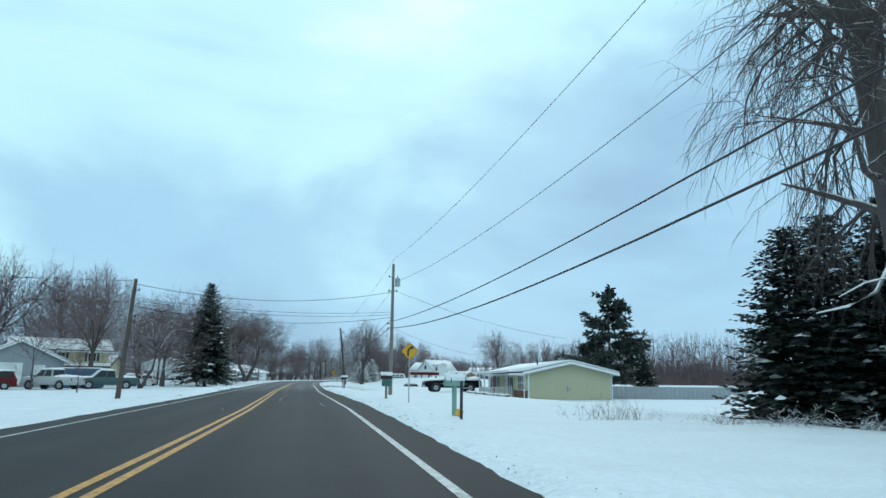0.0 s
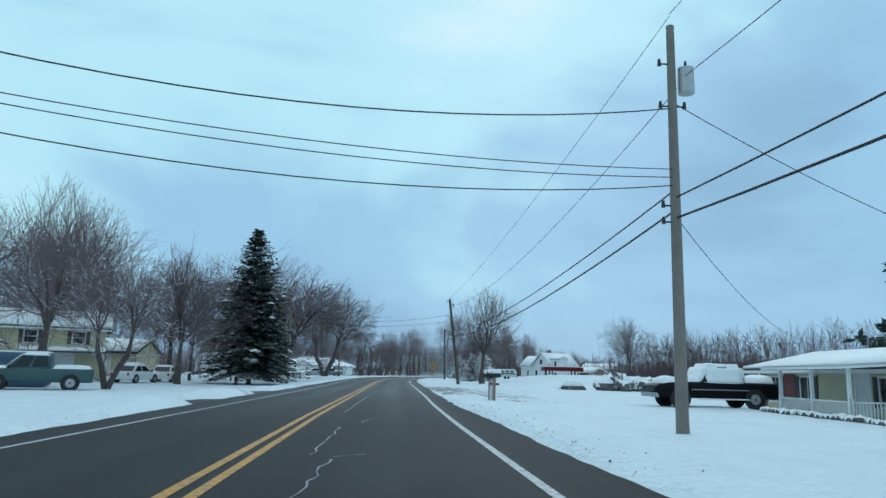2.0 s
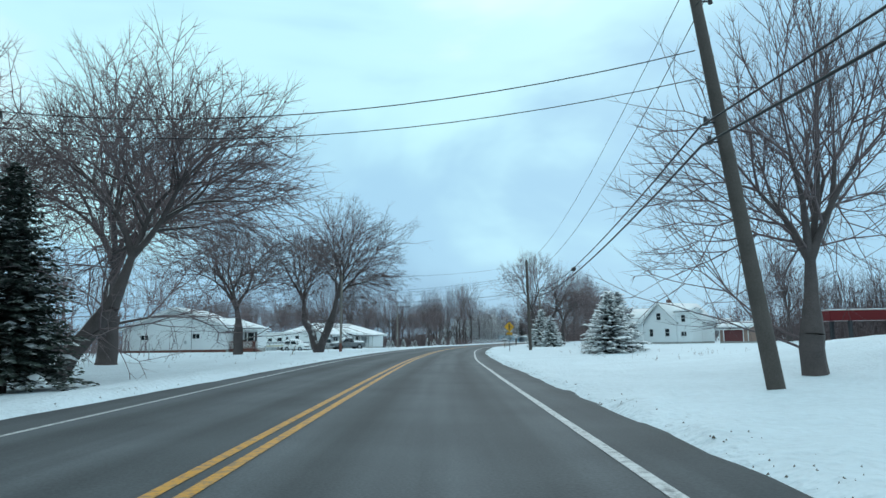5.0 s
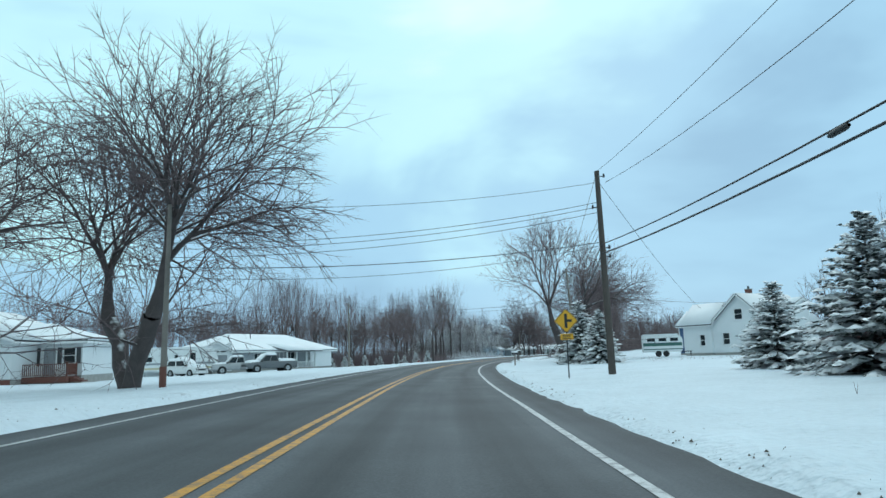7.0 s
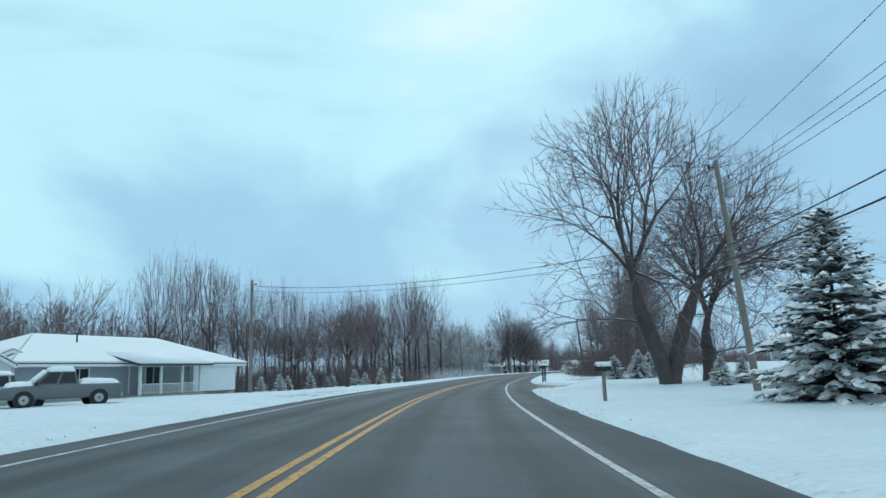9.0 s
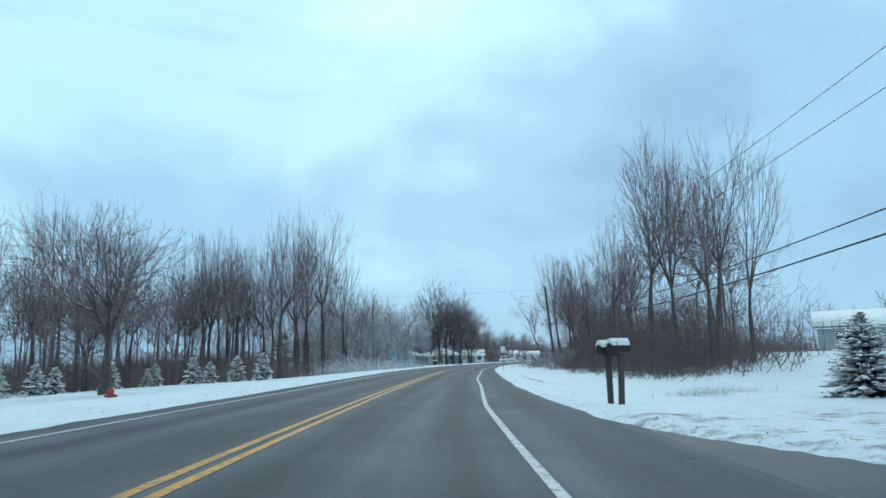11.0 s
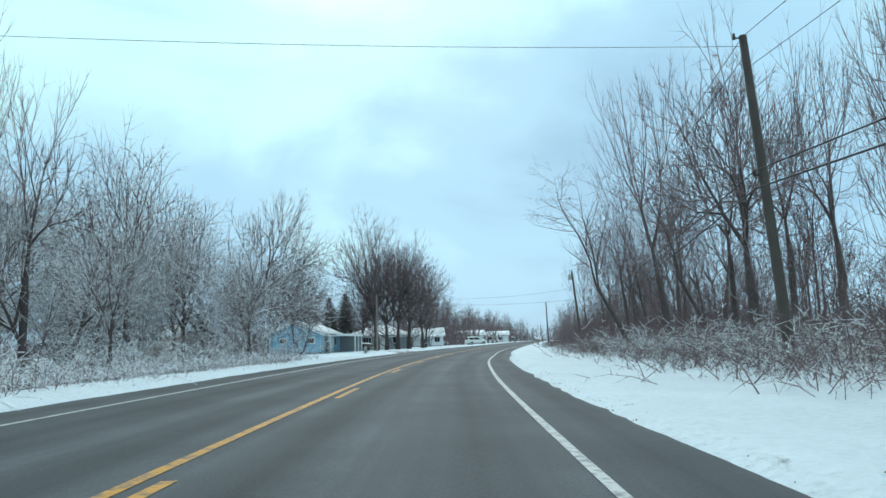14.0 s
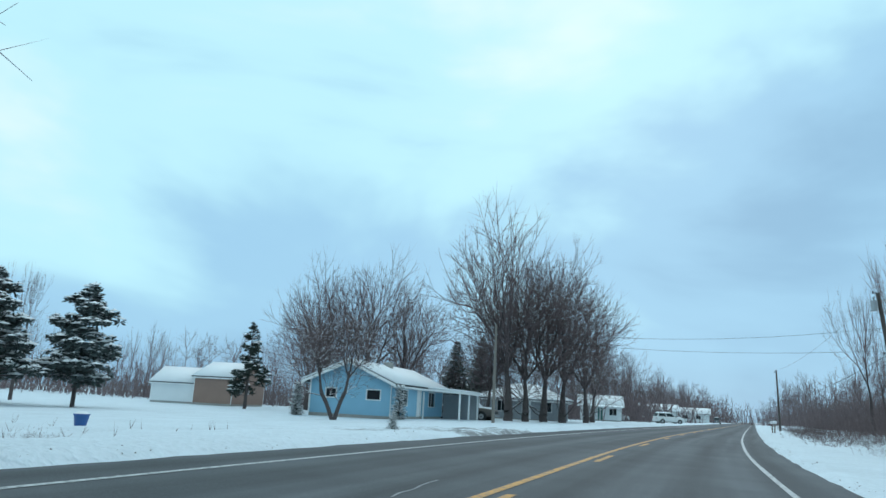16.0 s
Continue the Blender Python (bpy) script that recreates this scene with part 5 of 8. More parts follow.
        lo, hi = z0 - o * k, z0 + rise
        A, B, C, D = (-o, -o, lo), (L + o, -o, lo), (L + o, W + o, lo), (-o, W + o, lo)
        R1, R2 = (h, h, hi), (L - h, h, hi)
        for pl in ((A, B, R2, R1), (C, D, R1, R2), (B, C, R2, R2), (D, A, R1, R1)):
            for nm, t, dr, mt in (("roof", 0.10, 0.02, SHINGLE), ("roof_snow", snow_t, 0.122, ROOFSNOW)):
                pts = list(dict.fromkeys(pl))
                bm = bmesh.new()
                v = [Vector(p) for p in pts]
                n = (v[1] - v[0]).cross(v[2] - v[0]).normalized()
                a = [bm.verts.new(p + n * dr) for p in v]
                b = [bm.verts.new(p + n * (dr + t)) for p in v]
                bm.faces.new(a[::-1])
                bm.faces.new(b)
                for i in range(len(v)):
                    bm.faces.new((a[i], a[(i + 1) % len(v)], b[(i + 1) % len(v)], b[i]))
                bmesh.ops.recalc_face_normals(bm, faces=bm.faces[:])
                part(nm, bm, mt, ob)
        fas = bmesh.new()
        for p, q in ((A, B), (B, C), (C, D), (D, A)):
            add_box(fas, (min(p[0], q[0]) - 0.02, min(p[1], q[1]) - 0.02, lo - 0.12), (max(p[0], q[0]) + 0.02, max(p[1], q[1]) + 0.02, lo + 0.03))
        part("fascia", fas, trim, ob)
        part("soffit", box((-o, -o, lo - 0.15), (L + o, W + o, lo - 0.125)), trim, ob)
    return ob


def chimney(ob, x, y, z0, z1, w=0.5, mat=None, pipe=True):
    c = part("chimney", box((x - w / 2, y - w / 2, z0), (x + w / 2, y + w / 2, z1), 0.01), mat or BROWN_BRICK, ob, "square masonry chimney")
    part("cap", box((x - w / 2 - 0.05, y - w / 2 - 0.05, z1), (x + w / 2 + 0.05, y + w / 2 + 0.05, z1 + 0.08), 0.01), CONCRETE, c)
    if pipe:
        part("flue", tube((x, y, z1 + 0.08), (x, y, z1 + 0.38), 0.11, 0.11, 12), DARK_METAL, c)


def railing(ob, a, b, h=0.9, z=0.25, mat=None, gap=0.13):
    """A balustrade: rails, posts and single balusters."""
    mat = mat or WHITE_PAINT
    a, b = Vector((*a, z)), Vector((*b, z))
    d = (b - a)
    m = Matrix.Translation(a) @ Matrix.Rotation(math.atan2(d.y, d.x), 4, "Z")
    L = d.length
    r = part("railing", box((0, -0.03, h - 0.06), (L, 0.03, h)), mat, ob, loc=m)
    part("rail", box((0, -0.025, 0.08), (L, 0.025, 0.13)), mat, r)
    me = mesh_of("baluster", box((-0.018, -0.018, 0.13), (0.018, 0.018, h - 0.06)))
    me.materials.append(mat)
    for k in range(1, int(L / gap)):
        part("baluster", me, mat, r, loc=(k * gap, 0, 0))
    for x in (0, L):
        part("newel", box((x - 0.05, -0.05, 0), (x + 0.05, 0.05, h + 0.1), 0.006), mat, r)
    return r


# ---- vehicles ----


def wheel(ob, x, y, r, w, rim=None):
    t = bmesh.new()
    s = 1 if y > 0 else -1
    add_tube(t, (0, -w / 2, 0), (0, w / 2, 0), r, r, 22)
    bmesh.ops.bevel(t, geom=[e for e in t.edges if abs(e.verts[0].co.y - e.verts[1].co.y) < 1e-4], offset=0.035, segments=2, affect="EDGES")
    wh = part("wheel", t, BLACK, ob, "black tyre with a bright rim", loc=(x, y, r))
    rm = tube((0, s * (w / 2 - 0.01), 0), (0, s * (w / 2 + 0.012), 0), r * 0.62, r * 0.55, 18)
    part("rim", rm, rim or STEEL, wh)
    part("hub", tube((0, s * (w / 2 + 0.012), 0), (0, s * (w / 2 + 0.03), 0), r * 0.14, r * 0.1, 10), DARK_METAL, wh)


def loft(sections):
    """A closed skin through rings of points, with both ends filled."""
    bm = bmesh.new()
    rings = [[bm.verts.new(p) for p in s] for s in sections]
    n = len(rings[0])
    for a, b in zip(rings, rings[1:]):
        for i in range(n):
            bm.faces.new((a[i], a[(i + 1) % n], b[(i + 1) % n], b[i]))
    bm.faces.new(rings[0][::-1])
    bm.faces.new(rings[-1])
    bmesh.ops.recalc_face_normals(bm, faces=bm.faces[:])
    for f in bm.faces:
        f.smooth = True
    return bm


def ring_at(x, w, z0, z1, r=0.10):
    """A rounded cross-section across a car at x."""
    h = w / 2
    r = min(r, (z1 - z0) / 2.2)
    pts = [(-h * 0.94, z0), (h * 0.94, z0), (h, z0 + r), (h, z1 - r * 1.1), (h - r * 0.6, z1 - r * 0.2), (h - r * 1.6, z1), (-h + r * 1.6, z1), (-h + r * 0.6, z1 - r * 0.2), (-h, z1 - r * 1.1), (-h, z0 + r)]
    return [(x, y, z) for y, z in pts]


def mound(a, b, w, za, zb, h, seed=0.0):
    """Snow heaped between a and b, 2 w wide, on a surface that goes from za to zb: full in the middle, rounded off at the rim."""
    bm = bmesh.new()
    nx, ny = 12, 10
    grid = []
    for i in range(nx + 1):
        s = 2 * i / nx - 1
        row = []
        for j in range(ny + 1):
            t = 2 * j / ny - 1
            px = a + (b - a) * (s * 0.5 + 0.5)
            full = max(0.0, (1 - abs(s) ** 6) * (1 - abs(t) ** 6)) ** 0.5
            z = za + (zb - za) * (s * 0.5 + 0.5) - 0.03 + h * full * (1 + 0.35 * noise.noise((px * 1.4 + seed, t * 1.5, seed)))
            row.append(bm.verts.new((px, t * w * (1 + 0.03 * noise.noise((px * 2, t, seed))), z)))
        grid.append(row)
    for i in range(nx):
        for j in range(ny):
            bm.faces.new((grid[i][j], grid[i + 1][j], grid[i + 1][j + 1], grid[i][j + 1]))
    g = bmesh.ops.extrude_face_region(bm, geom=bm.faces[:])
    low = [v for v in g["geom"] if isinstance(v, bmesh.types.BMVert)]
    for v in low:
        v.co.z = za + (zb - za) * (v.co.x - a) / (b - a) - 0.06
    bmesh.ops.recalc_face_normals(bm, faces=bm.faces[:])
    for f in bm.faces:
        f.smooth = True
    return bm


def vehicle(name, x, y, turn, label, paint, kind="car", L=4.6, W=1.82, snow=0.06, group="parked vehicles", category="car", bed_snow=True, buried=False):
    """A parked vehicle; its nose points along +x of its own frame."""
    ob = thing(name, Matrix.Translation(spot(x, y, 0.02)) @ Matrix.Rotation(radians(turn), 4, "Z"), label, category, group)
    snow = snow * 1.7 + 0.03
    r = 0.40 if kind == "pickup" else 0.33
    zb = 0.42 if kind == "pickup" else 0.28
    h = L / 2
    if kind == "pickup":
        belt, top = 1.12, 1.88
        prof = [(-h, 0.6, 1.10), (-h + 0.06, zb, 1.16), (-h * 0.3, zb, 1.16), (h * 0.42, zb, 1.15), (h * 0.8, zb, 1.10), (h * 0.96, zb + 0.05, 1.02), (h, 0.55, 0.9)]
        cab = [(-0.46 * h, 0), (-0.42 * h, 1), (0.06 * h, 1), (0.27 * h, 0)] if buried else [(-0.26 * h, 0), (-0.20 * h, 1), (0.22 * h, 1), (0.48 * h, 0)]
    elif kind == "suv":
        belt, top = 1.02, 1.68
        prof = [(-h, 0.5, 0.95), (-h + 0.06, zb, 1.04), (h * 0.35, zb, 1.04), (h * 0.8, zb, 0.98), (h * 0.96, zb + 0.05, 0.85), (h, 0.5, 0.72)]
        cab = [(-0.96 * h, 0), (-0.84 * h, 1), (0.08 * h, 1), (0.40 * h, 0)]
    else:
        belt, top = 0.90, 1.42
        prof = [(-h, 0.45, 0.84), (-h + 0.07, zb, 0.92), (h * 0.3, zb, 0.93), (h * 0.75, zb, 0.84), (h * 0.95, zb + 0.04, 0.70), (h, 0.42, 0.6)]
        cab = [(-0.78 * h, 0), (-0.45 * h, 1), (0.05 * h, 1), (0.42 * h, 0)]
    body = part("body", loft([ring_at(px, W * (0.93 if i in (0, len(prof) - 1) else 1.0), a, b) for i, (px, a, b) in enumerate(prof)]), paint, ob)
    # cabin: roof and pillars in paint, panes set a little proud
    x0, x1, x2, x3 = (c[0] for c in cab)
    wb, wt = W * 0.92 / 2, W * 0.74 / 2
    bz, tz = belt - 0.02, top
    bm = bmesh.new()
    low = [bm.verts.new(p) for p in ((x0, -wb, bz), (x3, -wb, bz), (x3, wb, bz), (x0, wb, bz))]
    hi = [bm.verts.new(p) for p in ((x1, -wt, tz), (x2, -wt, tz), (x2, wt, tz), (x1, wt, tz))]
    bm.faces.new(low[::-1])
    bm.faces.new(hi)
    for i in range(4):
        bm.faces.new((low[i], low[(i + 1) % 4], hi[(i + 1) % 4], hi[i]))
    bmesh.ops.bevel(bm, geom=bm.edges[:], offset=0.05, segments=2, affect="EDGES")
    part("cabin", bm, paint, ob)

    def pane(corners, out):
        b = bmesh.new()
        v = [b.verts.new(Vector(c) + Vector(out) * 0.012) for c in corners]
        b.faces.new(v)
        g = bmesh.ops.extrude_face_region(b, geom=b.faces[:])
        bmesh.ops.translate(b, verts=[e for e in g["geom"] if isinstance(e, bmesh.types.BMVert)], vec=Vector(out) * -0.02)
        bmesh.ops.recalc_face_normals(b, faces=b.faces[:])
        part("window", b, GLASS, ob)

    def mix(p, q, t):
        return p + (q - p) * t

    for s in (-1, 1):
        for f0, f1 in ((0.06, 0.47), (0.53, 0.94)):
            c = []
            for f, hgt in ((f0, 0.14), (f1, 0.14), (f1, 0.86), (f0, 0.86)):
                lx, tx = mix(x0, x3, f), mix(x1, x2, f)
                c.append((mix(lx, tx, hgt), s * mix(wb, wt, hgt), mix(bz, tz, hgt)))
            pane(c, (0, s, 0.25))
    for (lx, tx, sgn) in ((x0, x1, -1), (x3, x2, 1)):
        c = [(mix(lx, tx, hgt), yy * mix(wb, wt, hgt), mix(bz, tz, hgt)) for yy, hgt in ((-0.86, 0.12), (0.86, 0.12), (0.86, 0.88), (-0.86, 0.88))]
        pane(c, (sgn, 0, 0.4))
    for sx in (-h * 0.60, h * 0.62):
        for s in (-1, 1):
            part("wheel_arch", tube((sx, s * (W / 2 - 0.12), r), (sx, s * (W / 2 + 0.004), r), r * 1.18, r * 1.18, 20), BLACK, ob)
            wheel(ob, sx, s * (W / 2 - 0.10), r, 0.24)
    zl = belt - 0.14
    for s in (-1, 1):
        part("tail_light", box((-h - 0.012, s * W * 0.40 - 0.09, zl - 0.16), (-h + 0.08, s * W * 0.40 + 0.09, zl + 0.06), 0.02), TAIL_RED, ob)
        part("headlight", box((h - 0.16, s * W * 0.38 - 0.15, zl - 0.24), (h - 0.005, s * W * 0.38 + 0.12, zl - 0.10), 0.02), GLASS, ob)
        part("mirror", box((x3 - 0.2, s * (W / 2 + 0.02) - 0.09, belt + 0.02), (x3 - 0.08, s * (W / 2 + 0.02) + 0.09, belt + 0.17), 0.02), BLACK, ob)
    part("bumper", box((-h - 0.06, -W * 0.46, zb + 0.02), (-h + 0.1, W * 0.46, zb + 0.22), 0.03), STEEL if kind == "pickup" else paint, ob)
    part("front_bumper", box((h - 0.1, -W * 0.47, zb + 0.0), (h + 0.09, W * 0.47, zb + 0.2), 0.04), STEEL if kind == "pickup" else paint, ob)
    part("grille", box((h - 0.06, -W * 0.3, zl - 0.3), (h + 0.015, W * 0.3, zl - 0.12), 0.02), DARK_METAL, ob)
    part("licence_plate", box((-h - 0.02, -0.15, zb + 0.26), (-h - 0.01, 0.15, zb + 0.40)), SIGN_WHITE, ob)
    if kind == "pickup":
        part("bed_floor", box((-h + 0.12, -W * 0.42, 1.0), (x0 - 0.06, W * 0.42, 1.165)), BLACK, ob)
        if bed_snow:
            bm = mound(-h + 0.08, x0 - 0.03, W * 0.46, 1.17, 1.17, 0.09 + snow * 0.8, y)
            part("snow", bm, ROOFSNOW, ob, "snow filling the load bed")
    if snow:
        if not buried:
            part("snow", mound(x1 - 0.02, x2 + 0.04, wt + 0.01, top, top, snow + 0.02, y), ROOFSNOW, ob, "snow on the roof")
            bm = slab((x3, -wb * 0.9, bz + 0.05), (x3, wb * 0.9, bz + 0.05), (x2, wt * 0.9, tz - 0.02), (x2, -wt * 0.9, tz - 0.02), snow * 0.6, 0.015)
            part("snow", snow_on(bm), ROOFSNOW, ob, "snow on the windscreen")
        za, zb2 = prof[-4][2], prof[-3][2]
        part("snow", mound(x3 - 0.06, h * 0.88, W * 0.45, za, zb2, snow * 0.9 + 0.03, y + 3), ROOFSNOW, ob, "snow on the bonnet")
    if buried:
        # snow that has slid down over every window of the cabin
        bm = bmesh.new()
        low = [bm.verts.new(q) for q in ((x0 - 0.08, -wb - 0.12, bz + 0.02), (x3 + 0.10, -wb - 0.12, bz + 0.02), (x3 + 0.10, wb + 0.12, bz + 0.02), (x0 - 0.08, wb + 0.12, bz + 0.02))]
        hi = [bm.verts.new(q) for q in ((x1 - 0.06, -wt - 0.20, tz + 0.10), (x2 + 0.28, -wt - 0.20, tz + 0.10), (x2 + 0.28, wt + 0.20, tz + 0.10), (x1 - 0.06, wt + 0.20, tz + 0.10))]
        bm.faces.new(low[::-1])
        bm.faces.new(hi)
        for i in range(4):
            bm.faces.new((low[i], low[(i + 1) % 4], hi[(i + 1) % 4], hi[i]))
        bmesh.ops.bevel(bm, geom=[e for e in bm.edges if max(v.co.z for v in e.verts) > tz + 0.05], offset=0.2, segments=4, affect="EDGES")
        bmesh.ops.subdivide_edges(bm, edges=[e for e in bm.edges if e.calc_length() > 0.3], cuts=5, use_grid_fill=True)
        bm.normal_update()
        for v in bm.verts:
            v.co += v.normal * (0.02 + 0.07 * noise.noise(v.co * 1.7))
        for f in bm.faces:
            f.smooth = True
        part("snow", bm, ROOFSNOW, ob, "thick snow hiding the cabin's windows")
        for s in (-1, 1):
            part("running_board", box((x0 - 0.1, s * (W / 2 + 0.02) - 0.07, zb - 0.06), (x3 + 0.2, s * (W / 2 + 0.02) + 0.07, zb), 0.02), ROOFSNOW, ob, "snow-covered running board")
            part("trim_strip", box((-h * 0.5, s * (W / 2 + 0.012) - 0.008, 0.78), (h * 0.44, s * (W / 2 + 0.012) + 0.008, 0.82)), STEEL, ob, "bright side moulding")
    return ob


DARK_POST = material("dark_post_wood", (0.07, 0.055, 0.05), rough=0.85, vary=0.3, scale=3.0, fine=18, bump=0.3)


def frame_at(x, y, turn, sink=0.0):
    return Matrix.Translation(spot(x, y, sink)) @ Matrix.Rotation(radians(turn), 4, "Z")


# ---- buildings, right side ----
def yellow_house():
    L, W = 18.5, 7.0
    front = [("window", 1.2, 2.6, 0.7, 1.9, 2, 1, SHINGLE), ("window", 4.6, 5.8, 0.8, 1.9, 2, 1, SHINGLE), ("door", 9.2, 10.2, 2.05, WHITE_PAINT), ("window", 10.9, 12.1, 0.8, 1.9, 2, 1, SHINGLE), ("window", 14.6, 17.6, 0.85, 2.0, 5, 2)]
    ob = house("house", frame_at(21.8, 77.8, -93.9, 0.28), L, W, 2.35, 0.8, YELLOW_SIDING, "pale yellow ranch house with a snow-covered gable roof", front=front, over=0.6, lap=("right",), base=0.15)
    # brick skirt and red wall panels of the front
    part("brick_skirt", box((13.6, -0.16, 0.0), (L, -0.026, 0.95)), BROWN_BRICK, ob, "red brick skirt below the front window")
    me = mesh_of("brick", box((0, -0.012, 0), (0.2, 0, 0.062)))
    me.materials.append(BROWN_BRICK)
    for j in range(12):
        for i in range(22):
            part("brick", me, BROWN_BRICK, ob, loc=(13.62 + i * 0.215 + (0.1 if j % 2 else 0), -0.161, 0.02 + j * 0.076))
    part("panel", box((0.2, -0.04, 0.15), (0.95, -0.024, 2.4)), RED_WALL, ob, "dark red wall panel")
    part("panel", box((3.0, -0.04, 0.15), (4.1, -0.024, 2.4)), RED_WALL, ob, "dark red wall panel")
    # porch with balustrade under the eave
    part("porch_floor", box((7.2, -2.3, -0.3), (12.8, -0.03, 0.32), 0.02), CONCRETE, ob)
    railing(ob, (7.2, -2.2), (12.8, -2.2), 0.85, 0.32)
    railing(ob, (12.8, -2.2), (12.8, -0.2), 0.85, 0.32)
    for x in (7.3, 10.0, 12.7):
        part("porch_post", box((x - 0.06, -2.26, 0.32), (x + 0.06, -2.14, 2.42)), WHITE_PAINT, ob)
    part("porch_roof", slab((6.6, -2.75, 2.33), (13.2, -2.75, 2.33), (13.2, -0.55, 2.5), (6.6, -0.55, 2.5), 0.1), WHITE_PAINT, ob)
    part("roof_snow", snow_on(slab((6.6, -2.75, 2.33), (13.2, -2.75, 2.33), (13.2, -0.55, 2.5), (6.6, -0.55, 2.5), 0.11, 0.105)), ROOFSNOW, ob)
    chimney(ob, 13.0, 3.9, 2.8, 3.55, 0.5, CONCRETE)
    part("vent_pipe", tube((14.5, 1.8, 2.8), (14.5, 1.8, 3.6), 0.05, 0.05, 8), DARK_METAL, ob)
    # downpipes on the gable end, a meter and vents
    for y in (-0.35, W + 0.12):
        bm = tube((L + 0.04, y, 0.15), (L + 0.04, y, 2.2), 0.045, 0.045, 8)
        add_tube(bm, (L + 0.04, y, 2.2), (L + 0.35, y - 0.15 if y < 0 else y + 0.15, 2.5), 0.045, 0.045, 8)
        part("downpipe", bm, WHITE_PAINT, ob)
    part("meter", box((L + 0.02, 3.3, 1.0), (L + 0.14, 3.5, 1.3), 0.01), STEEL, ob)
    for y in (1.6, 4.9):
        part("vent", box((L - 0.02, y, 0.03), (L + 0.012, y + 0.55, 0.19)), DARK_METAL, ob)


yellow_house()


def farmhouse():
    t = 211.2
    win = lambda a, b, c, d: ("window", a, b, c, d, 1, 2)  # noqa: E731
    ob = house("farmhouse", frame_at(41.5, 217.6, t), 9, 6.9, 3.2, 3.0, WHITE_SIDING, "white two-storey farmhouse gable with a snowy steep roof", right=[win(1.3, 2.1, 0.9, 2.1), win(4.6, 5.5, 0.9, 2.1)], lap=(), over=0.35, base=0.3)
    w = part("wall_panel", box((2.9, -0.03, 3.75), (3.95, -0.012, 5.0)), WHITE_PAINT, ob, loc=Matrix.Translation((9, 0, 0)) @ Matrix.Rotation(math.pi / 2, 4, "Z"))
    for k in range(2):
        part("pane", box((3.0, -0.045, 3.85 + k * 0.56), (3.85, -0.031, 4.36 + k * 0.56)), GLASS, w)
    chimney(ob, 5.5, 2.6, 5.0, 7.2, 0.55)
    house("house_wing", frame_at(37.4, 207.2, -58.9), 3.0, 2.4, 4.7, 0.5, WHITE_SIDING, "white two-storey wing with small paired windows", front=[win(1.1, 1.9, 3.1, 4.2), ("window", 1.0, 2.0, 0.9, 1.6, 2, 1)], over=0.2, base=0.3)
    house("house_wing", frame_at(31.7, 216.0, -58.5), 3.7, 5, 3.3, 2.2, WHITE_SIDING, "low white wing with a steep snowy roof", front=[win(2.2, 2.8, 0.8, 2.0)], left=[win(2.2, 2.9, 2.6, 3.2), ("door", 1.0, 1.9, 2.0, GREY_SIDING)], over=0.3, base=0.3)
    house("barn", frame_at(35.2, 227.0, -50), 6, 6, 3.6, 1.8, NAVY_SIDING, "navy blue barn behind the farmhouse", over=0.3, category="barn")
    house("shed", frame_at(42.8, 203.6, -60), 5, 4, 2.0, 0.8, TAN_SIDING, "low tan shed with a snowy roof", over=0.4, category="shed", front=[("garage", 0.8, 4.2, 1.8, RED_WALL)])


farmhouse()
house("house", frame_at(66.0, 291.0, -38), 12, 7, 2.7, 1.8, GREY_SIDING, "grey house with a snowy roof behind the thicket", front=[("window", 2.0, 3.2, 0.9, 2.1, 2, 2), ("window", 7.5, 8.7, 0.9, 2.1, 2, 2), ("door", 5.0, 5.9, 2.05, WHITE_PAINT)], over=0.4, base=0.3)


def cargo_trailer():
    ob = thing("cargo_trailer", frame_at(25.2, 211.6, -14), "white enclosed trailer with a dark green stripe and snowy roof", "trailer")
    bm = prism([(0.2, 0.5), (4.2, 0.5), (4.4, 0.9), (4.4, 1.9), (4.0, 2.35), (0.2, 2.35)], 2.0)
    bmesh.ops.bevel(bm, geom=bm.edges[:], offset=0.06, segments=2, affect="EDGES")
    part("body", bm, WHITE_PAINT, ob)
    part("stripe", box((0.25, -0.012, 1.15), (4.3, 0.0, 1.5)), GREEN_PAINT, ob)
    part("stripe", box((0.25, -0.012, 0.75), (4.3, 0.0, 0.85)), GREEN_PAINT, ob)
    for x in (0.7, 1.9, 3.1):
        part("window", box((x, -0.02, 1.65), (x + 0.8, 0.0, 2.0)), GLASS, ob)
    for x in (1.8, 2.6):
        part("wheel", tube((x, -0.05, 0.33), (x, 0.2, 0.33), 0.33, 0.33, 16), BLACK, ob)
    part("drawbar", box((4.3, 0.9, 0.45), (5.4, 1.1, 0.55)), DARK_METAL, ob)
    part("jack", box((5.2, 0.95, 0.0), (5.3, 1.05, 0.5)), DARK_METAL, ob)
    part("snow", snow_on(box((0.25, 0.05, 2.3), (3.95, 1.95, 2.44))), ROOFSNOW, ob)


cargo_trailer()


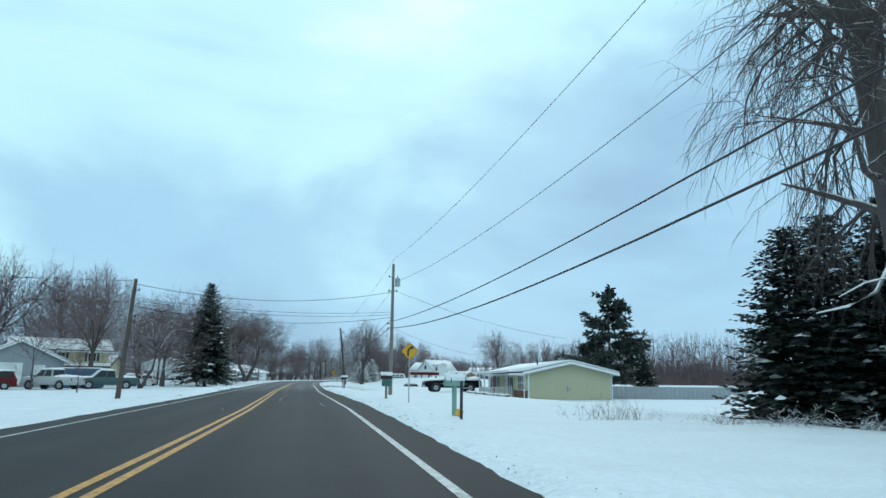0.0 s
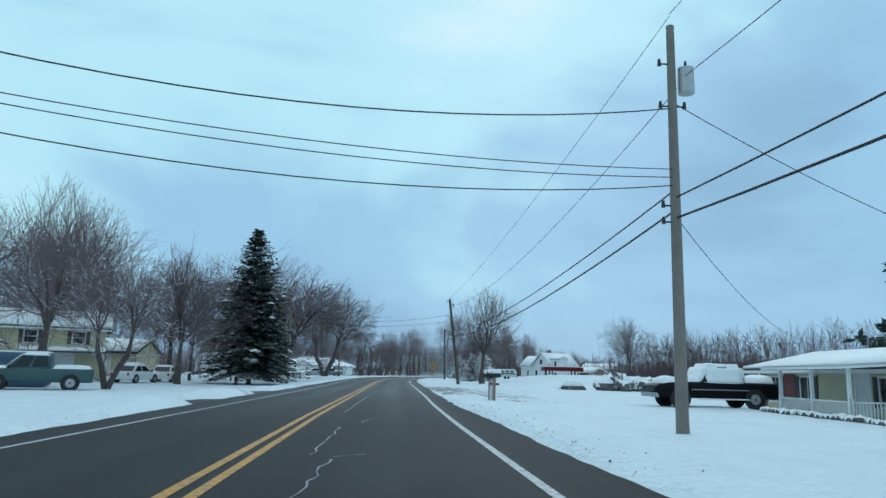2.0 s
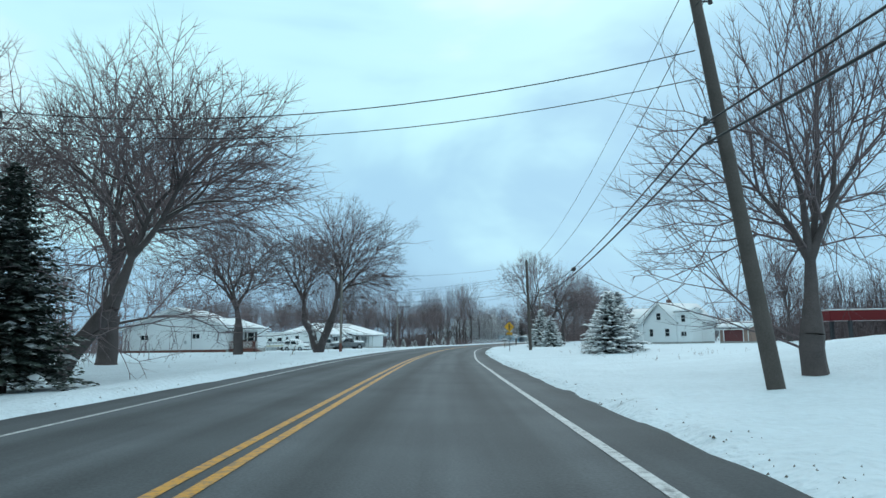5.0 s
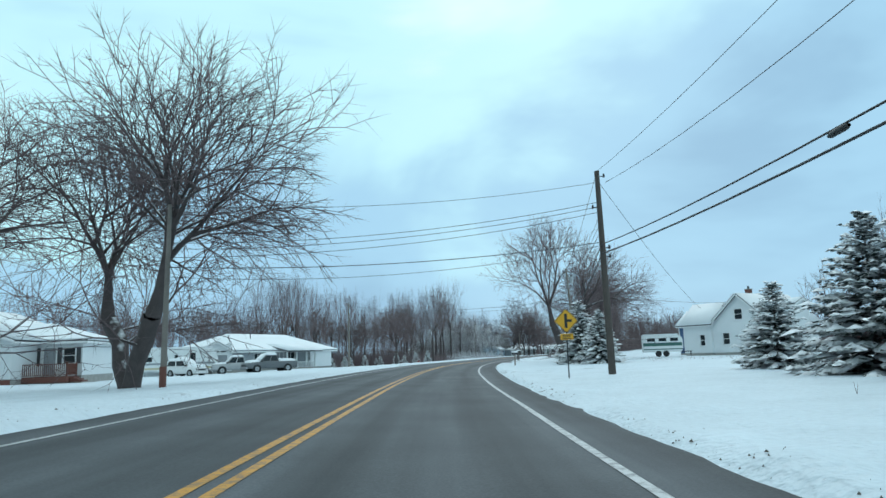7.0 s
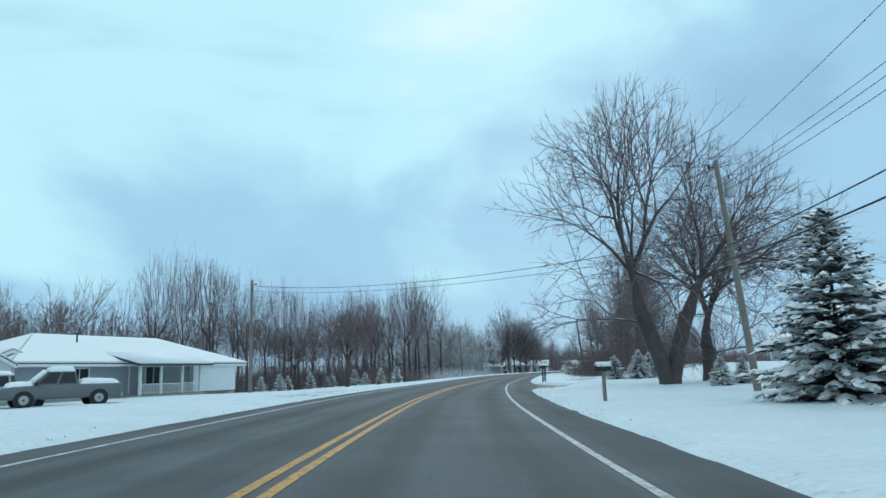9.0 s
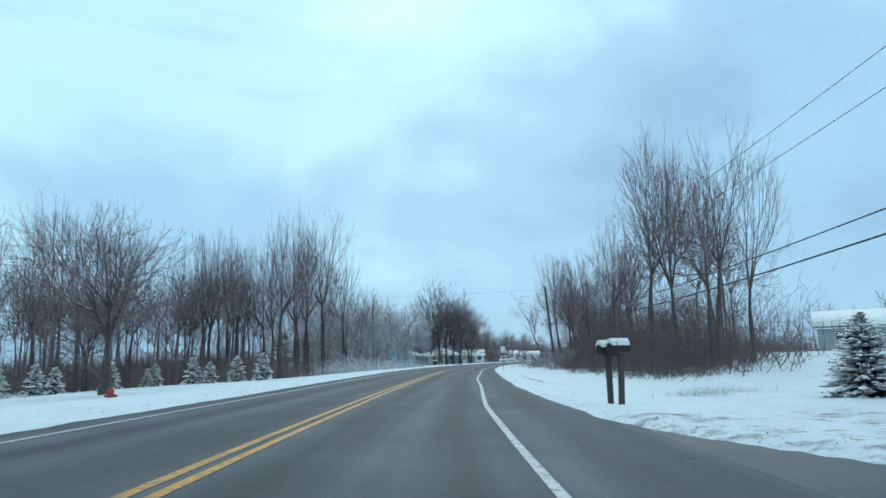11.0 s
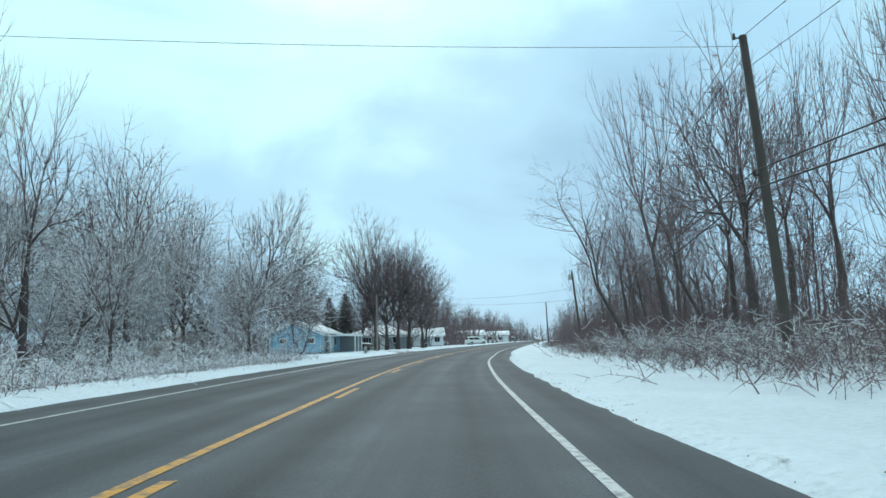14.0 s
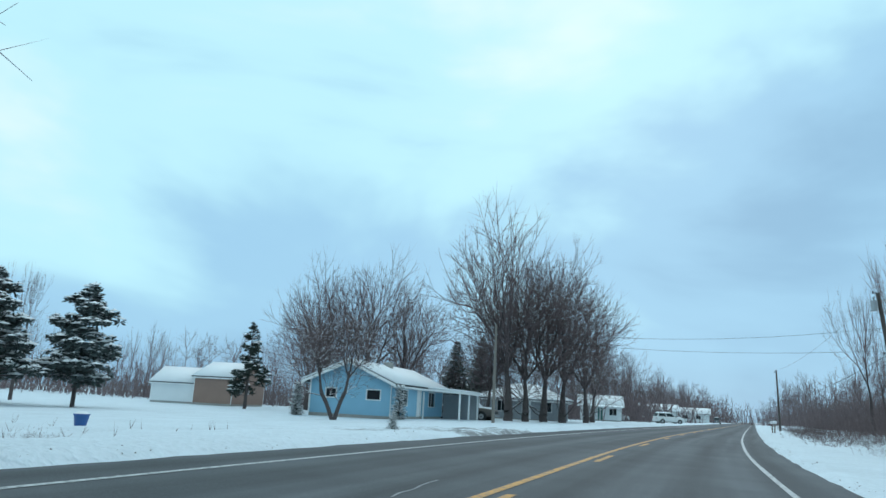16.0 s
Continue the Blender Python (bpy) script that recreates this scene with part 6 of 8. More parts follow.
# ---- buildings, left side ----
house("garage", frame_at(-34.4, 89.2, -65), 8, 8.3, 2.6, 2.0, GREY_SIDING, "pale grey garage with a broad snowy gable", right=[("garage", 1.5, 4.4, 2.2, WHITE_PAINT), ("door", 5.6, 6.5, 2.0, WHITE_PAINT)], lap=("right",), over=0.4, category="garage")
cream = house("house", frame_at(-33.8, 98.2, 22), 11, 8, 4.3, 1.4, CREAM_SIDING, "two-storey cream house behind bare trees", front=[("window", 1.5, 2.4, 2.9, 3.9, 1, 2, SHINGLE), ("window", 5.0, 5.9, 2.9, 3.9, 1, 2, SHINGLE), ("window", 8.6, 9.5, 2.9, 3.9, 1, 2, SHINGLE), ("garage", 6.0, 8.8, 2.1, WHITE_PAINT), ("window", 2.0, 3.2, 0.9, 1.9, 2, 1)], over=0.5)
part("porch_roof", slab((4.6, -1.6, 2.35), (11.2, -1.6, 2.35), (11.2, 0.1, 2.75), (4.6, 0.1, 2.75), 0.1), SHINGLE, cream)
part("roof_snow", snow_on(slab((4.6, -1.6, 2.35), (11.2, -1.6, 2.35), (11.2, 0.1, 2.75), (4.6, 0.1, 2.75), 0.12, 0.105)), ROOFSNOW, cream)
longb = house("workshop", frame_at(-42.0, 125.5, 2), 12.4, 9, 2.7, 1.5, CREAM_SIDING, "long cream workshop with dark trim and a snowy metal roof", front=[("garage", 3.6, 6.4, 2.1, WHITE_PAINT), ("door", 8.6, 9.5, 2.05, WHITE_PAINT)], over=0.3, trim=SHINGLE, category="workshop")
for k in range(7):
    part("lettering", box((3.8 + k * 0.34, -0.05, 2.35), (4.02 + k * 0.34, -0.03, 2.5)), SIGN_BLACK, longb)


def white_house():
    ob = house("house", frame_at(-26.6, 184, 92), 12, 12.8, 2.7, 2.5, WHITE_SIDING, "white house with a wide snowy gable", left=[("window", 2.2, 3.1, 1.3, 1.9, 2, 1), ("window", 8.6, 9.5, 1.4, 2.0, 2, 1)], front=[("window", 6, 7.2, 0.9, 2.0, 2, 1, SHINGLE)], over=0.4, base=0.35)
    part("skirting_board", box((-0.04, -0.05, 0.0), (0.0, 12.85, 0.34)), DECK_RED, ob, "red-brown board along the foundation")
    part("mast", tube((-0.3, 4.2, 0), (-0.3, 4.2, 6.6), 0.03, 0.02, 8), DARK_METAL, ob)
    part("meter", box((-0.16, 4.9, 1.1), (0, 5.15, 1.5), 0.01), STEEL, ob)
    win = house("house_wing", frame_at(-31.8, 187.0, 6), 8.2, 7, 2.6, 1.2, WHITE_SIDING, "white front wing with black shutters and a small deck", front=[("window", 1.0, 1.9, 0.9, 1.9, 1, 2, SHINGLE), ("window", 3.4, 4.9, 0.8, 2.0, 3, 2, SHINGLE), ("door", 5.5, 6.4, 2.05, GREY_SIDING), ("window", 6.9, 7.7, 0.9, 2.0, 1, 2, SHINGLE)], over=0.45, base=0.45, roof="hip")
    part("deck", box((4.6, -2.0, 0.0), (7.9, -0.1, 0.42)), DECK_RED, win, "red-brown timber deck")
    railing(win, (4.6, -1.95), (7.9, -1.95), 0.9, 0.42, DECK_RED)
    railing(win, (7.9, -1.95), (7.9, -0.2), 0.9, 0.42, DECK_RED)
    for k in range(3):
        part("step", box((7.95 + 0.28 * k, -1.5, 0.0), (8.23 + 0.28 * k, -0.4, 0.36 - 0.12 * k)), DECK_RED, win)


white_house()


def hip_house():
    L = 21.2
    front = [("window", 4.2, 5.6, 0.9, 1.9, 2, 1), ("door", 9.2, 10.1, 2.05, GREY_SIDING), ("window", 10.8, 12.4, 0.7, 2.0, 2, 1), ("window", 16.2, 17.0, 0.7, 1.9, 1, 2, SHINGLE), ("window", 18.6, 19.4, 0.7, 1.9, 1, 2, SHINGLE)]
    ob = house("house", frame_at(-21.6, 220.2, 63.8), L, 9.5, 2.45, 1.9, GREY_SIDING, "grey ranch house with a broad snow-covered hip roof", roof="hip", front=front, over=0.7, base=0.3)
    part("wing_wall", box((15.4, -0.5, 0.25), (20.6, -0.02, 2.5)), WHITE_SIDING, ob, "white front bay")
    for x in (8.6, 10.6, 12.8, 14.8):
        part("porch_post", box((x - 0.08, -1.8, 0.2), (x + 0.08, -1.64, 2.45)), WHITE_PAINT, ob)
    part("porch_floor", box((8.2, -1.95, -0.3), (15.2, -0.02, 0.22)), CONCRETE, ob)
    railing(ob, (8.6, -1.72), (14.8, -1.72), 0.8, 0.22, gap=0.16)
    part("porch_roof", slab((7.8, -2.4, 2.32), (15.6, -2.4, 2.32), (15.6, 2.4, 3.5), (7.8, 2.4, 3.5), 0.12), SHINGLE, ob)
    part("roof_snow", snow_on(slab((7.8, -2.4, 2.32), (15.6, -2.4, 2.32), (15.6, 2.4, 3.5), (7.8, 2.4, 3.5), 0.14, 0.125)), ROOFSNOW, ob)
    part("chimney_pipe", tube((7.0, 3.0, 3.4), (7.0, 3.0, 4.9), 0.06, 0.06, 10), DARK_METAL, ob)
    part("roof_vent", box((9.5, 4.5, 4.3), (10.3, 5.1, 4.75), 0.03), DARK_METAL, ob)
    g = house("garage", frame_at(-26.4, 219.6, -22), 3.4, 5.5, 2.2, 1.0, GREY_SIDING, "small grey gabled garage beside the trailer", over=0.25, category="garage")
    gw = house("shed", frame_at(-26.2, 221.6, -66), 4, 3.6, 2.3, 1.1, WHITE_SIDING, "narrow white gabled shed with a sign board", right=[("garage", 0.5, 3.1, 1.9, GREY_SIDING)], over=0.25, category="shed")
    for k in range(3):
        part("lettering", box((0.7 + k * 0.8, -0.05, 2.22), (1.3 + k * 0.8, -0.03, 2.36)), SIGN_BLACK, gw, loc=Matrix.Translation((4, 0, 0.25)) @ Matrix.Rotation(math.pi / 2, 4, "Z"))


hip_house()


def travel_trailer():
    ob = thing("travel_trailer", frame_at(-29.2, 212.6, 24), "white travel trailer with grey stripes and snow on its roof", "trailer")
    out = [(0, 0.55), (7.2, 0.55), (8.0, 1.0), (8.05, 1.9), (7.5, 3.0), (0.1, 3.05)]
    bm = prism(out, 2.4)
    bmesh.ops.bevel(bm, geom=bm.edges[:], offset=0.06, segments=2, affect="EDGES")
    part("body", bm, WHITE_PAINT, ob)
    part("stripe", box((0.1, -0.012, 1.25), (7.6, 0.0, 1.45)), GREY_SIDING, ob)
    part("stripe", box((0.1, -0.012, 0.75), (7.5, 0.0, 0.95)), CREAM_SIDING, ob)
    for x0, x1, z0, z1 in ((0.5, 1.1, 1.6, 2.1), (2.0, 2.7, 1.6, 2.2), (5.0, 5.6, 1.55, 2.5)):
        part("window", box((x0, -0.02, z0), (x1, 0.0, z1), 0.01), GLASS, ob)
    d = part("door", box((3.2, -0.02, 0.75), (3.95, 0.0, 2.6), 0.01), WHITE_SIDING, ob)
    part("window", box((3.4, -0.03, 1.7), (3.75, -0.02, 2.3)), GLASS, d)
    for x in (2.9, 3.8):
        part("wheel", tube((x, -0.03, 0.35), (x, 0.25, 0.35), 0.34, 0.34, 18), BLACK, ob)
    part("snow", snow_on(box((0.15, 0.05, 3.0), (7.5, 2.35, 3.16))), ROOFSNOW, ob, "snow on the trailer's roof")
    for x in (0.4, 6.9):
        part("jack", box((x, 0.3, 0.0), (x + 0.08, 0.38, 0.6)), STEEL, ob)


travel_trailer()


def blue_house():
    ob = house("house", frame_at(26.1, 366.6, 75), 13, 6.3, 2.35, 1.35, BLUE_SIDING, "bright blue house with a snow-covered gable roof", left=[("window", 1.3, 2.1, 1.15, 1.75, 1, 1), ("window", 4.5, 5.5, 1.1, 1.75, 1, 1)], front=[("window", 2.0, 3.6, 0.8, 1.9, 2, 1), ("door", 6.0, 6.9, 2.05, WHITE_PAINT), ("window", 9.0, 10.6, 0.8, 1.9, 2, 1)], over=0.5, base=0.2)
    part("chimney_stub", box((6.0, 2.4, 3.4), (6.6, 3.0, 4.3), 0.02), CONCRETE, ob)
    w = thing("carport", frame_at(28.0, 373.6, -15), "open carport with a snowy low roof on posts", "carport")
    part("roof", slab((-0.2, -0.3, 2.25), (3.3, -0.3, 2.1), (3.3, 6.3, 2.1), (-0.2, 6.3, 2.25), 0.16), WHITE_PAINT, w)
    part("roof_snow", snow_on(slab((-0.2, -0.3, 2.42), (3.3, -0.3, 2.27), (3.3, 6.3, 2.27), (-0.2, 6.3, 2.42), 0.14)), ROOFSNOW, w)
    for x, y in ((0.1, 0.0), (3.1, 0.0), (3.1, 3.0), (3.1, 6.0)):
        part("post", box((x - 0.06, y - 0.06, -0.2), (x + 0.06, y + 0.06, 2.12)), WHITE_PAINT, w)
    part("back_wall", box((0.0, 6.05, -0.2), (3.2, 6.15, 2.1)), GREY_SIDING, w)
    h2 = house("house", frame_at(33.4, 402.5, -8), 10.5, 8, 2.4, 1.6, GREY_SIDING, "grey ranch house with a snow-covered hip roof", roof="hip", front=[("window", 2.2, 3.6, 0.8, 2.0, 3, 1), ("door", 5.2, 6.1, 2.05, WHITE_PAINT), ("window", 7.4, 8.6, 0.9, 2.0, 2, 1)], over=0.6)
    h3 = house("house", frame_at(52.0, 441.0, -10), 7, 7, 2.5, 1.5, WHITE_SIDING, "small white house with a porch beyond the trees", front=[("door", 3.0, 3.9, 2.05, GREEN_PAINT), ("window", 5.0, 6.2, 0.8, 1.9, 2, 1)], over=0.5)
    for x in (0.3, 3.4, 6.7):
        part("porch_post", box((x - 0.06, -1.5, 0.0), (x + 0.06, -1.38, 2.4)), WHITE_PAINT, h3)
    part("porch_roof", slab((-0.3, -1.8, 2.35), (7.3, -1.8, 2.35), (7.3, -0.3, 2.65), (-0.3, -0.3, 2.65), 0.16), ROOFSNOW, h3)
    house("barn", frame_at(0.0, 398.5, -8), 4.8, 9, 3.0, 1.7, TAN_SIDING, "plain tan barn with a snowy roof", over=0.25, category="barn", left=[], right=[("window", 2.0, 2.5, 1.3, 1.8, 1, 1), ("window", 4.0, 4.5, 1.3, 1.8, 1, 1)])
    house("barn", frame_at(-5.4, 399.5, -6), 5.4, 6, 2.2, 1.7, WHITE_SIDING, "low white barn with a broad snowy roof", over=0.25, category="barn")
    for x, y, t in ((78, 505, -12), (100, 545, -18)):
        house("house", frame_at(x, y, t), 10, 8, 2.6, 1.6, WHITE_SIDING, "far white house with a snow-covered roof", front=[("window", 2, 3.4, 0.9, 2.0, 2, 1), ("window", 6, 7.4, 0.9, 2.0, 2, 1)], over=0.5)


blue_house()

# ---- vehicles ----
P_BLACK, P_RED, P_SILVER, P_TEAL, P_WHITE, P_GREY, P_BRONZE = (car_paint(n, c) for n, c in (("black_car_paint", (0.009, 0.007, 0.009)), ("red_car_paint", (0.13, 0.018, 0.02)), ("silver_car_paint", (0.42, 0.43, 0.44)), ("teal_car_paint", (0.07, 0.115, 0.12)), ("white_car_paint", (0.68, 0.69, 0.69)), ("grey_car_paint", (0.16, 0.17, 0.18)), ("bronze_car_paint", (0.12, 0.105, 0.095))))
vehicle("pickup_truck", 16.7, 72.6, 181, "black pickup truck buried under fresh snow in a driveway", P_BLACK, "pickup", 5.7, 1.95, 0.16, category="pickup truck", buried=True)
vehicle("suv", -25.5, 72.5, 200, "dark red suv with snow on it", P_RED, "suv", 4.6, 1.85, 0.05, category="suv")
vehicle("pickup_truck", -20.8, 74.6, 155, "silver pickup truck in front of the garage", P_SILVER, "pickup", 5.6, 1.95, 0.05, category="pickup truck")
vehicle("pickup_truck", -17.4, 79.4, 205, "dark teal pickup truck with snow on its bed", P_TEAL, "pickup", 5.6, 1.95, 0.06, category="pickup truck")
vehicle("car", -19.6, 99.6, 78, "white car with a snow-covered roof", P_WHITE, "car", 4.4, 1.8, 0.11)
vehicle("car", -19.0, 105.0, 96, "silver-white sedan parked before the workshop", P_WHITE, "car", 4.6, 1.8, 0.05)
vehicle("car", -23.2, 209.2, -25, "white car buried under a rounded snow cover", P_WHITE, "suv", 4.2, 1.8, 0.14)
vehicle("pickup_truck", -19.3, 214.6, 200, "silver pickup truck with snow on its roof", P_SILVER, "pickup", 5.6, 1.95, 0.08, category="pickup truck")
vehicle("pickup_truck", -15.6, 213.6, 215, "dark grey pickup truck beside the driveway", P_GREY, "pickup", 5.8, 1.98, 0.12, category="pickup truck")
vehicle("pickup_truck", 31.6, 381.0, -18, "bronze grey pickup truck parked by the carport", P_BRONZE, "pickup", 5.6, 1.95, 0.05, category="pickup truck")
vehicle("suv", 64.5, 431.5, 8, "white suv parked across the far driveway", P_WHITE, "suv", 4.7, 1.85, 0.05, category="suv")
vehicle("car", 63.5, 463, 20, "pale car far down the road", P_SILVER, "suv", 4.5, 1.8, 0.05)
vehicle("car", 101, 512, 68, "dark car far down the road", P_GREY, "suv", 4.5, 1.8, 0.05)
buried = vehicle("car", 15.6, 95.3, 100, "old car drifted over with snow", P_GREY, "car", 4.2, 1.75, 0.25)
buried.location.z -= 1.05

# ---- poles and cables ----
_, TA = pole((8.8, 56.1), (8.8, 56.0, 9.75), 0.135, POLE_WOOD, fittings=(("pin", 9.4, 0), ("insulator", 9.0, 180), ("transformer", 8.6, 0), ("insulator", 7.9, 0), ("insulator", 7.9, 180), ("insulator", 5.4, 180), ("insulator", 5.0, 180)))
_, TB = pole((7.75, 109.3), (6.75, 109.6, 8.45), 0.15, POLE_DARK, "dark leaning utility pole beside the road", (("insulator", 8.2, 180), ("insulator", 7.9, 0), ("insulator", 5.3, 180), ("insulator", 4.9, 180)))
_, TD = pole((9.6, 165.8), (9.4, 165.4, 8.95), 0.15, POLE_DARK, "dark wooden utility pole beside a yellow sign", (("insulator", 8.8, 0), ("insulator", 7.4, 180), ("insulator", 5.6, 0), ("insulator", 5.2, 0)))
_, TE = pole((15.3, 198.6), (14.8, 199.0, 8.6), 0.12, POLE_WOOD, "weathered utility pole by the snowy spruces", (("transformer", 7.6, 0), ("insulator", 8.4, 180), ("insulator", 5.2, 0)))
_, TF = pole((35.0, 296.5), (34.0, 296.1, 9.6), 0.15, POLE_DARK, "dark utility pole among roadside brush", (("insulator", 9.4, 180), ("insulator", 5.4, 180)))
_, TG = pole((57.6, 360.0), (56.9, 360.4, 9.4), 0.15, POLE_DARK, "dark utility pole among roadside brush", (("insulator", 9.2, 180), ("transformer", 8.4, 180), ("insulator", 5.4, 180)))
_, TH = pole((80.5, 428.0), (80.3, 428.0, 9.2), 0.15, POLE_DARK, "dark utility pole among roadside brush", (("insulator", 9.0, 180),))
_, TL = pole((-8.8, 50.2), (-8.55, 51.0, 7.23), 0.15, POLE_DARK, "dark leaning utility pole on the snowy verge", (("insulator", 7.0, 0), ("insulator", 5.3, 0), ("insulator", 4.9, 0)))
_, TM = pole((-9.4, 112.0), (-9.3, 112.0, 7.1), 0.14, POLE_WOOD, "weathered utility pole by the big spruce", (("insulator", 6.9, 0),))
_, TR = pole((-9.0, 164.0), (-8.9, 164.0, 7.6), 0.115, POLE_WOOD, "weathered utility pole with a reddish foot", (("insulator", 7.4, 0), ("guard", 0.9, 0)))
_, TN = pole((-8.2, 226.5), (-8.2, 226.5, 8.2), 0.13, POLE_WOOD, "thin utility pole before the woods", (("insulator", 8.0, 0),))
_, TP = pole((13.4, 297.4), (13.4, 297.4, 8.6), 0.075, POLE_WOOD, "thin utility pole before the woods", (("insulator", 8.8, 0),))
_, TQ = pole((33.5, 369.5), (33.5, 369.5, 7.3), 0.11, POLE_WOOD, "thin grey utility pole on the verge", (("insulator", 7.0, 0),))
T0 = Vector((10.4, 4.0, 9.6))
pole((10.4, 4.0), (10.4, 4.0, 9.7), 0.17, POLE_WOOD, "weathered wooden utility pole beside the road")


def span(a, b, heights, r=0.011):
    """Cables between two pole tops, each by its drop below the top at either end, sag and thickness."""
    for da, db, sag, rr in heights:
        wire(a + Vector((0, 0, da)), b + Vector((0, 0, db)), sag, rr)


OUT = Vector((0.9, 0, 0))
span(T0 + OUT, TA + OUT * 0.3, ((-1.6, -1.35, 0.9, 0.011),))
span(TA + OUT * 0.4, TB, ((-1.35, -0.7, 1.3, 0.010),))
span(TB + OUT * 0.3, TD + OUT * 0.4, ((-0.5, -0.5, 1.75, 0.010),))
span(T0, TA, ((0.3, 0.35, 0.75, 0.009), (-4.25, -4.4, 0.6, 0.022), (-4.9, -4.9, 0.8, 0.028)))
span(TA, TB, ((0.3, 0.1, 0.6, 0.009), (-4.2, -3.2, 0.85, 0.022), (-4.7, -3.6, 0.9, 0.028)))
span(TB, TD, ((0.0, 0.0, 1.25, 0.009), (-3.2, -3.3, 1.0, 0.022), (-3.6, -3.7, 0.9, 0.028)))
span(TD, TE, ((0.0, 0.0, 0.4, 0.009), (-2.0, -0.8, 0.4, 0.009), (-2.35, -1.05, 0.4, 0.009), (-2.7, -1.3, 0.4, 0.009), (-3.3, -3.3, 0.5, 0.02), (-3.7, -3.8, 0.6, 0.026)))
span(TE, TF, ((0.0, 0.0, 1.0, 0.010), (-0.9, -1.0, 1.0, 0.010), (-3.3, -4.0, 1.2, 0.02), (-3.8, -4.5, 1.3, 0.026)))
span(TF, TG, ((0.0, 0.0, 0.7, 0.010), (-0.6, -0.6, 0.7, 0.010), (-4.0, -4.0, 0.9, 0.02), (-4.5, -4.5, 1.0, 0.026)))
span(TG, TH, ((0.0, 0.0, 0.8, 0.010), (-4.0, -4.0, 0.9, 0.02)))
span(TL, TA, ((-0.3, -2.15, 0.9, 0.017), (-1.2, -3.7, 0.45, 0.012), (-1.35, -3.9, 0.5, 0.012), (-1.75, -4.1, 0.75, 0.014)))
span(TM, TB, ((-0.4, -1.6, 0.7, 0.012), (-0.8, -2.2, 0.7, 0.010)))
span(TR, TD, ((0.0, -0.5, 0.5, 0.010), (-1.6, -1.4, 0.5, 0.012), (-1.85, -1.6, 0.5, 0.011), (-2.2, -1.85, 0.5, 0.011), (-2.6, -3.2, 0.4, 0.016), (-3.0, -3.35, 0.6, 0.009)))
span(TN, TE, ((-0.4, -2.8, 0.8, 0.014), (-0.8, -3.2, 0.7, 0.010)))
span(TP, TF, ((0.0, -0.3, 0.15, 0.007),))
span(TQ, TG, ((-0.2, -2.2, 0.8, 0.010), (-0.8, -3.6, 0.6, 0.010)))
span(TL, Vector((-30, 40, 6.5)), ((-0.1, 0, 0.3, 0.014), (-1.5, -1.0, 0.3, 0.012)))
wire(TA + Vector((0, 0, -2.0)), (25.0, 62.5, 4.75), 0.5, 0.012, "service cable from the pole to the yellow house")
wire(TA + Vector((0, 0, -4.9)), (26, 80, 3.6), 0.8, 0.010, "service cable from the pole to the yellow house")
wire(TD + Vector((0, 0, -0.4)), (33.0, 213.5, 5.3), 0.5, 0.012, "service cable from the pole to the farmhouse")
wire(TE + Vector((0, 0, -1.5)), (36.5, 214.0, 6.0), 0.6, 0.012, "service cable from the pole to the farmhouse")


def splice(a, b, da, db, sag, f, r):
    """A closure hung on the lower cable of a span."""
    p = (a + Vector((0, 0, da))).lerp(b + Vector((0, 0, db)), f) - Vector((0, 0, 4 * sag * f * (1 - f) + 0.06))
    d = (b - a).normalized()
    solid("cable_closure", tubes_mesh("cable_closure", [[(p - d * 0.32, 0.03), (p - d * 0.22, r), (p + d * 0.22, r), (p + d * 0.32, 0.03)]], 10), WIRE, "black splice closure hung on the overhead cable", "cable closure")


splice(TB, TD, -3.2, -3.3, 1.0, 0.36, 0.10)
splice(TB, TD, -3.2, -3.3, 1.0, 0.66, 0.06)

# ---- signs, boxes, hydrants ----
PALE_GREEN = material("pale_green_paint", (0.20, 0.34, 0.29), rough=0.6, vary=0.12, snow=0.8, snow_at=0.62)
warning_sign(7.2, 33.6, 3, 1.80, 0.80, "curve")
warning_sign(7.42, 164.4, 0, 1.86, 1.02, "side")
mailbox(6.35, 34.9, -90, "dark mailbox on a wooden post with a green newspaper box", BLACK, POST_WOOD, 1.0, panel=GREEN_PAINT)
mailbox(6.75, 21.3, -80, "pale green mailbox on a green wooden post in snow", PALE_GREEN, PALE_GREEN, 0.90)
pair = mailbox(5.8, 67.0, -80, "pair of snow-topped mailboxes on mismatched posts", BLACK, POST_WOOD, 0.98, two=True, second=WHITE_PAINT)
part("newspaper_box", box((-0.26, -0.05, 0.56), (0.22, 0.22, 0.64), 0.02), TAIL_RED, pair, "red newspaper holder between the posts")
pair.location.z -= 0.08
part("stake", box((-0.015, -0.14, -0.3), (0.015, -0.11, 0.8)), DARK_METAL, pair, "thin dark stake")
mailbox(9.5, 197.6, -80, "dark mailbox with snow on a leaning post", BLACK, POST_WOOD, 1.15)
mailbox(14.2, 230.4, -70, "pair of mailboxes capped with thick snow on dark posts", BLACK, DARK_POST, 1.25, two=True)
for k in range(3):
    brush(2, 17.0 + 0.9 * k, 232.3 + 0.5 * k, "low snow-bent bramble before the thicket", 0.42, 70 * k, 0.75)
mailbox(66.6, 398.5, -70, "pair of snow-topped mailboxes beside the far road", SIGN_WHITE, POST_WOOD, 1.15, two=True)
hydrant(-12.6, 104.4)
hydrant(0.6, 241.5).location.z -= 0.38


def stake(x, y, h, mat, label, lean=0.0, name="marker_stake"):
    b = spot(x, y)
    solid(name, tube(b - Vector((0, 0, 0.3)), b + Vector((lean, 0, h)), 0.035, 0.035, 8), mat, label, "stake", "roadside stakes")


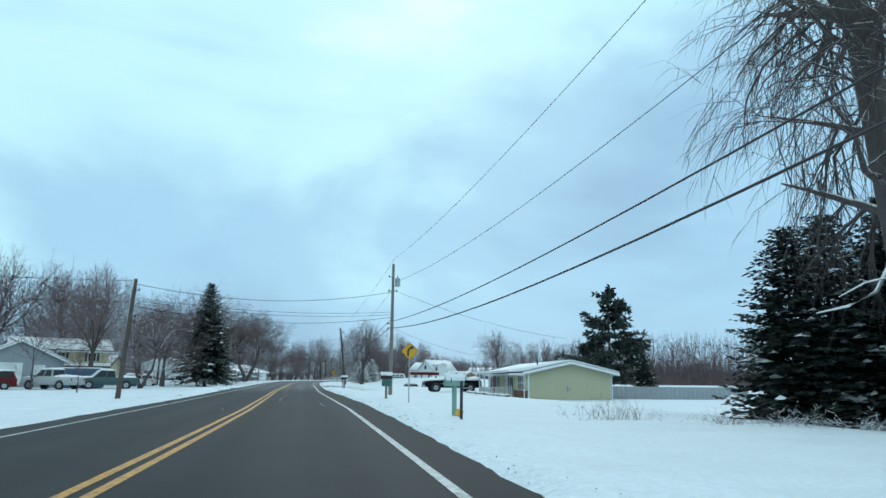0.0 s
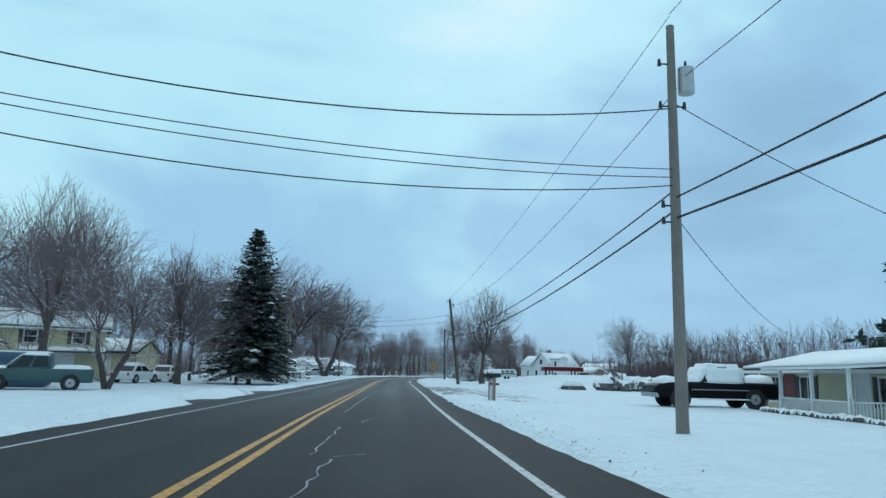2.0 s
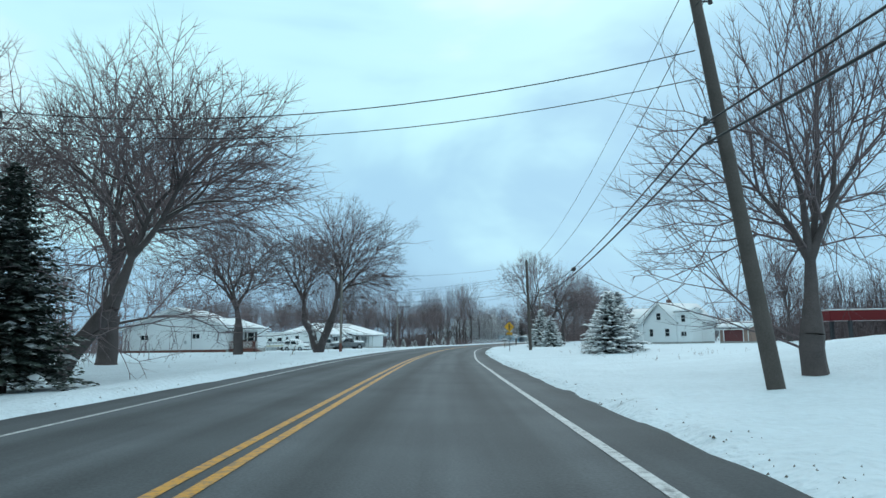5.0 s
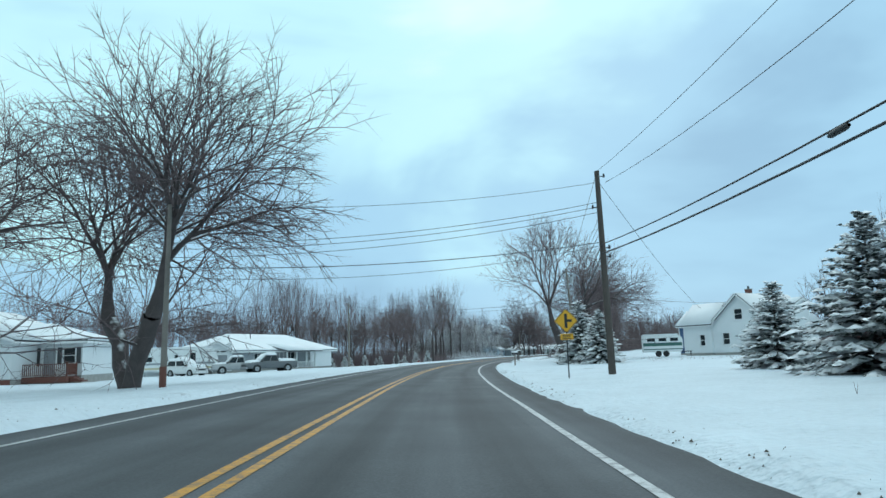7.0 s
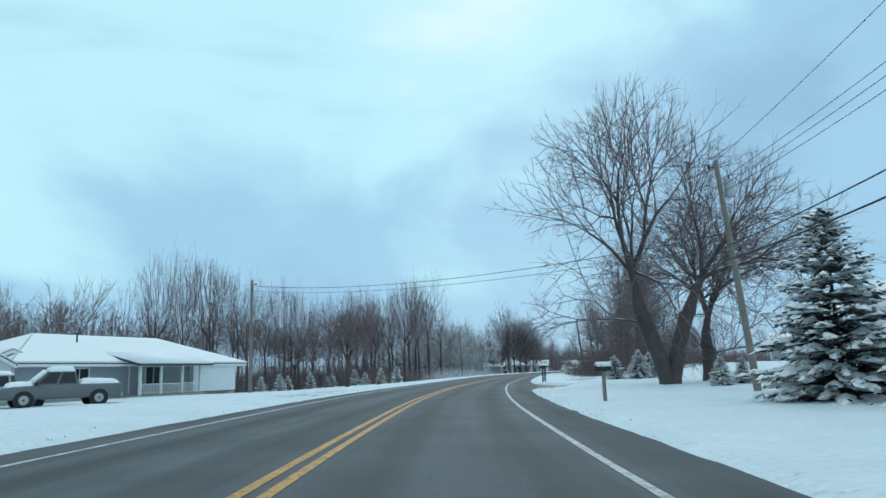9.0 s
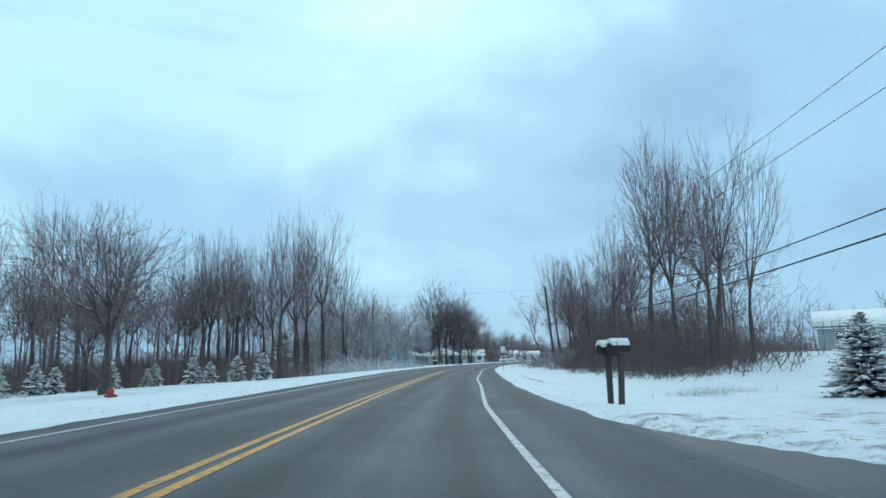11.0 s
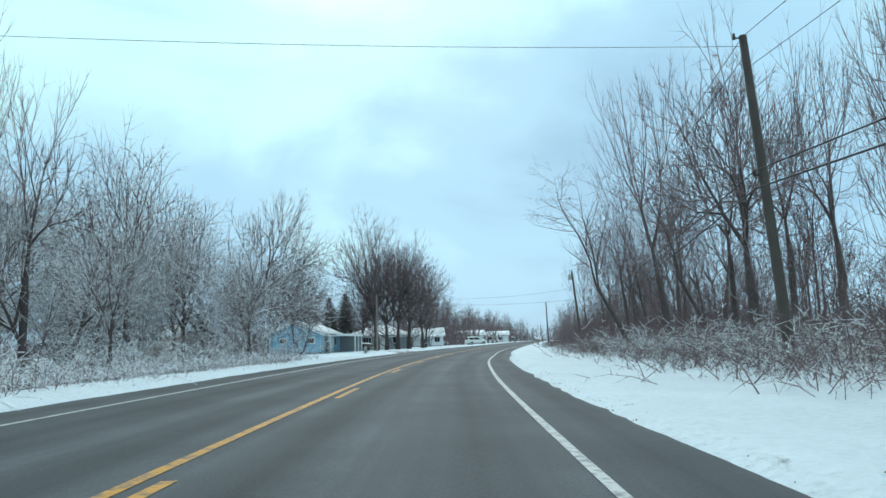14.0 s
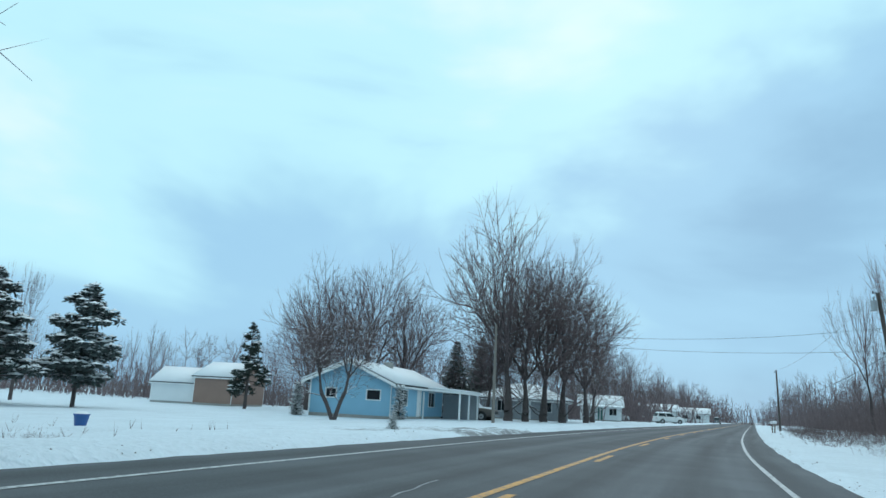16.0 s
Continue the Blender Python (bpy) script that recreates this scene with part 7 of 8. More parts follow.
solid("newspaper_bag", box((-0.09, -0.05, 0.0), (0.09, 0.05, 0.17), 0.02), SIGN_YELLOW, "orange plastic bag lying on the snow", "bag", m=frame_at(6.75, 20.75, 25) @ Matrix.Rotation(0.35, 4, "Y"))
stake(6.5, 19.2, 0.86, DARK_METAL, "dark marker stake beside the mailbox")
stake(-10.8, 150.5, 0.7, POST_WOOD, "thin grey stake stuck in the snow", 0.4)
stake(-17.5, 140.5, 1.1, STEEL, "thin grey rod stuck in the snow")


def square_sign():
    ob = thing("road_sign", frame_at(24.4, 280.0, -14), "white rectangular road sign on a thin post", "road sign")
    part("post", box((-0.02, -0.01, -0.4), (0.02, 0.01, 2.0), 0.003), DARK_METAL, ob)
    panel = part("panel", box((-0.215, -0.022, 1.64), (0.215, -0.014, 2.20), 0.003), SIGN_WHITE, ob)
    bm = prism([(-0.02, 0.0), (0.1, 0.015), (0.14, 0.08), (0.12, 0.13), (0.09, 0.06), (0.03, 0.04)], 0.002)
    part("emblem", bm, SIGN_BLACK, panel, "dark curved mark", loc=(0.03, -0.0245, 1.69))


square_sign()


def bucket():
    ob = thing("planter_tub", frame_at(19.2, 338.6, 0), "bright blue plastic tub standing on the snow", "planter")
    bm = tube((0, 0, 0), (0, 0, 0.34), 0.17, 0.23, 20)
    part("tub", bm, BUCKET_BLUE, ob)
    part("rim", tube((0, 0, 0.33), (0, 0, 0.37), 0.245, 0.245, 20), BUCKET_BLUE, ob)
    part("snow", tube((0, 0, 0.37), (0, 0, 0.44), 0.22, 0.12, 16), ROOFSNOW, ob)


bucket()

# ---- trees, right side ----
WHITE_LIMB = material("snow_coated_bark", (0.2, 0.18, 0.16), rough=0.8, vary=0.25, scale=2.0, fine=20, bump=0.4, snow=0.95, snow_at=-0.25)
plant_tree("willow", 20.4, 20.4, "huge drooping tree with long hanging twigs", 1.0, 20)
for x, y, s, t in ((21.0, 27.0, 0.95, 10), (23.1, 27.5, 1.05, 130), (24.3, 25.5, 1.1, 70), (27.3, 29.5, 1.0, 200)):
    plant_spruce("wide", x, y, "dark spruce behind the drooping tree", s, t)
brush(2, 17.6, 22.6, "snowy brush under the drooping tree", 0.55, 20)
brush(2, 19.4, 21.2, "snowy brush under the drooping tree", 0.6, 80)
brush(0, 16.4, 23.6, "reddish brush at the edge of the snow", 0.4, 80)
ob = solid("shrub", BRUSH[4], None, "bare spreading shrub standing in snow", "shrub", "bare shrubs", m=Matrix.Translation(spot(12.9, 25.3)) @ Matrix.Diagonal((0.36, 0.36, 0.75, 1)))
plant_tree("maple_b", -38.0, 56.0, "large bare tree behind the houses", 1.4, 75)
plant_spruce("wide", 27.5, 62.5, "dark evergreen beside the fence", 0.42, 20)
limb = tubes_mesh("fallen_limb", [[(Vector(p) + Vector((0.9, 0, 0.75)), r * 0.75) for p, r in (((20.15, 20.6, 4.9), 0.10), ((19.15, 20.2, 5.1), 0.11), ((18.35, 20.0, 4.6), 0.10), ((18.15, 20.1, 3.6), 0.09), ((17.85, 20.3, 2.9), 0.08), ((17.15, 20.6, 2.5), 0.06), ((16.35, 20.9, 2.3), 0.03))], [(Vector(p) + Vector((0.9, 0, 0.75)), r * 0.75) for p, r in (((18.10, 20.1, 3.3), 0.05), ((17.25, 20.0, 3.1), 0.045), ((16.55, 20.2, 2.7), 0.02))]], 7)
solid("hanging_limb", limb, WHITE_LIMB, "broken bent limb coated in snow, hanging from the drooping tree", "branch")
plant_spruce("pine", 39.0, 85.0, "tall dark pine behind the yellow house", 1.05, 25, name="pine_tree")
plant_spruce("wide", 38.5, 75.0, "dark broad evergreen behind the yellow house", 0.62, 60)
plant_tree("maple", 10.5, 113.2, "bare maple behind the leaning pole", 0.92, 20)
plant_tree("maple_b", 59, 215, "lone round bare tree beyond the field", 1.5, 60)
plant_tree("vee", 16.8, 210.5, "big spreading bare tree with a forked trunk", 1.28, 20)
plant_tree("broad_b", 20.5, 214.0, "spreading bare tree behind the spruces", 1.05, 90)
for x, y, k, s, t in ((12.4, 143.4, "medium", 0.76, 0), (15.4, 156.6, "medium_b", 1.0, 40), (16.0, 163.9, "medium", 0.66, 100), (14.7, 150.4, "medium", 0.84, 200)):
    plant_spruce(k, x, y, "snow-laden spruce on the front lawn", s, t)
for x, y, k, s, t in ((14.2, 192.0, "medium", 0.84, 30), (14.9, 188.6, "medium_b", 0.72, 120)):
    plant_spruce(k, x, y, "snow-laden spruce beside the utility pole", s, t, stretch=1.12)
for x, y, s in ((19.8, 229.6, 0.42), (21.4, 228.6, 0.5), (22.8, 230.2, 0.46), (17.0, 205.0, 0.3), (19.0, 207.0, 0.28)):
    plant_spruce("medium_b", x, y, "low snow-covered evergreen beside the driveway", s * 0.9, x * 50)

# ---- trees, left side ----
plant_tree("small", -14.2, 60.2, "small snow-dusted tree before parked trucks", 0.75, 30)
plant_tree("small", -21.5, 71.5, "small bare tree by the garage", 1.35, 100)
plant_tree("maple", -21.6, 88.0, "large bare maple with many upright limbs", 1.28, 60)
for x, y, sc, t in ((-27.5, 106.0, 1.45, 20), (-33.0, 113.0, 1.55, 140), (-40.0, 108.0, 1.7, 250), (-24.0, 121.0, 1.3, 300)):
    plant_tree("maple_b", x, y, "large bare tree behind the houses", sc, t)
plant_tree("leaning", -14.8, 82.2, "leaning double-stemmed tree with snow on its limbs", 0.95, 0)
plant_tree("maple_b", -15.8, 98.3, "bare maple forking low over the lawn", 1.02, 140)
plant_tree("upright", -20.0, 115.5, "bare tree beside the workshop", 0.95, 20)
plant_spruce("big", -11.7, 105.4, "tall dark spruce dusted with snow on the lawn", 1.03, 0)
plant_spruce("big", -11.6, 116.8, "dark spruce behind the tall one", 0.5, 90)
plant_tree("broad", -13.0, 121.8, "bare spreading tree beside the pole", 1.2, 30)
plant_tree("broad_b", -17.5, 135.0, "large spreading bare tree near the road", 1.5, 150)
plant_tree("broad_b", -19.2, 164.8, "thick bare tree before the white house", 1.3, 260)
plant_tree("broad", -11.8, 167.6, "double-trunked bare tree with drooping twigs", 1.36, 330)
plant_tree("maple_b", -13.4, 283.5, "bare round-crowned tree behind the row of young spruces", 0.95, 0)
for x, y, s in ((2.2, 282.7, 1.0), (-0.3, 284.0, 0.95), (-2.7, 284.0, 0.8), (-4.4, 285.0, 1.0), (-7.9, 285.5, 0.85), (-8.8, 286.6, 0.7), (-10.9, 282.4, 1.0), (-13.2, 275.8, 0.85), (-14.2, 274.6, 0.95), (-16.6, 274.0, 0.9)):
    plant_spruce("little", x, y, "young snow-dusted spruce in a planted row", s * 1.95, x * 70, group="row of young spruces")
for x, y, s, k, t in ((17.7, 322.9, 0.94, "snowy_near", 20), (13.6, 316.5, 1.0, "snowy_b", 80), (10.0, 324.5, 1.0, "snowy", 160), (6.0, 320.5, 1.05, "snowy_b", 200), (11.6, 312.4, 0.78, "snowy", 250), (8.0, 313.5, 0.95, "snowy", 130), (16.6, 315.0, 0.62, "snowy_b", 320), (19.4, 318.6, 0.5, "snowy_b", 60), (14.6, 309.0, 0.5, "snowy_b", 40), (2.0, 325.0, 1.1, "snowy_b", 10), (15.6, 318.4, 0.6, "snowy_b", 130)):
    plant_tree(k, x, y, "spreading tree with every twig coated in snow", s, t, group="snow-coated trees")
plant_spruce("snowpine", 3.4, 356.5, "pine with snow on its boughs in a white yard", 0.95, 0, name="pine_tree")
plant_spruce("snowpine", 6.3, 361.5, "pine with snow on its boughs in a white yard", 0.95, 90, name="pine_tree")
plant_spruce("snowpine", -1.0, 362.5, "pine with snow on its boughs in a white yard", 1.0, 190, name="pine_tree")
plant_spruce("thinpine", 10.0, 386.0, "thin sparse pine beside the tan barn", 1.35, 40, name="pine_tree")
plant_spruce("column", 26.8, 366.2, "columnar evergreen at the corner of the blue house", 0.85, 0, name="evergreen_shrub")
plant_spruce("column", 19.3, 367.6, "columnar evergreen at the corner of the blue house", 0.85, 60, name="evergreen_shrub")
plant_spruce("little", 28.6, 342.0, "little snowy shrub on the verge", 0.5, 0, name="evergreen_shrub")
plant_tree("leaning", 23.6, 358.5, "two-stemmed bare tree before the blue house", 0.75, 190)
for x, y, s, k, t in ((35.8, 386.5, 1.62, "dense", 0), (39.6, 389.5, 1.4, "dense", 100), (41.8, 391.8, 1.35, "dense", 200), (45.5, 398.5, 1.25, "dense", 300), (37.6, 387.8, 1.3, "dense", 50), (33.9, 389.6, 0.95, "dense", 150), (48.0, 408.0, 1.0, "maple", 0)):
    plant_tree(k, x, y, "tall dense bare tree beside the road", s, t)
for x, y, s, t in ((16.8, 390.5, 1.2, 20), (20.6, 392.0, 1.32, 100), (24.6, 394.5, 1.2, 210), (13.0, 400.0, 1.0, 300)):
    plant_tree("dense", x, y, "big round bare tree behind the blue house", s, t)
plant_spruce("big", 30.4, 412.0, "dark spruce rising behind the roofs", 0.72, 0)
plant_spruce("big", 34.0, 418.0, "dark spruce rising behind the roofs", 0.8, 90)
plant_tree("tall_b", -4.5, 372.0, "bare tree between the pines", 0.8, 0)

# ---- woods ----


def tall_trees():
    rnd = random.Random(7)
    kinds = ("tall", "tall_b", "tall_c")
    for k in range(34):
        if k < 22:
            y = 287 + 27 * (k + rnd.random()) / 22
            u = -rnd.uniform(13 if y < 296 or y > 306 else 11, 36)
        else:
            y, u = 262 + 23 * (k - 22 + rnd.random()) / 12, -rnd.uniform(31, 45)
        plant_tree(kinds[k % 3], course(y) + u * widen(y), y, "tall slender bare tree at the edge of the woods", rnd.uniform(1.0, 1.4) if k < 22 else rnd.uniform(1.15, 1.45), rnd.uniform(0, 360), group="trees of the left woods")
    for k in range(46):
        y = 247 + 18 * (k + rnd.random()) / 12 if k < 12 else 262 + 134 * (k - 12 + rnd.random()) / 34
        u = rnd.uniform(13.5, 24)
        x = course(y) + u * widen(y)
        if x > 7.8 + 0.63 * (y - 215.6):
            x -= 6
        if 252 < y < 284:
            continue
        plant_tree(kinds[k % 3], x, y, "slender bare tree in the roadside thicket", rnd.uniform(0.7, 1.0) if y < 284 else rnd.uniform(0.85, 1.25), rnd.uniform(0, 360), group="trees of the right woods", lean=(rnd.gauss(0, 4), rnd.gauss(0, 4)))
    plant_tree("tall", 31.2, 263.0, "tall forked bare tree above the thicket", 1.25, 60)
    plant_tree("upright", 34.6, 266.0, "tall bare tree above the thicket", 1.1, 70, stretch=1.4)
    plant_tree("tall", 35.4, 262.0, "tall bare tree above the thicket", 1.05, 200, stretch=1.05)
    plant_tree("maple_b", -3.2, 254.0, "bare tree standing before the woods", 0.92, 40)
    plant_tree("slanting", 40.0, 314.5, "slanting bare tree with long level limbs over the bank", 0.72, -18)
    plant_tree("upright", 40.0, 304.5, "tall many-stemmed bare tree on the bank", 1.15, 120)
    plant_tree("slanting", 47.5, 318.0, "slanting thin bare tree behind the thicket", 0.8, -10)
    plant_tree("tall_b", 53.0, 335.0, "leaning thin bare tree over the bank", 0.85, 60, lean=(-3, -14))
    plant_tree("tall_c", 45.0, 308.0, "tall bare tree on the bank", 1.05, 60)


tall_trees()


def brushwood():
    rnd = random.Random(11)
    y = 243.0
    while y < 440:
        rows = (11.9, 12.9, 14.4, 16.6, 19.2, 22.0) if y < 292 else (10.2, 11.6, 13.6, 16.5, 19.5)
        for u in (rows if y < 352 else (9.6, 11.6, 13.8, 17.0)):
            uu = u + rnd.uniform(-0.6, 0.6)
            snowy = 278 < y < 350 and u < 14 and rnd.random() < 0.7
            k = 5 if u > 13.5 and not snowy else rnd.choice((3, 3, 3, 2)) if snowy else rnd.choice((0, 1, 0, 1, 1))
            if course(y) + uu * widen(y) > 7.8 + 0.63 * (y - 215.6):
                continue
            brush(k, course(y) + uu * widen(y), y + rnd.uniform(-1, 1), "snow-dusted thicket on the bank" if snowy else "reddish brown thicket on the bank", rnd.uniform(0.85, 1.15) * ((0.7 if y < 292 else 0.6) if u < 12 else 0.95 if u < 14 else 1.05), rnd.uniform(0, 360), rnd.uniform(0.75, 1.2) * (1.2 if u > 13.5 else 1.0))
        y += 1.9 if y < 284 else 3.4 if y < 340 else 4.6 if y < 395 else 7.0
    # the dense front of the bank
    y = 280.0
    while y < 336:
        for u in (11.0, 12.6, 14.4):
            brush(rnd.choice((3, 3, 2, 4)), course(y) + (u + rnd.uniform(-0.5, 0.5)) * widen(y), y + rnd.uniform(-0.8, 0.8), "snow-dusted thicket on the bank", rnd.uniform(0.8, 1.1) * (0.9 if u < 12 else 1.3), rnd.uniform(0, 360), rnd.uniform(0.8, 1.3))
        y += 3.2
    y = 284.5
    while y < 322:
        for u, k in ((-7.6, 2), (-9.2, 2), (-10.8, 2), (-12.0, 6), (-15.0, 7), (-19.0, 7)):
            if y < 288 and u > -18:
                continue
            if k == 7 and y > 303:
                continue
            brush(rnd.choice((2, 2, 2, 3)) if k == 2 else k, course(y) + (u + rnd.uniform(-0.8, 0.8)) * widen(y), y + rnd.uniform(-1, 1), "brown undergrowth in the edge of the woods" if k == 7 else "snow-dusted undergrowth before the woods", rnd.uniform(0.7, 1.0) if k == 2 else rnd.uniform(0.9, 1.2), rnd.uniform(0, 360), rnd.uniform(0.9, 1.4))
        y += 2.1
    for k in range(34):
        x = -22 + 26.0 * k / 33 + rnd.uniform(-1, 1)
        brush(7, x, (289.5 if x > -12 else 289.5 + (x + 12) * 0.9) + rnd.uniform(0, 4), "brown undergrowth in the edge of the woods", rnd.uniform(0.9, 1.3), rnd.uniform(0, 360), rnd.uniform(0.9, 1.3))
    for k in range(14):
        y = 309 + 14.0 * k / 13
        brush(2, course(y) + (-10.2 - 2.4 * rnd.random()) * widen(y), y, "snow-coated brush at the edge of the yard", rnd.uniform(0.75, 0.95), rnd.uniform(0, 360), rnd.uniform(1.3, 1.7))
    for x, y, s in ((21.0, 326.0, 0.4), (23.2, 329.5, 0.3), (19.0, 329.0, 0.35)):
        brush(2, x, y, "low snowy weeds beside the yard", s, x * 40, 0.8)


brushwood()
grow_stands()


def far_woods():
    """Woods too deep to tell one tree from the next: one mesh for each stand."""
    def shapes(levels, twig_r):
        out = []
        for s in range(5):
            thick, thin = fork_tree(seed=200 + s, height=12, trunk_r=0.10, radius=2.3 + 0.5 * s, base=0.16 + 0.06 * s, levels=levels, spread=33 + 2 * s, lift=0.05, twig_r=twig_r, shoots=1.2, steps=1, lead=0.5)
            me = tubes_mesh("tmp", thick + thin, 3)
            me.calc_loop_triangles()
            v = np.empty(len(me.vertices) * 3)
            me.vertices.foreach_get("co", v)
            fc = np.array([t.vertices[:] for t in me.loop_triangles])
            bpy.data.meshes.remove(me)
            out.append((v.reshape(-1, 3), fc))
        return out

    near_base = shapes(5, 0.015)
    far_base = shapes(4, 0.018)
    rnd = random.Random(5)
    scrub = []
    for s in range(3):
        v, fc = [], []
        for _ in range(13):
            x, y, h, r = max(-3.5, min(3.5, rnd.gauss(0, 2.2))), max(-3.5, min(3.5, rnd.gauss(0, 2.2))), rnd.uniform(0.8, 3.4), rnd.uniform(0.014, 0.03)
            tip = (x + rnd.gauss(0, 0.6), y + rnd.gauss(0, 0.6), h)
            forks = [((x, y, -0.2), tip)]
            for _k in range(2):
                w = rnd.uniform(0.15, 0.8)
                q = (x + (tip[0] - x) * w, y + (tip[1] - y) * w, -0.2 + (h + 0.2) * w)
                forks.append((q, (q[0] + rnd.gauss(0, 0.55), q[1] + rnd.gauss(0, 0.55), q[2] + rnd.uniform(0.2, 1.0))))
            for a, b in forks:
                n = len(v)
                v.extend(((a[0] - r, a[1] - r, a[2]), (a[0] + r, a[1] - r, a[2]), (a[0], a[1] + r, a[2]), b))
                fc.extend(((n, n + 1, n + 3), (n + 1, n + 2, n + 3), (n + 2, n, n + 3)))
        scrub.append((np.array(v), np.array(fc)))

    def stand(label, spots, mat, under=3, base=far_base, bush=1.5):
        vs, fs, n = [], [], 0
        for x, y, s in [p for p in spots] + [(p[0] + rnd.gauss(0, 4), p[1] + rnd.gauss(0, 4), p[2] + 9) for p in spots for _ in range(under)]:
            if abs(x - course(y)) / widen(y) < (19 if s > 5 and y < 600 else 8):
                continue
            v, fc = base[rnd.randrange(5)] if s < 5 else scrub[rnd.randrange(3)]
            s = s if s < 5 else s - 9
            a = rnd.uniform(0, 6.3)
            c, d = math.cos(a), math.sin(a)
            p = spot(x, y)
            if s > 0 and base is far_base and len(v) < 200:
                s = s * bush
            w = np.stack([(v[:, 0] * c - v[:, 1] * d) * s + p.x, (v[:, 0] * d + v[:, 1] * c) * s + p.y, v[:, 2] * s + p.z], 1)
            vs.append(w)
            fs.append(fc + n)
            n += len(v)
        me = bpy.data.meshes.new("far_woods")
        me.from_pydata(np.concatenate(vs).tolist(), [], np.concatenate(fs).tolist())
        me.update()
        me.materials.append(mat)
        tagged(new("far_woods", me), label, "woods", kind="stuff")

    def band(n, f0, f1, s0, s1):
        out = []
        for _ in range(n):
            t, w = rnd.random(), rnd.random()
            a = [f0[i] + (f1[i] - f0[i]) * t for i in range(3)]
            out.append((a[0] + rnd.uniform(-a[2], a[2]), a[1] + rnd.uniform(-a[2], a[2]) * 0.6, rnd.uniform(s0, s1)))
        return out

    # deep in the left woods
    left = [(rnd.uniform(288, 322), -rnd.uniform(24, 75)) for _ in range(85)] + [(rnd.uniform(252, 288), -rnd.uniform(42, 80)) for _ in range(50)]
    stand("leafless woods behind the road's left edge", [(course(y) + u * widen(y), y, rnd.uniform(0.9, 1.3)) for y, u in left], TWIG, 8, near_base)
    right = [(rnd.uniform(244, 400), rnd.uniform(17, 40)) for _ in range(85)]
    right = [(y, u) for y, u in right if course(y) + u * widen(y) < 7.8 + 0.63 * (y - 215.6)]
    stand("leafless woods behind the thicket", [(course(y) + u * widen(y), y, rnd.uniform(0.6, 0.95)) for y, u in right], TWIG_RED, 5, near_base)
    stand("low leafless woods behind the grey house", band(40, (98, 292, 7), (64, 330, 7), 0.5, 0.75), TWIG, 5)
    stand("leafless woods beyond the white field", band(150, (70, 248, 9), (105, 150, 12), 0.8, 1.25) + band(80, (105, 150, 12), (120, 60, 12), 0.5, 0.8), TWIG, 3, bush=2.3)
    stand("low brown scrub along the edge of the white field", band(75, (72, 222, 4), (100, 118, 5), 0.35, 0.55), TWIG_RED, 7, bush=1.6)
    stand("leafless woods behind the houses", band(60, (-45, 120, 8), (-48, 205, 9), 0.8, 1.15) + band(60, (-50, 66, 8), (-47, 124, 8), 1.0, 1.35) + band(40, (-48, 205, 8), (-40, 262, 8), 0.8, 1.1), TWIG)
    stand("leafless woods far behind the yard", [(course(y) + u * widen(y), y, rnd.uniform(0.6, 0.95)) for y, u in ((rnd.uniform(340, 440), rnd.uniform(16, 34)) for _ in range(60))] + band(60, (-50, 425, 12), (30, 432, 10), 0.7, 1.0) + band(50, (30, 432, 10), (60, 480, 10), 0.7, 1.0), TWIG, 4, bush=2.2)
    stand("leafless woods along the far road", band(70, (62, 470, 6), (135, 640, 10), 0.9, 1.4) + band(80, (100, 440, 10), (175, 620, 12), 0.8, 1.2) + band(80, (110, 690, 14), (300, 700, 20), 0.9, 1.3), TWIG, 3, bush=2.8)


far_woods()


def crack_seals():
    """Thin pale squiggles of sealer on the lane."""
    rnd = random.Random(3)
    for y0, u0, y1, u1 in ((35.0, 1.1, 39.2, 0.95), (39.2, 0.95, 43.0, 1.0), (30.0, 2.85, 33.5, 2.72), (28.4, -0.6, 29.6, -0.75), (40.8, 2.2, 41.4, 2.7), (46.3, 1.05, 49.1, 1.2), (49.6, 0.88, 54.2, 0.92), (49.4, 1.2, 49.7, 1.6), (55.5, 1.3, 56.8, 1.48), (59.2, 0.70, 71.6, 0.78), (67.0, 0.7, 72.4, 0.9), (73.5, 0.85, 74.0, 1.3), (74.8, 1.45, 75.2, 1.75), (75.5, 0.76, 76.8, 0.84), (76.6, 1.06, 79.2, 0.9), (79.2, 0.9, 84.9, 1.08), (171.0, -1.05, 178.9, -1.16), (309.0, -1.05, 310.9, -1.12), (324.6, -0.7, 326.6, -0.9)):
        n = max(4, int((y1 - y0) / 0.35))
        mid = [(y0 + (y1 - y0) * k / n, u0 + (u1 - u0) * k / n + (rnd.uniform(-0.055, 0.055) if 0 < k < n else 0)) for k in range(n + 1)]
        rows = []
        for i, (yy, uu) in enumerate(mid):
            a, b = mid[max(i - 1, 0)], mid[min(i + 1, len(mid) - 1)]
            d = Vector((b[1] - a[1], b[0] - a[0])).normalized()
            w = 0.012 * rnd.uniform(0.4, 1.5)
            rows.append([at(yy + d.x * k * w, uu - d.y * k * w, road_z(yy, uu) + 0.005) for k in (-1, 1)])
        strip("crack_seal", rows, SEAL, "pale sealed crack in the asphalt")


crack_seals()


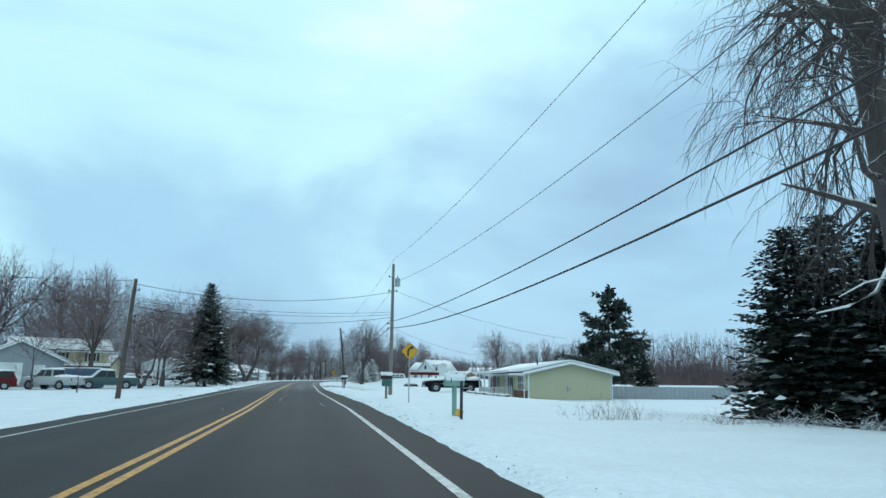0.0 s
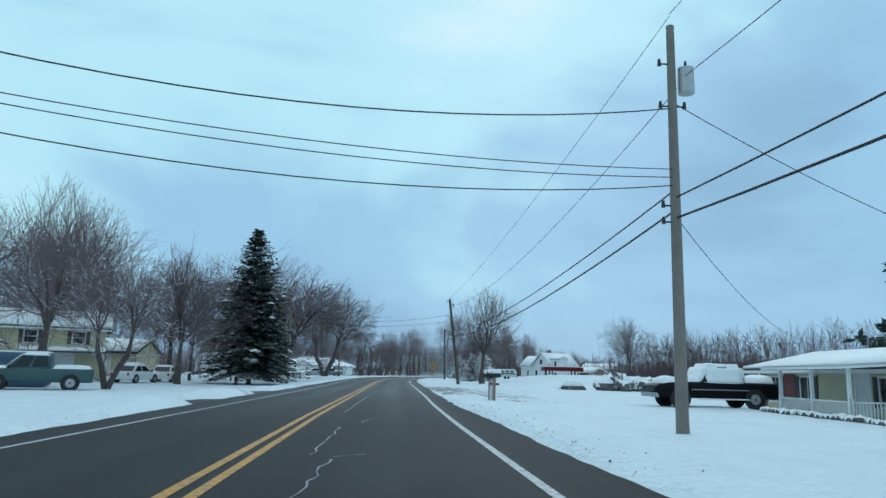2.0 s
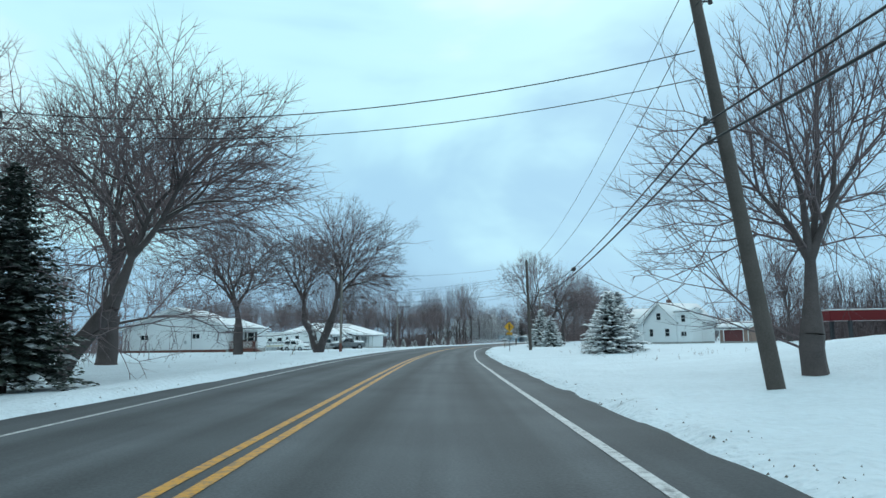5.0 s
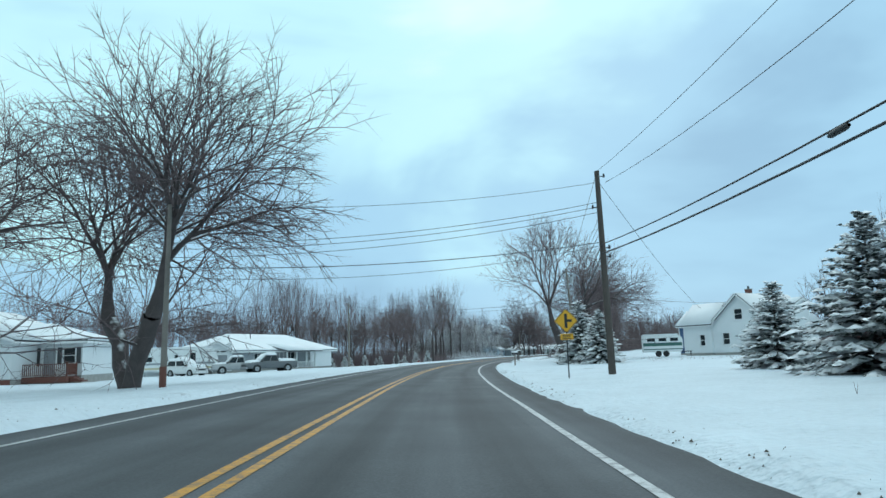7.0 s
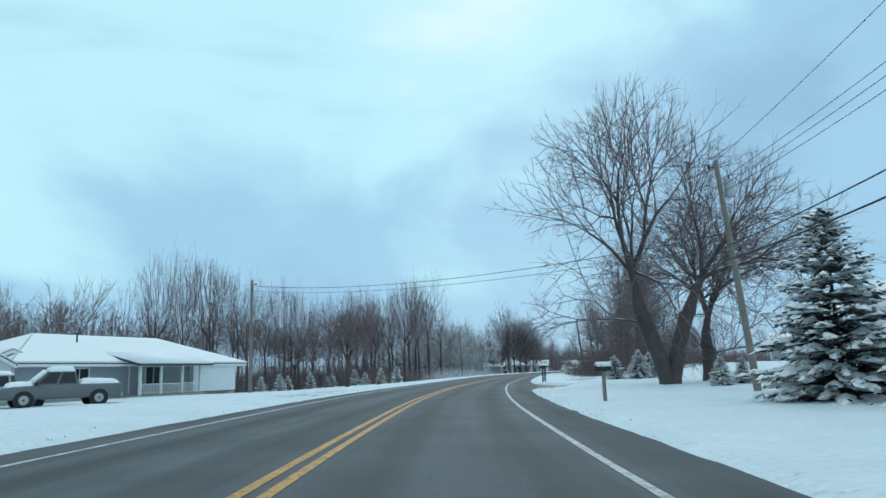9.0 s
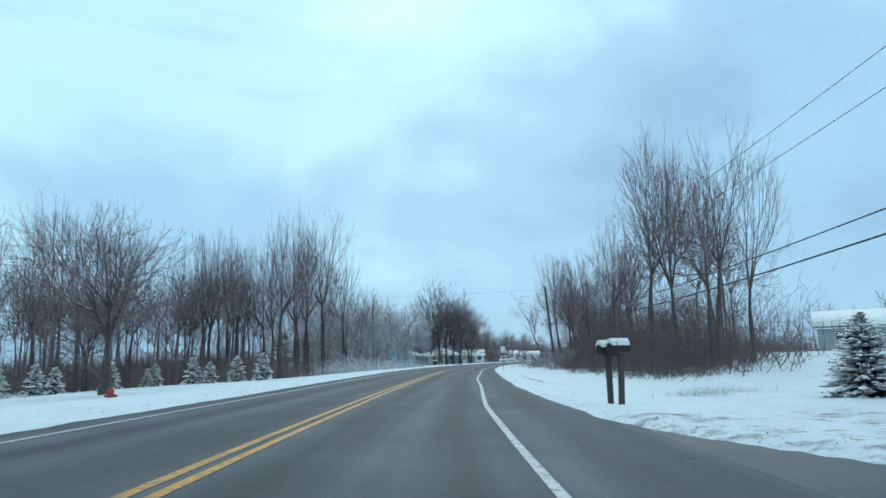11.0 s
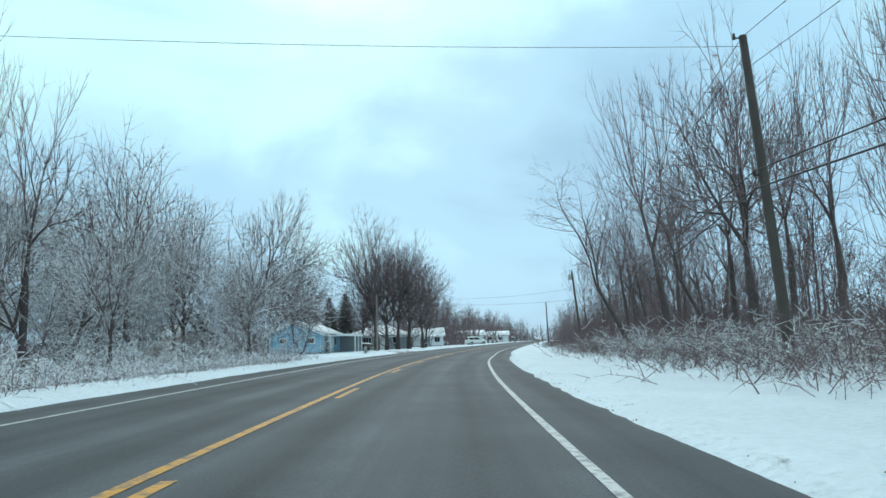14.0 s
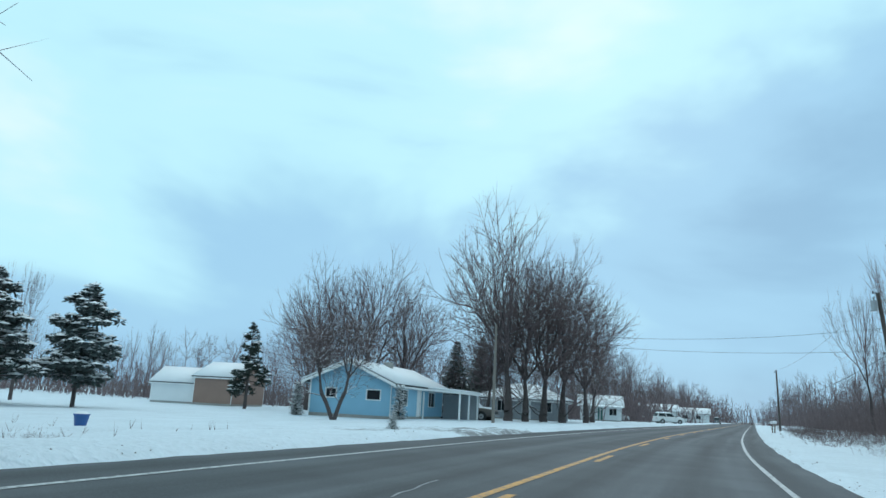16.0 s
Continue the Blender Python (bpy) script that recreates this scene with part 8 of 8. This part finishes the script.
def stone_edging():
    """A low edging of single snow-topped stones round the bed, and rounded shrubs."""
    rnd = random.Random(9)
    ob = thing("stone_edging", Matrix.Identity(4), "low edging of dark stones capped with snow", "stone wall")
    for k in range(34):
        t = k / 33
        x, y = 18.3 - 0.5 * t + 0.3 * math.sin(t * 6), 57.6 + 12.0 * t
        p = spot(x, y)
        bm = bmesh.new()
        bmesh.ops.create_icosphere(bm, subdivisions=1, radius=1.0)
        for v in bm.verts:
            v.co *= rnd.uniform(0.8, 1.15)
        s = rnd.uniform(0.17, 0.26)
        part("stone", bm, STONE, ob, loc=Matrix.Translation(p + Vector((0, 0, 0.08))) @ Matrix.Rotation(rnd.uniform(0, 6), 4, "Z") @ Matrix.Diagonal((s, s * 1.2, s * 0.7, 1)))
    for x, y, s in ((18.9, 68.2, 0.75), (18.8, 71.4, 0.55), (18.5, 66.2, 0.45), (18.9, 74.5, 0.6)):
        q = solid("shrub", BRUSH[2], None, "rounded shrub bent under snow by the house", "shrub", "shrubs by the house", m=Matrix.Translation(spot(x, y)) @ Matrix.Diagonal((s * 0.38, s * 0.5, s * 0.6, 1)))
    for x, y, s in ((-22.2, 98.4, 0.42), (-21.0, 99.0, 0.34)):
        solid("shrub", BRUSH[4], None, "rounded brown bare shrub beside the parked car", "shrub", "shrubs by the house", m=Matrix.Translation(spot(x, y)) @ Matrix.Diagonal((s, s, s * 1.7, 1)))
    for k in range(17):
        x, y = 17.6 + 0.3 * k + rnd.uniform(-0.4, 0.4), 95.0 + rnd.uniform(-1.3, 1.3)
        s = rnd.uniform(0.35, 0.8)
        bm = bmesh.new()
        bmesh.ops.create_icosphere(bm, subdivisions=2, radius=1.0)
        for v in bm.verts:
            v.co *= 1 + 0.75 * noise.noise(v.co * 1.2 + Vector((k * 3.7, 0, 0)))
        solid("boulder", bm, STONE, "large boulder under a cap of snow", "boulder", "heap of boulders", m=Matrix.Translation(spot(x, y) + Vector((0, 0, s * 0.7))) @ Matrix.Rotation(k * 1.9, 4, "Z") @ Matrix.Diagonal((s * 0.95, s * 0.75, s * 0.85, 1)))


stone_edging()


def rim_litter():
    """Grit and clods thrown up along the snow's edge, and dead stalks standing in the snow of the yards."""
    rnd = random.Random(21)
    v, f = [], []
    for _ in range(4200):
        y = rnd.uniform(2, 350)
        side = rnd.choice((-1, 1, 1))
        rim = float(np.interp(y, RIM_LEFT_Y, RIM_LEFT_U) if side < 0 else np.interp(y, RIM_Y, RIM_U))
        if noise.noise((y * 0.22, side, 3.3)) < rnd.uniform(-0.5, 0.35):
            continue
        u = side * (rim + 0.3 + abs(rnd.gauss(0, 0.30)))
        p = at(y, u, ground_z(y, u))
        s = rnd.uniform(0.005, 0.016) * (1.8 if rnd.random() < 0.06 else 1)
        b = len(v)
        for k in range(4):
            a = 1.57 * k + rnd.uniform(-0.4, 0.4)
            v.append(p + Vector((math.cos(a) * s * rnd.uniform(0.7, 1.5), math.sin(a) * s * rnd.uniform(0.7, 2.2), -0.01)))
        v.append(p + Vector((rnd.gauss(0, 0.2) * s, rnd.gauss(0, 0.2) * s, s * rnd.uniform(0.5, 1.1))))
        f.extend((b + k, b + (k + 1) % 4, b + 4) for k in range(4))
    me = bpy.data.meshes.new("grit")
    me.from_pydata(v, [], f)
    me.materials.append(EARTH)
    tagged(new("grit", me), "dark grit and clods along the edge of the snow", "grit", kind="stuff")
    lines = []
    for x0, x1, y0, y1, n in ((20, 38, 192, 204, 160), (12, 17, 24, 30, 24), (10, 22, 126, 150, 60), (-24, -8, 128, 158, 40), (14, 24, 326, 340, 50)):
        for _ in range(n):
            p = spot(rnd.uniform(x0, x1), rnd.uniform(y0, y1), 0.03)
            for _k in range(rnd.randint(1, 3)):
                lines.append([(p, 0.008), (p + Vector((rnd.gauss(0, 0.1), rnd.gauss(0, 0.1), rnd.uniform(0.12, 0.4))), 0.0)])
    stalks = tubes_mesh("dead_stalks", lines, 3)
    stalks.materials.append(TWIG_RED)
    tagged(new("dead_stalks", stalks), "dry brown stalks standing out of the snow", "grass", kind="stuff")


rim_litter()


def yard_things():
    # tarped boat beside the garage
    bm = box((-2.4, -1.0, 0.0), (2.4, 1.0, 2.1), 0.35)
    for v in bm.verts:
        v.co += Vector((0, 0, 0.12)) * noise.noise(v.co)
    solid("tarped_boat", bm, TARP, "tall load under a blue tarp dusted with snow", "tarp", m=frame_at(-21.2, 83.5, 20))
    # fence behind the yellow house
    ob = thing("fence", frame_at(27.6, 62.0, -8), "low grey board fence behind the yellow house", "fence")
    me = mesh_of("board", box((0, 0, 0), (0.38, 0.03, 1.1)))
    me.materials.append(GREY_SIDING)
    for k in range(34):
        part("board", me, GREY_SIDING, ob, loc=(0.4 * k, 0, 0))
    ob = thing("fence", frame_at(-36.0, 210.5, 24), "white panel fence beside the trailer", "fence")
    me = mesh_of("panel", box((0, 0, 0), (1.75, 0.04, 1.25)))
    me.materials.append(WHITE_PAINT)
    mp = mesh_of("fence_post", box((-0.06, -0.03, 0), (0.06, 0.09, 1.4)))
    mp.materials.append(WHITE_PAINT)
    for k in range(5):
        part("panel", me, WHITE_PAINT, ob, loc=(1.85 * k, 0, 0))
        part("fence_post", mp, WHITE_PAINT, ob, loc=(1.85 * k - 0.05, 0, 0))
    # red trailer frame beyond the heap
    ob = thing("farm_trailer", frame_at(20.6, 131.0, 2), "red flat farm trailer half hidden by a snow heap", "trailer")
    part("deck", box((0, 0, 1.35), (5.2, 2.0, 1.85), 0.05), P_RED, ob)
    part("snow", snow_on(box((0.1, 0.1, 1.85), (5.1, 1.9, 1.93))), ROOFSNOW, ob)
    for x in (1.0, 4.0):
        for y in (0.1, 1.7):
            part("leg", box((x, y, 0.0), (x + 0.15, y + 0.15, 1.55)), DARK_METAL, ob)
    # bins by the cream house
    for k in range(2):
        ob = thing("rubbish_bin", frame_at(-24.2 + 1.1 * k, 96.6, 20), "dark green wheeled bin beside the house", "bin", "bins by the house")
        part("body", box((-0.3, -0.35, 0.05), (0.3, 0.35, 0.95), 0.05), GREEN_PAINT, ob)
        part("lid", box((-0.32, -0.38, 0.95), (0.32, 0.36, 1.02), 0.02), BLACK, ob)
    # picnic table on the lawn
    ob = thing("picnic_table", frame_at(-17.2, 118.5, 10), "dark picnic table with snow on its top", "table")
    part("tabletop", box((-1.0, -0.4, 0.7), (1.0, 0.4, 0.75)), DARK_METAL, ob)
    part("snow", snow_on(box((-0.98, -0.38, 0.74), (0.98, 0.38, 0.86))), ROOFSNOW, ob)
    for s in (-1, 1):
        part("bench", box((-1.0, s * 0.7 - 0.13, 0.42), (1.0, s * 0.7 + 0.13, 0.46)), DARK_METAL, ob)
        part("leg", box((s * 0.75 - 0.05, -0.7, 0.0), (s * 0.75 + 0.05, 0.7, 0.42)), DARK_METAL, ob)


yard_things()
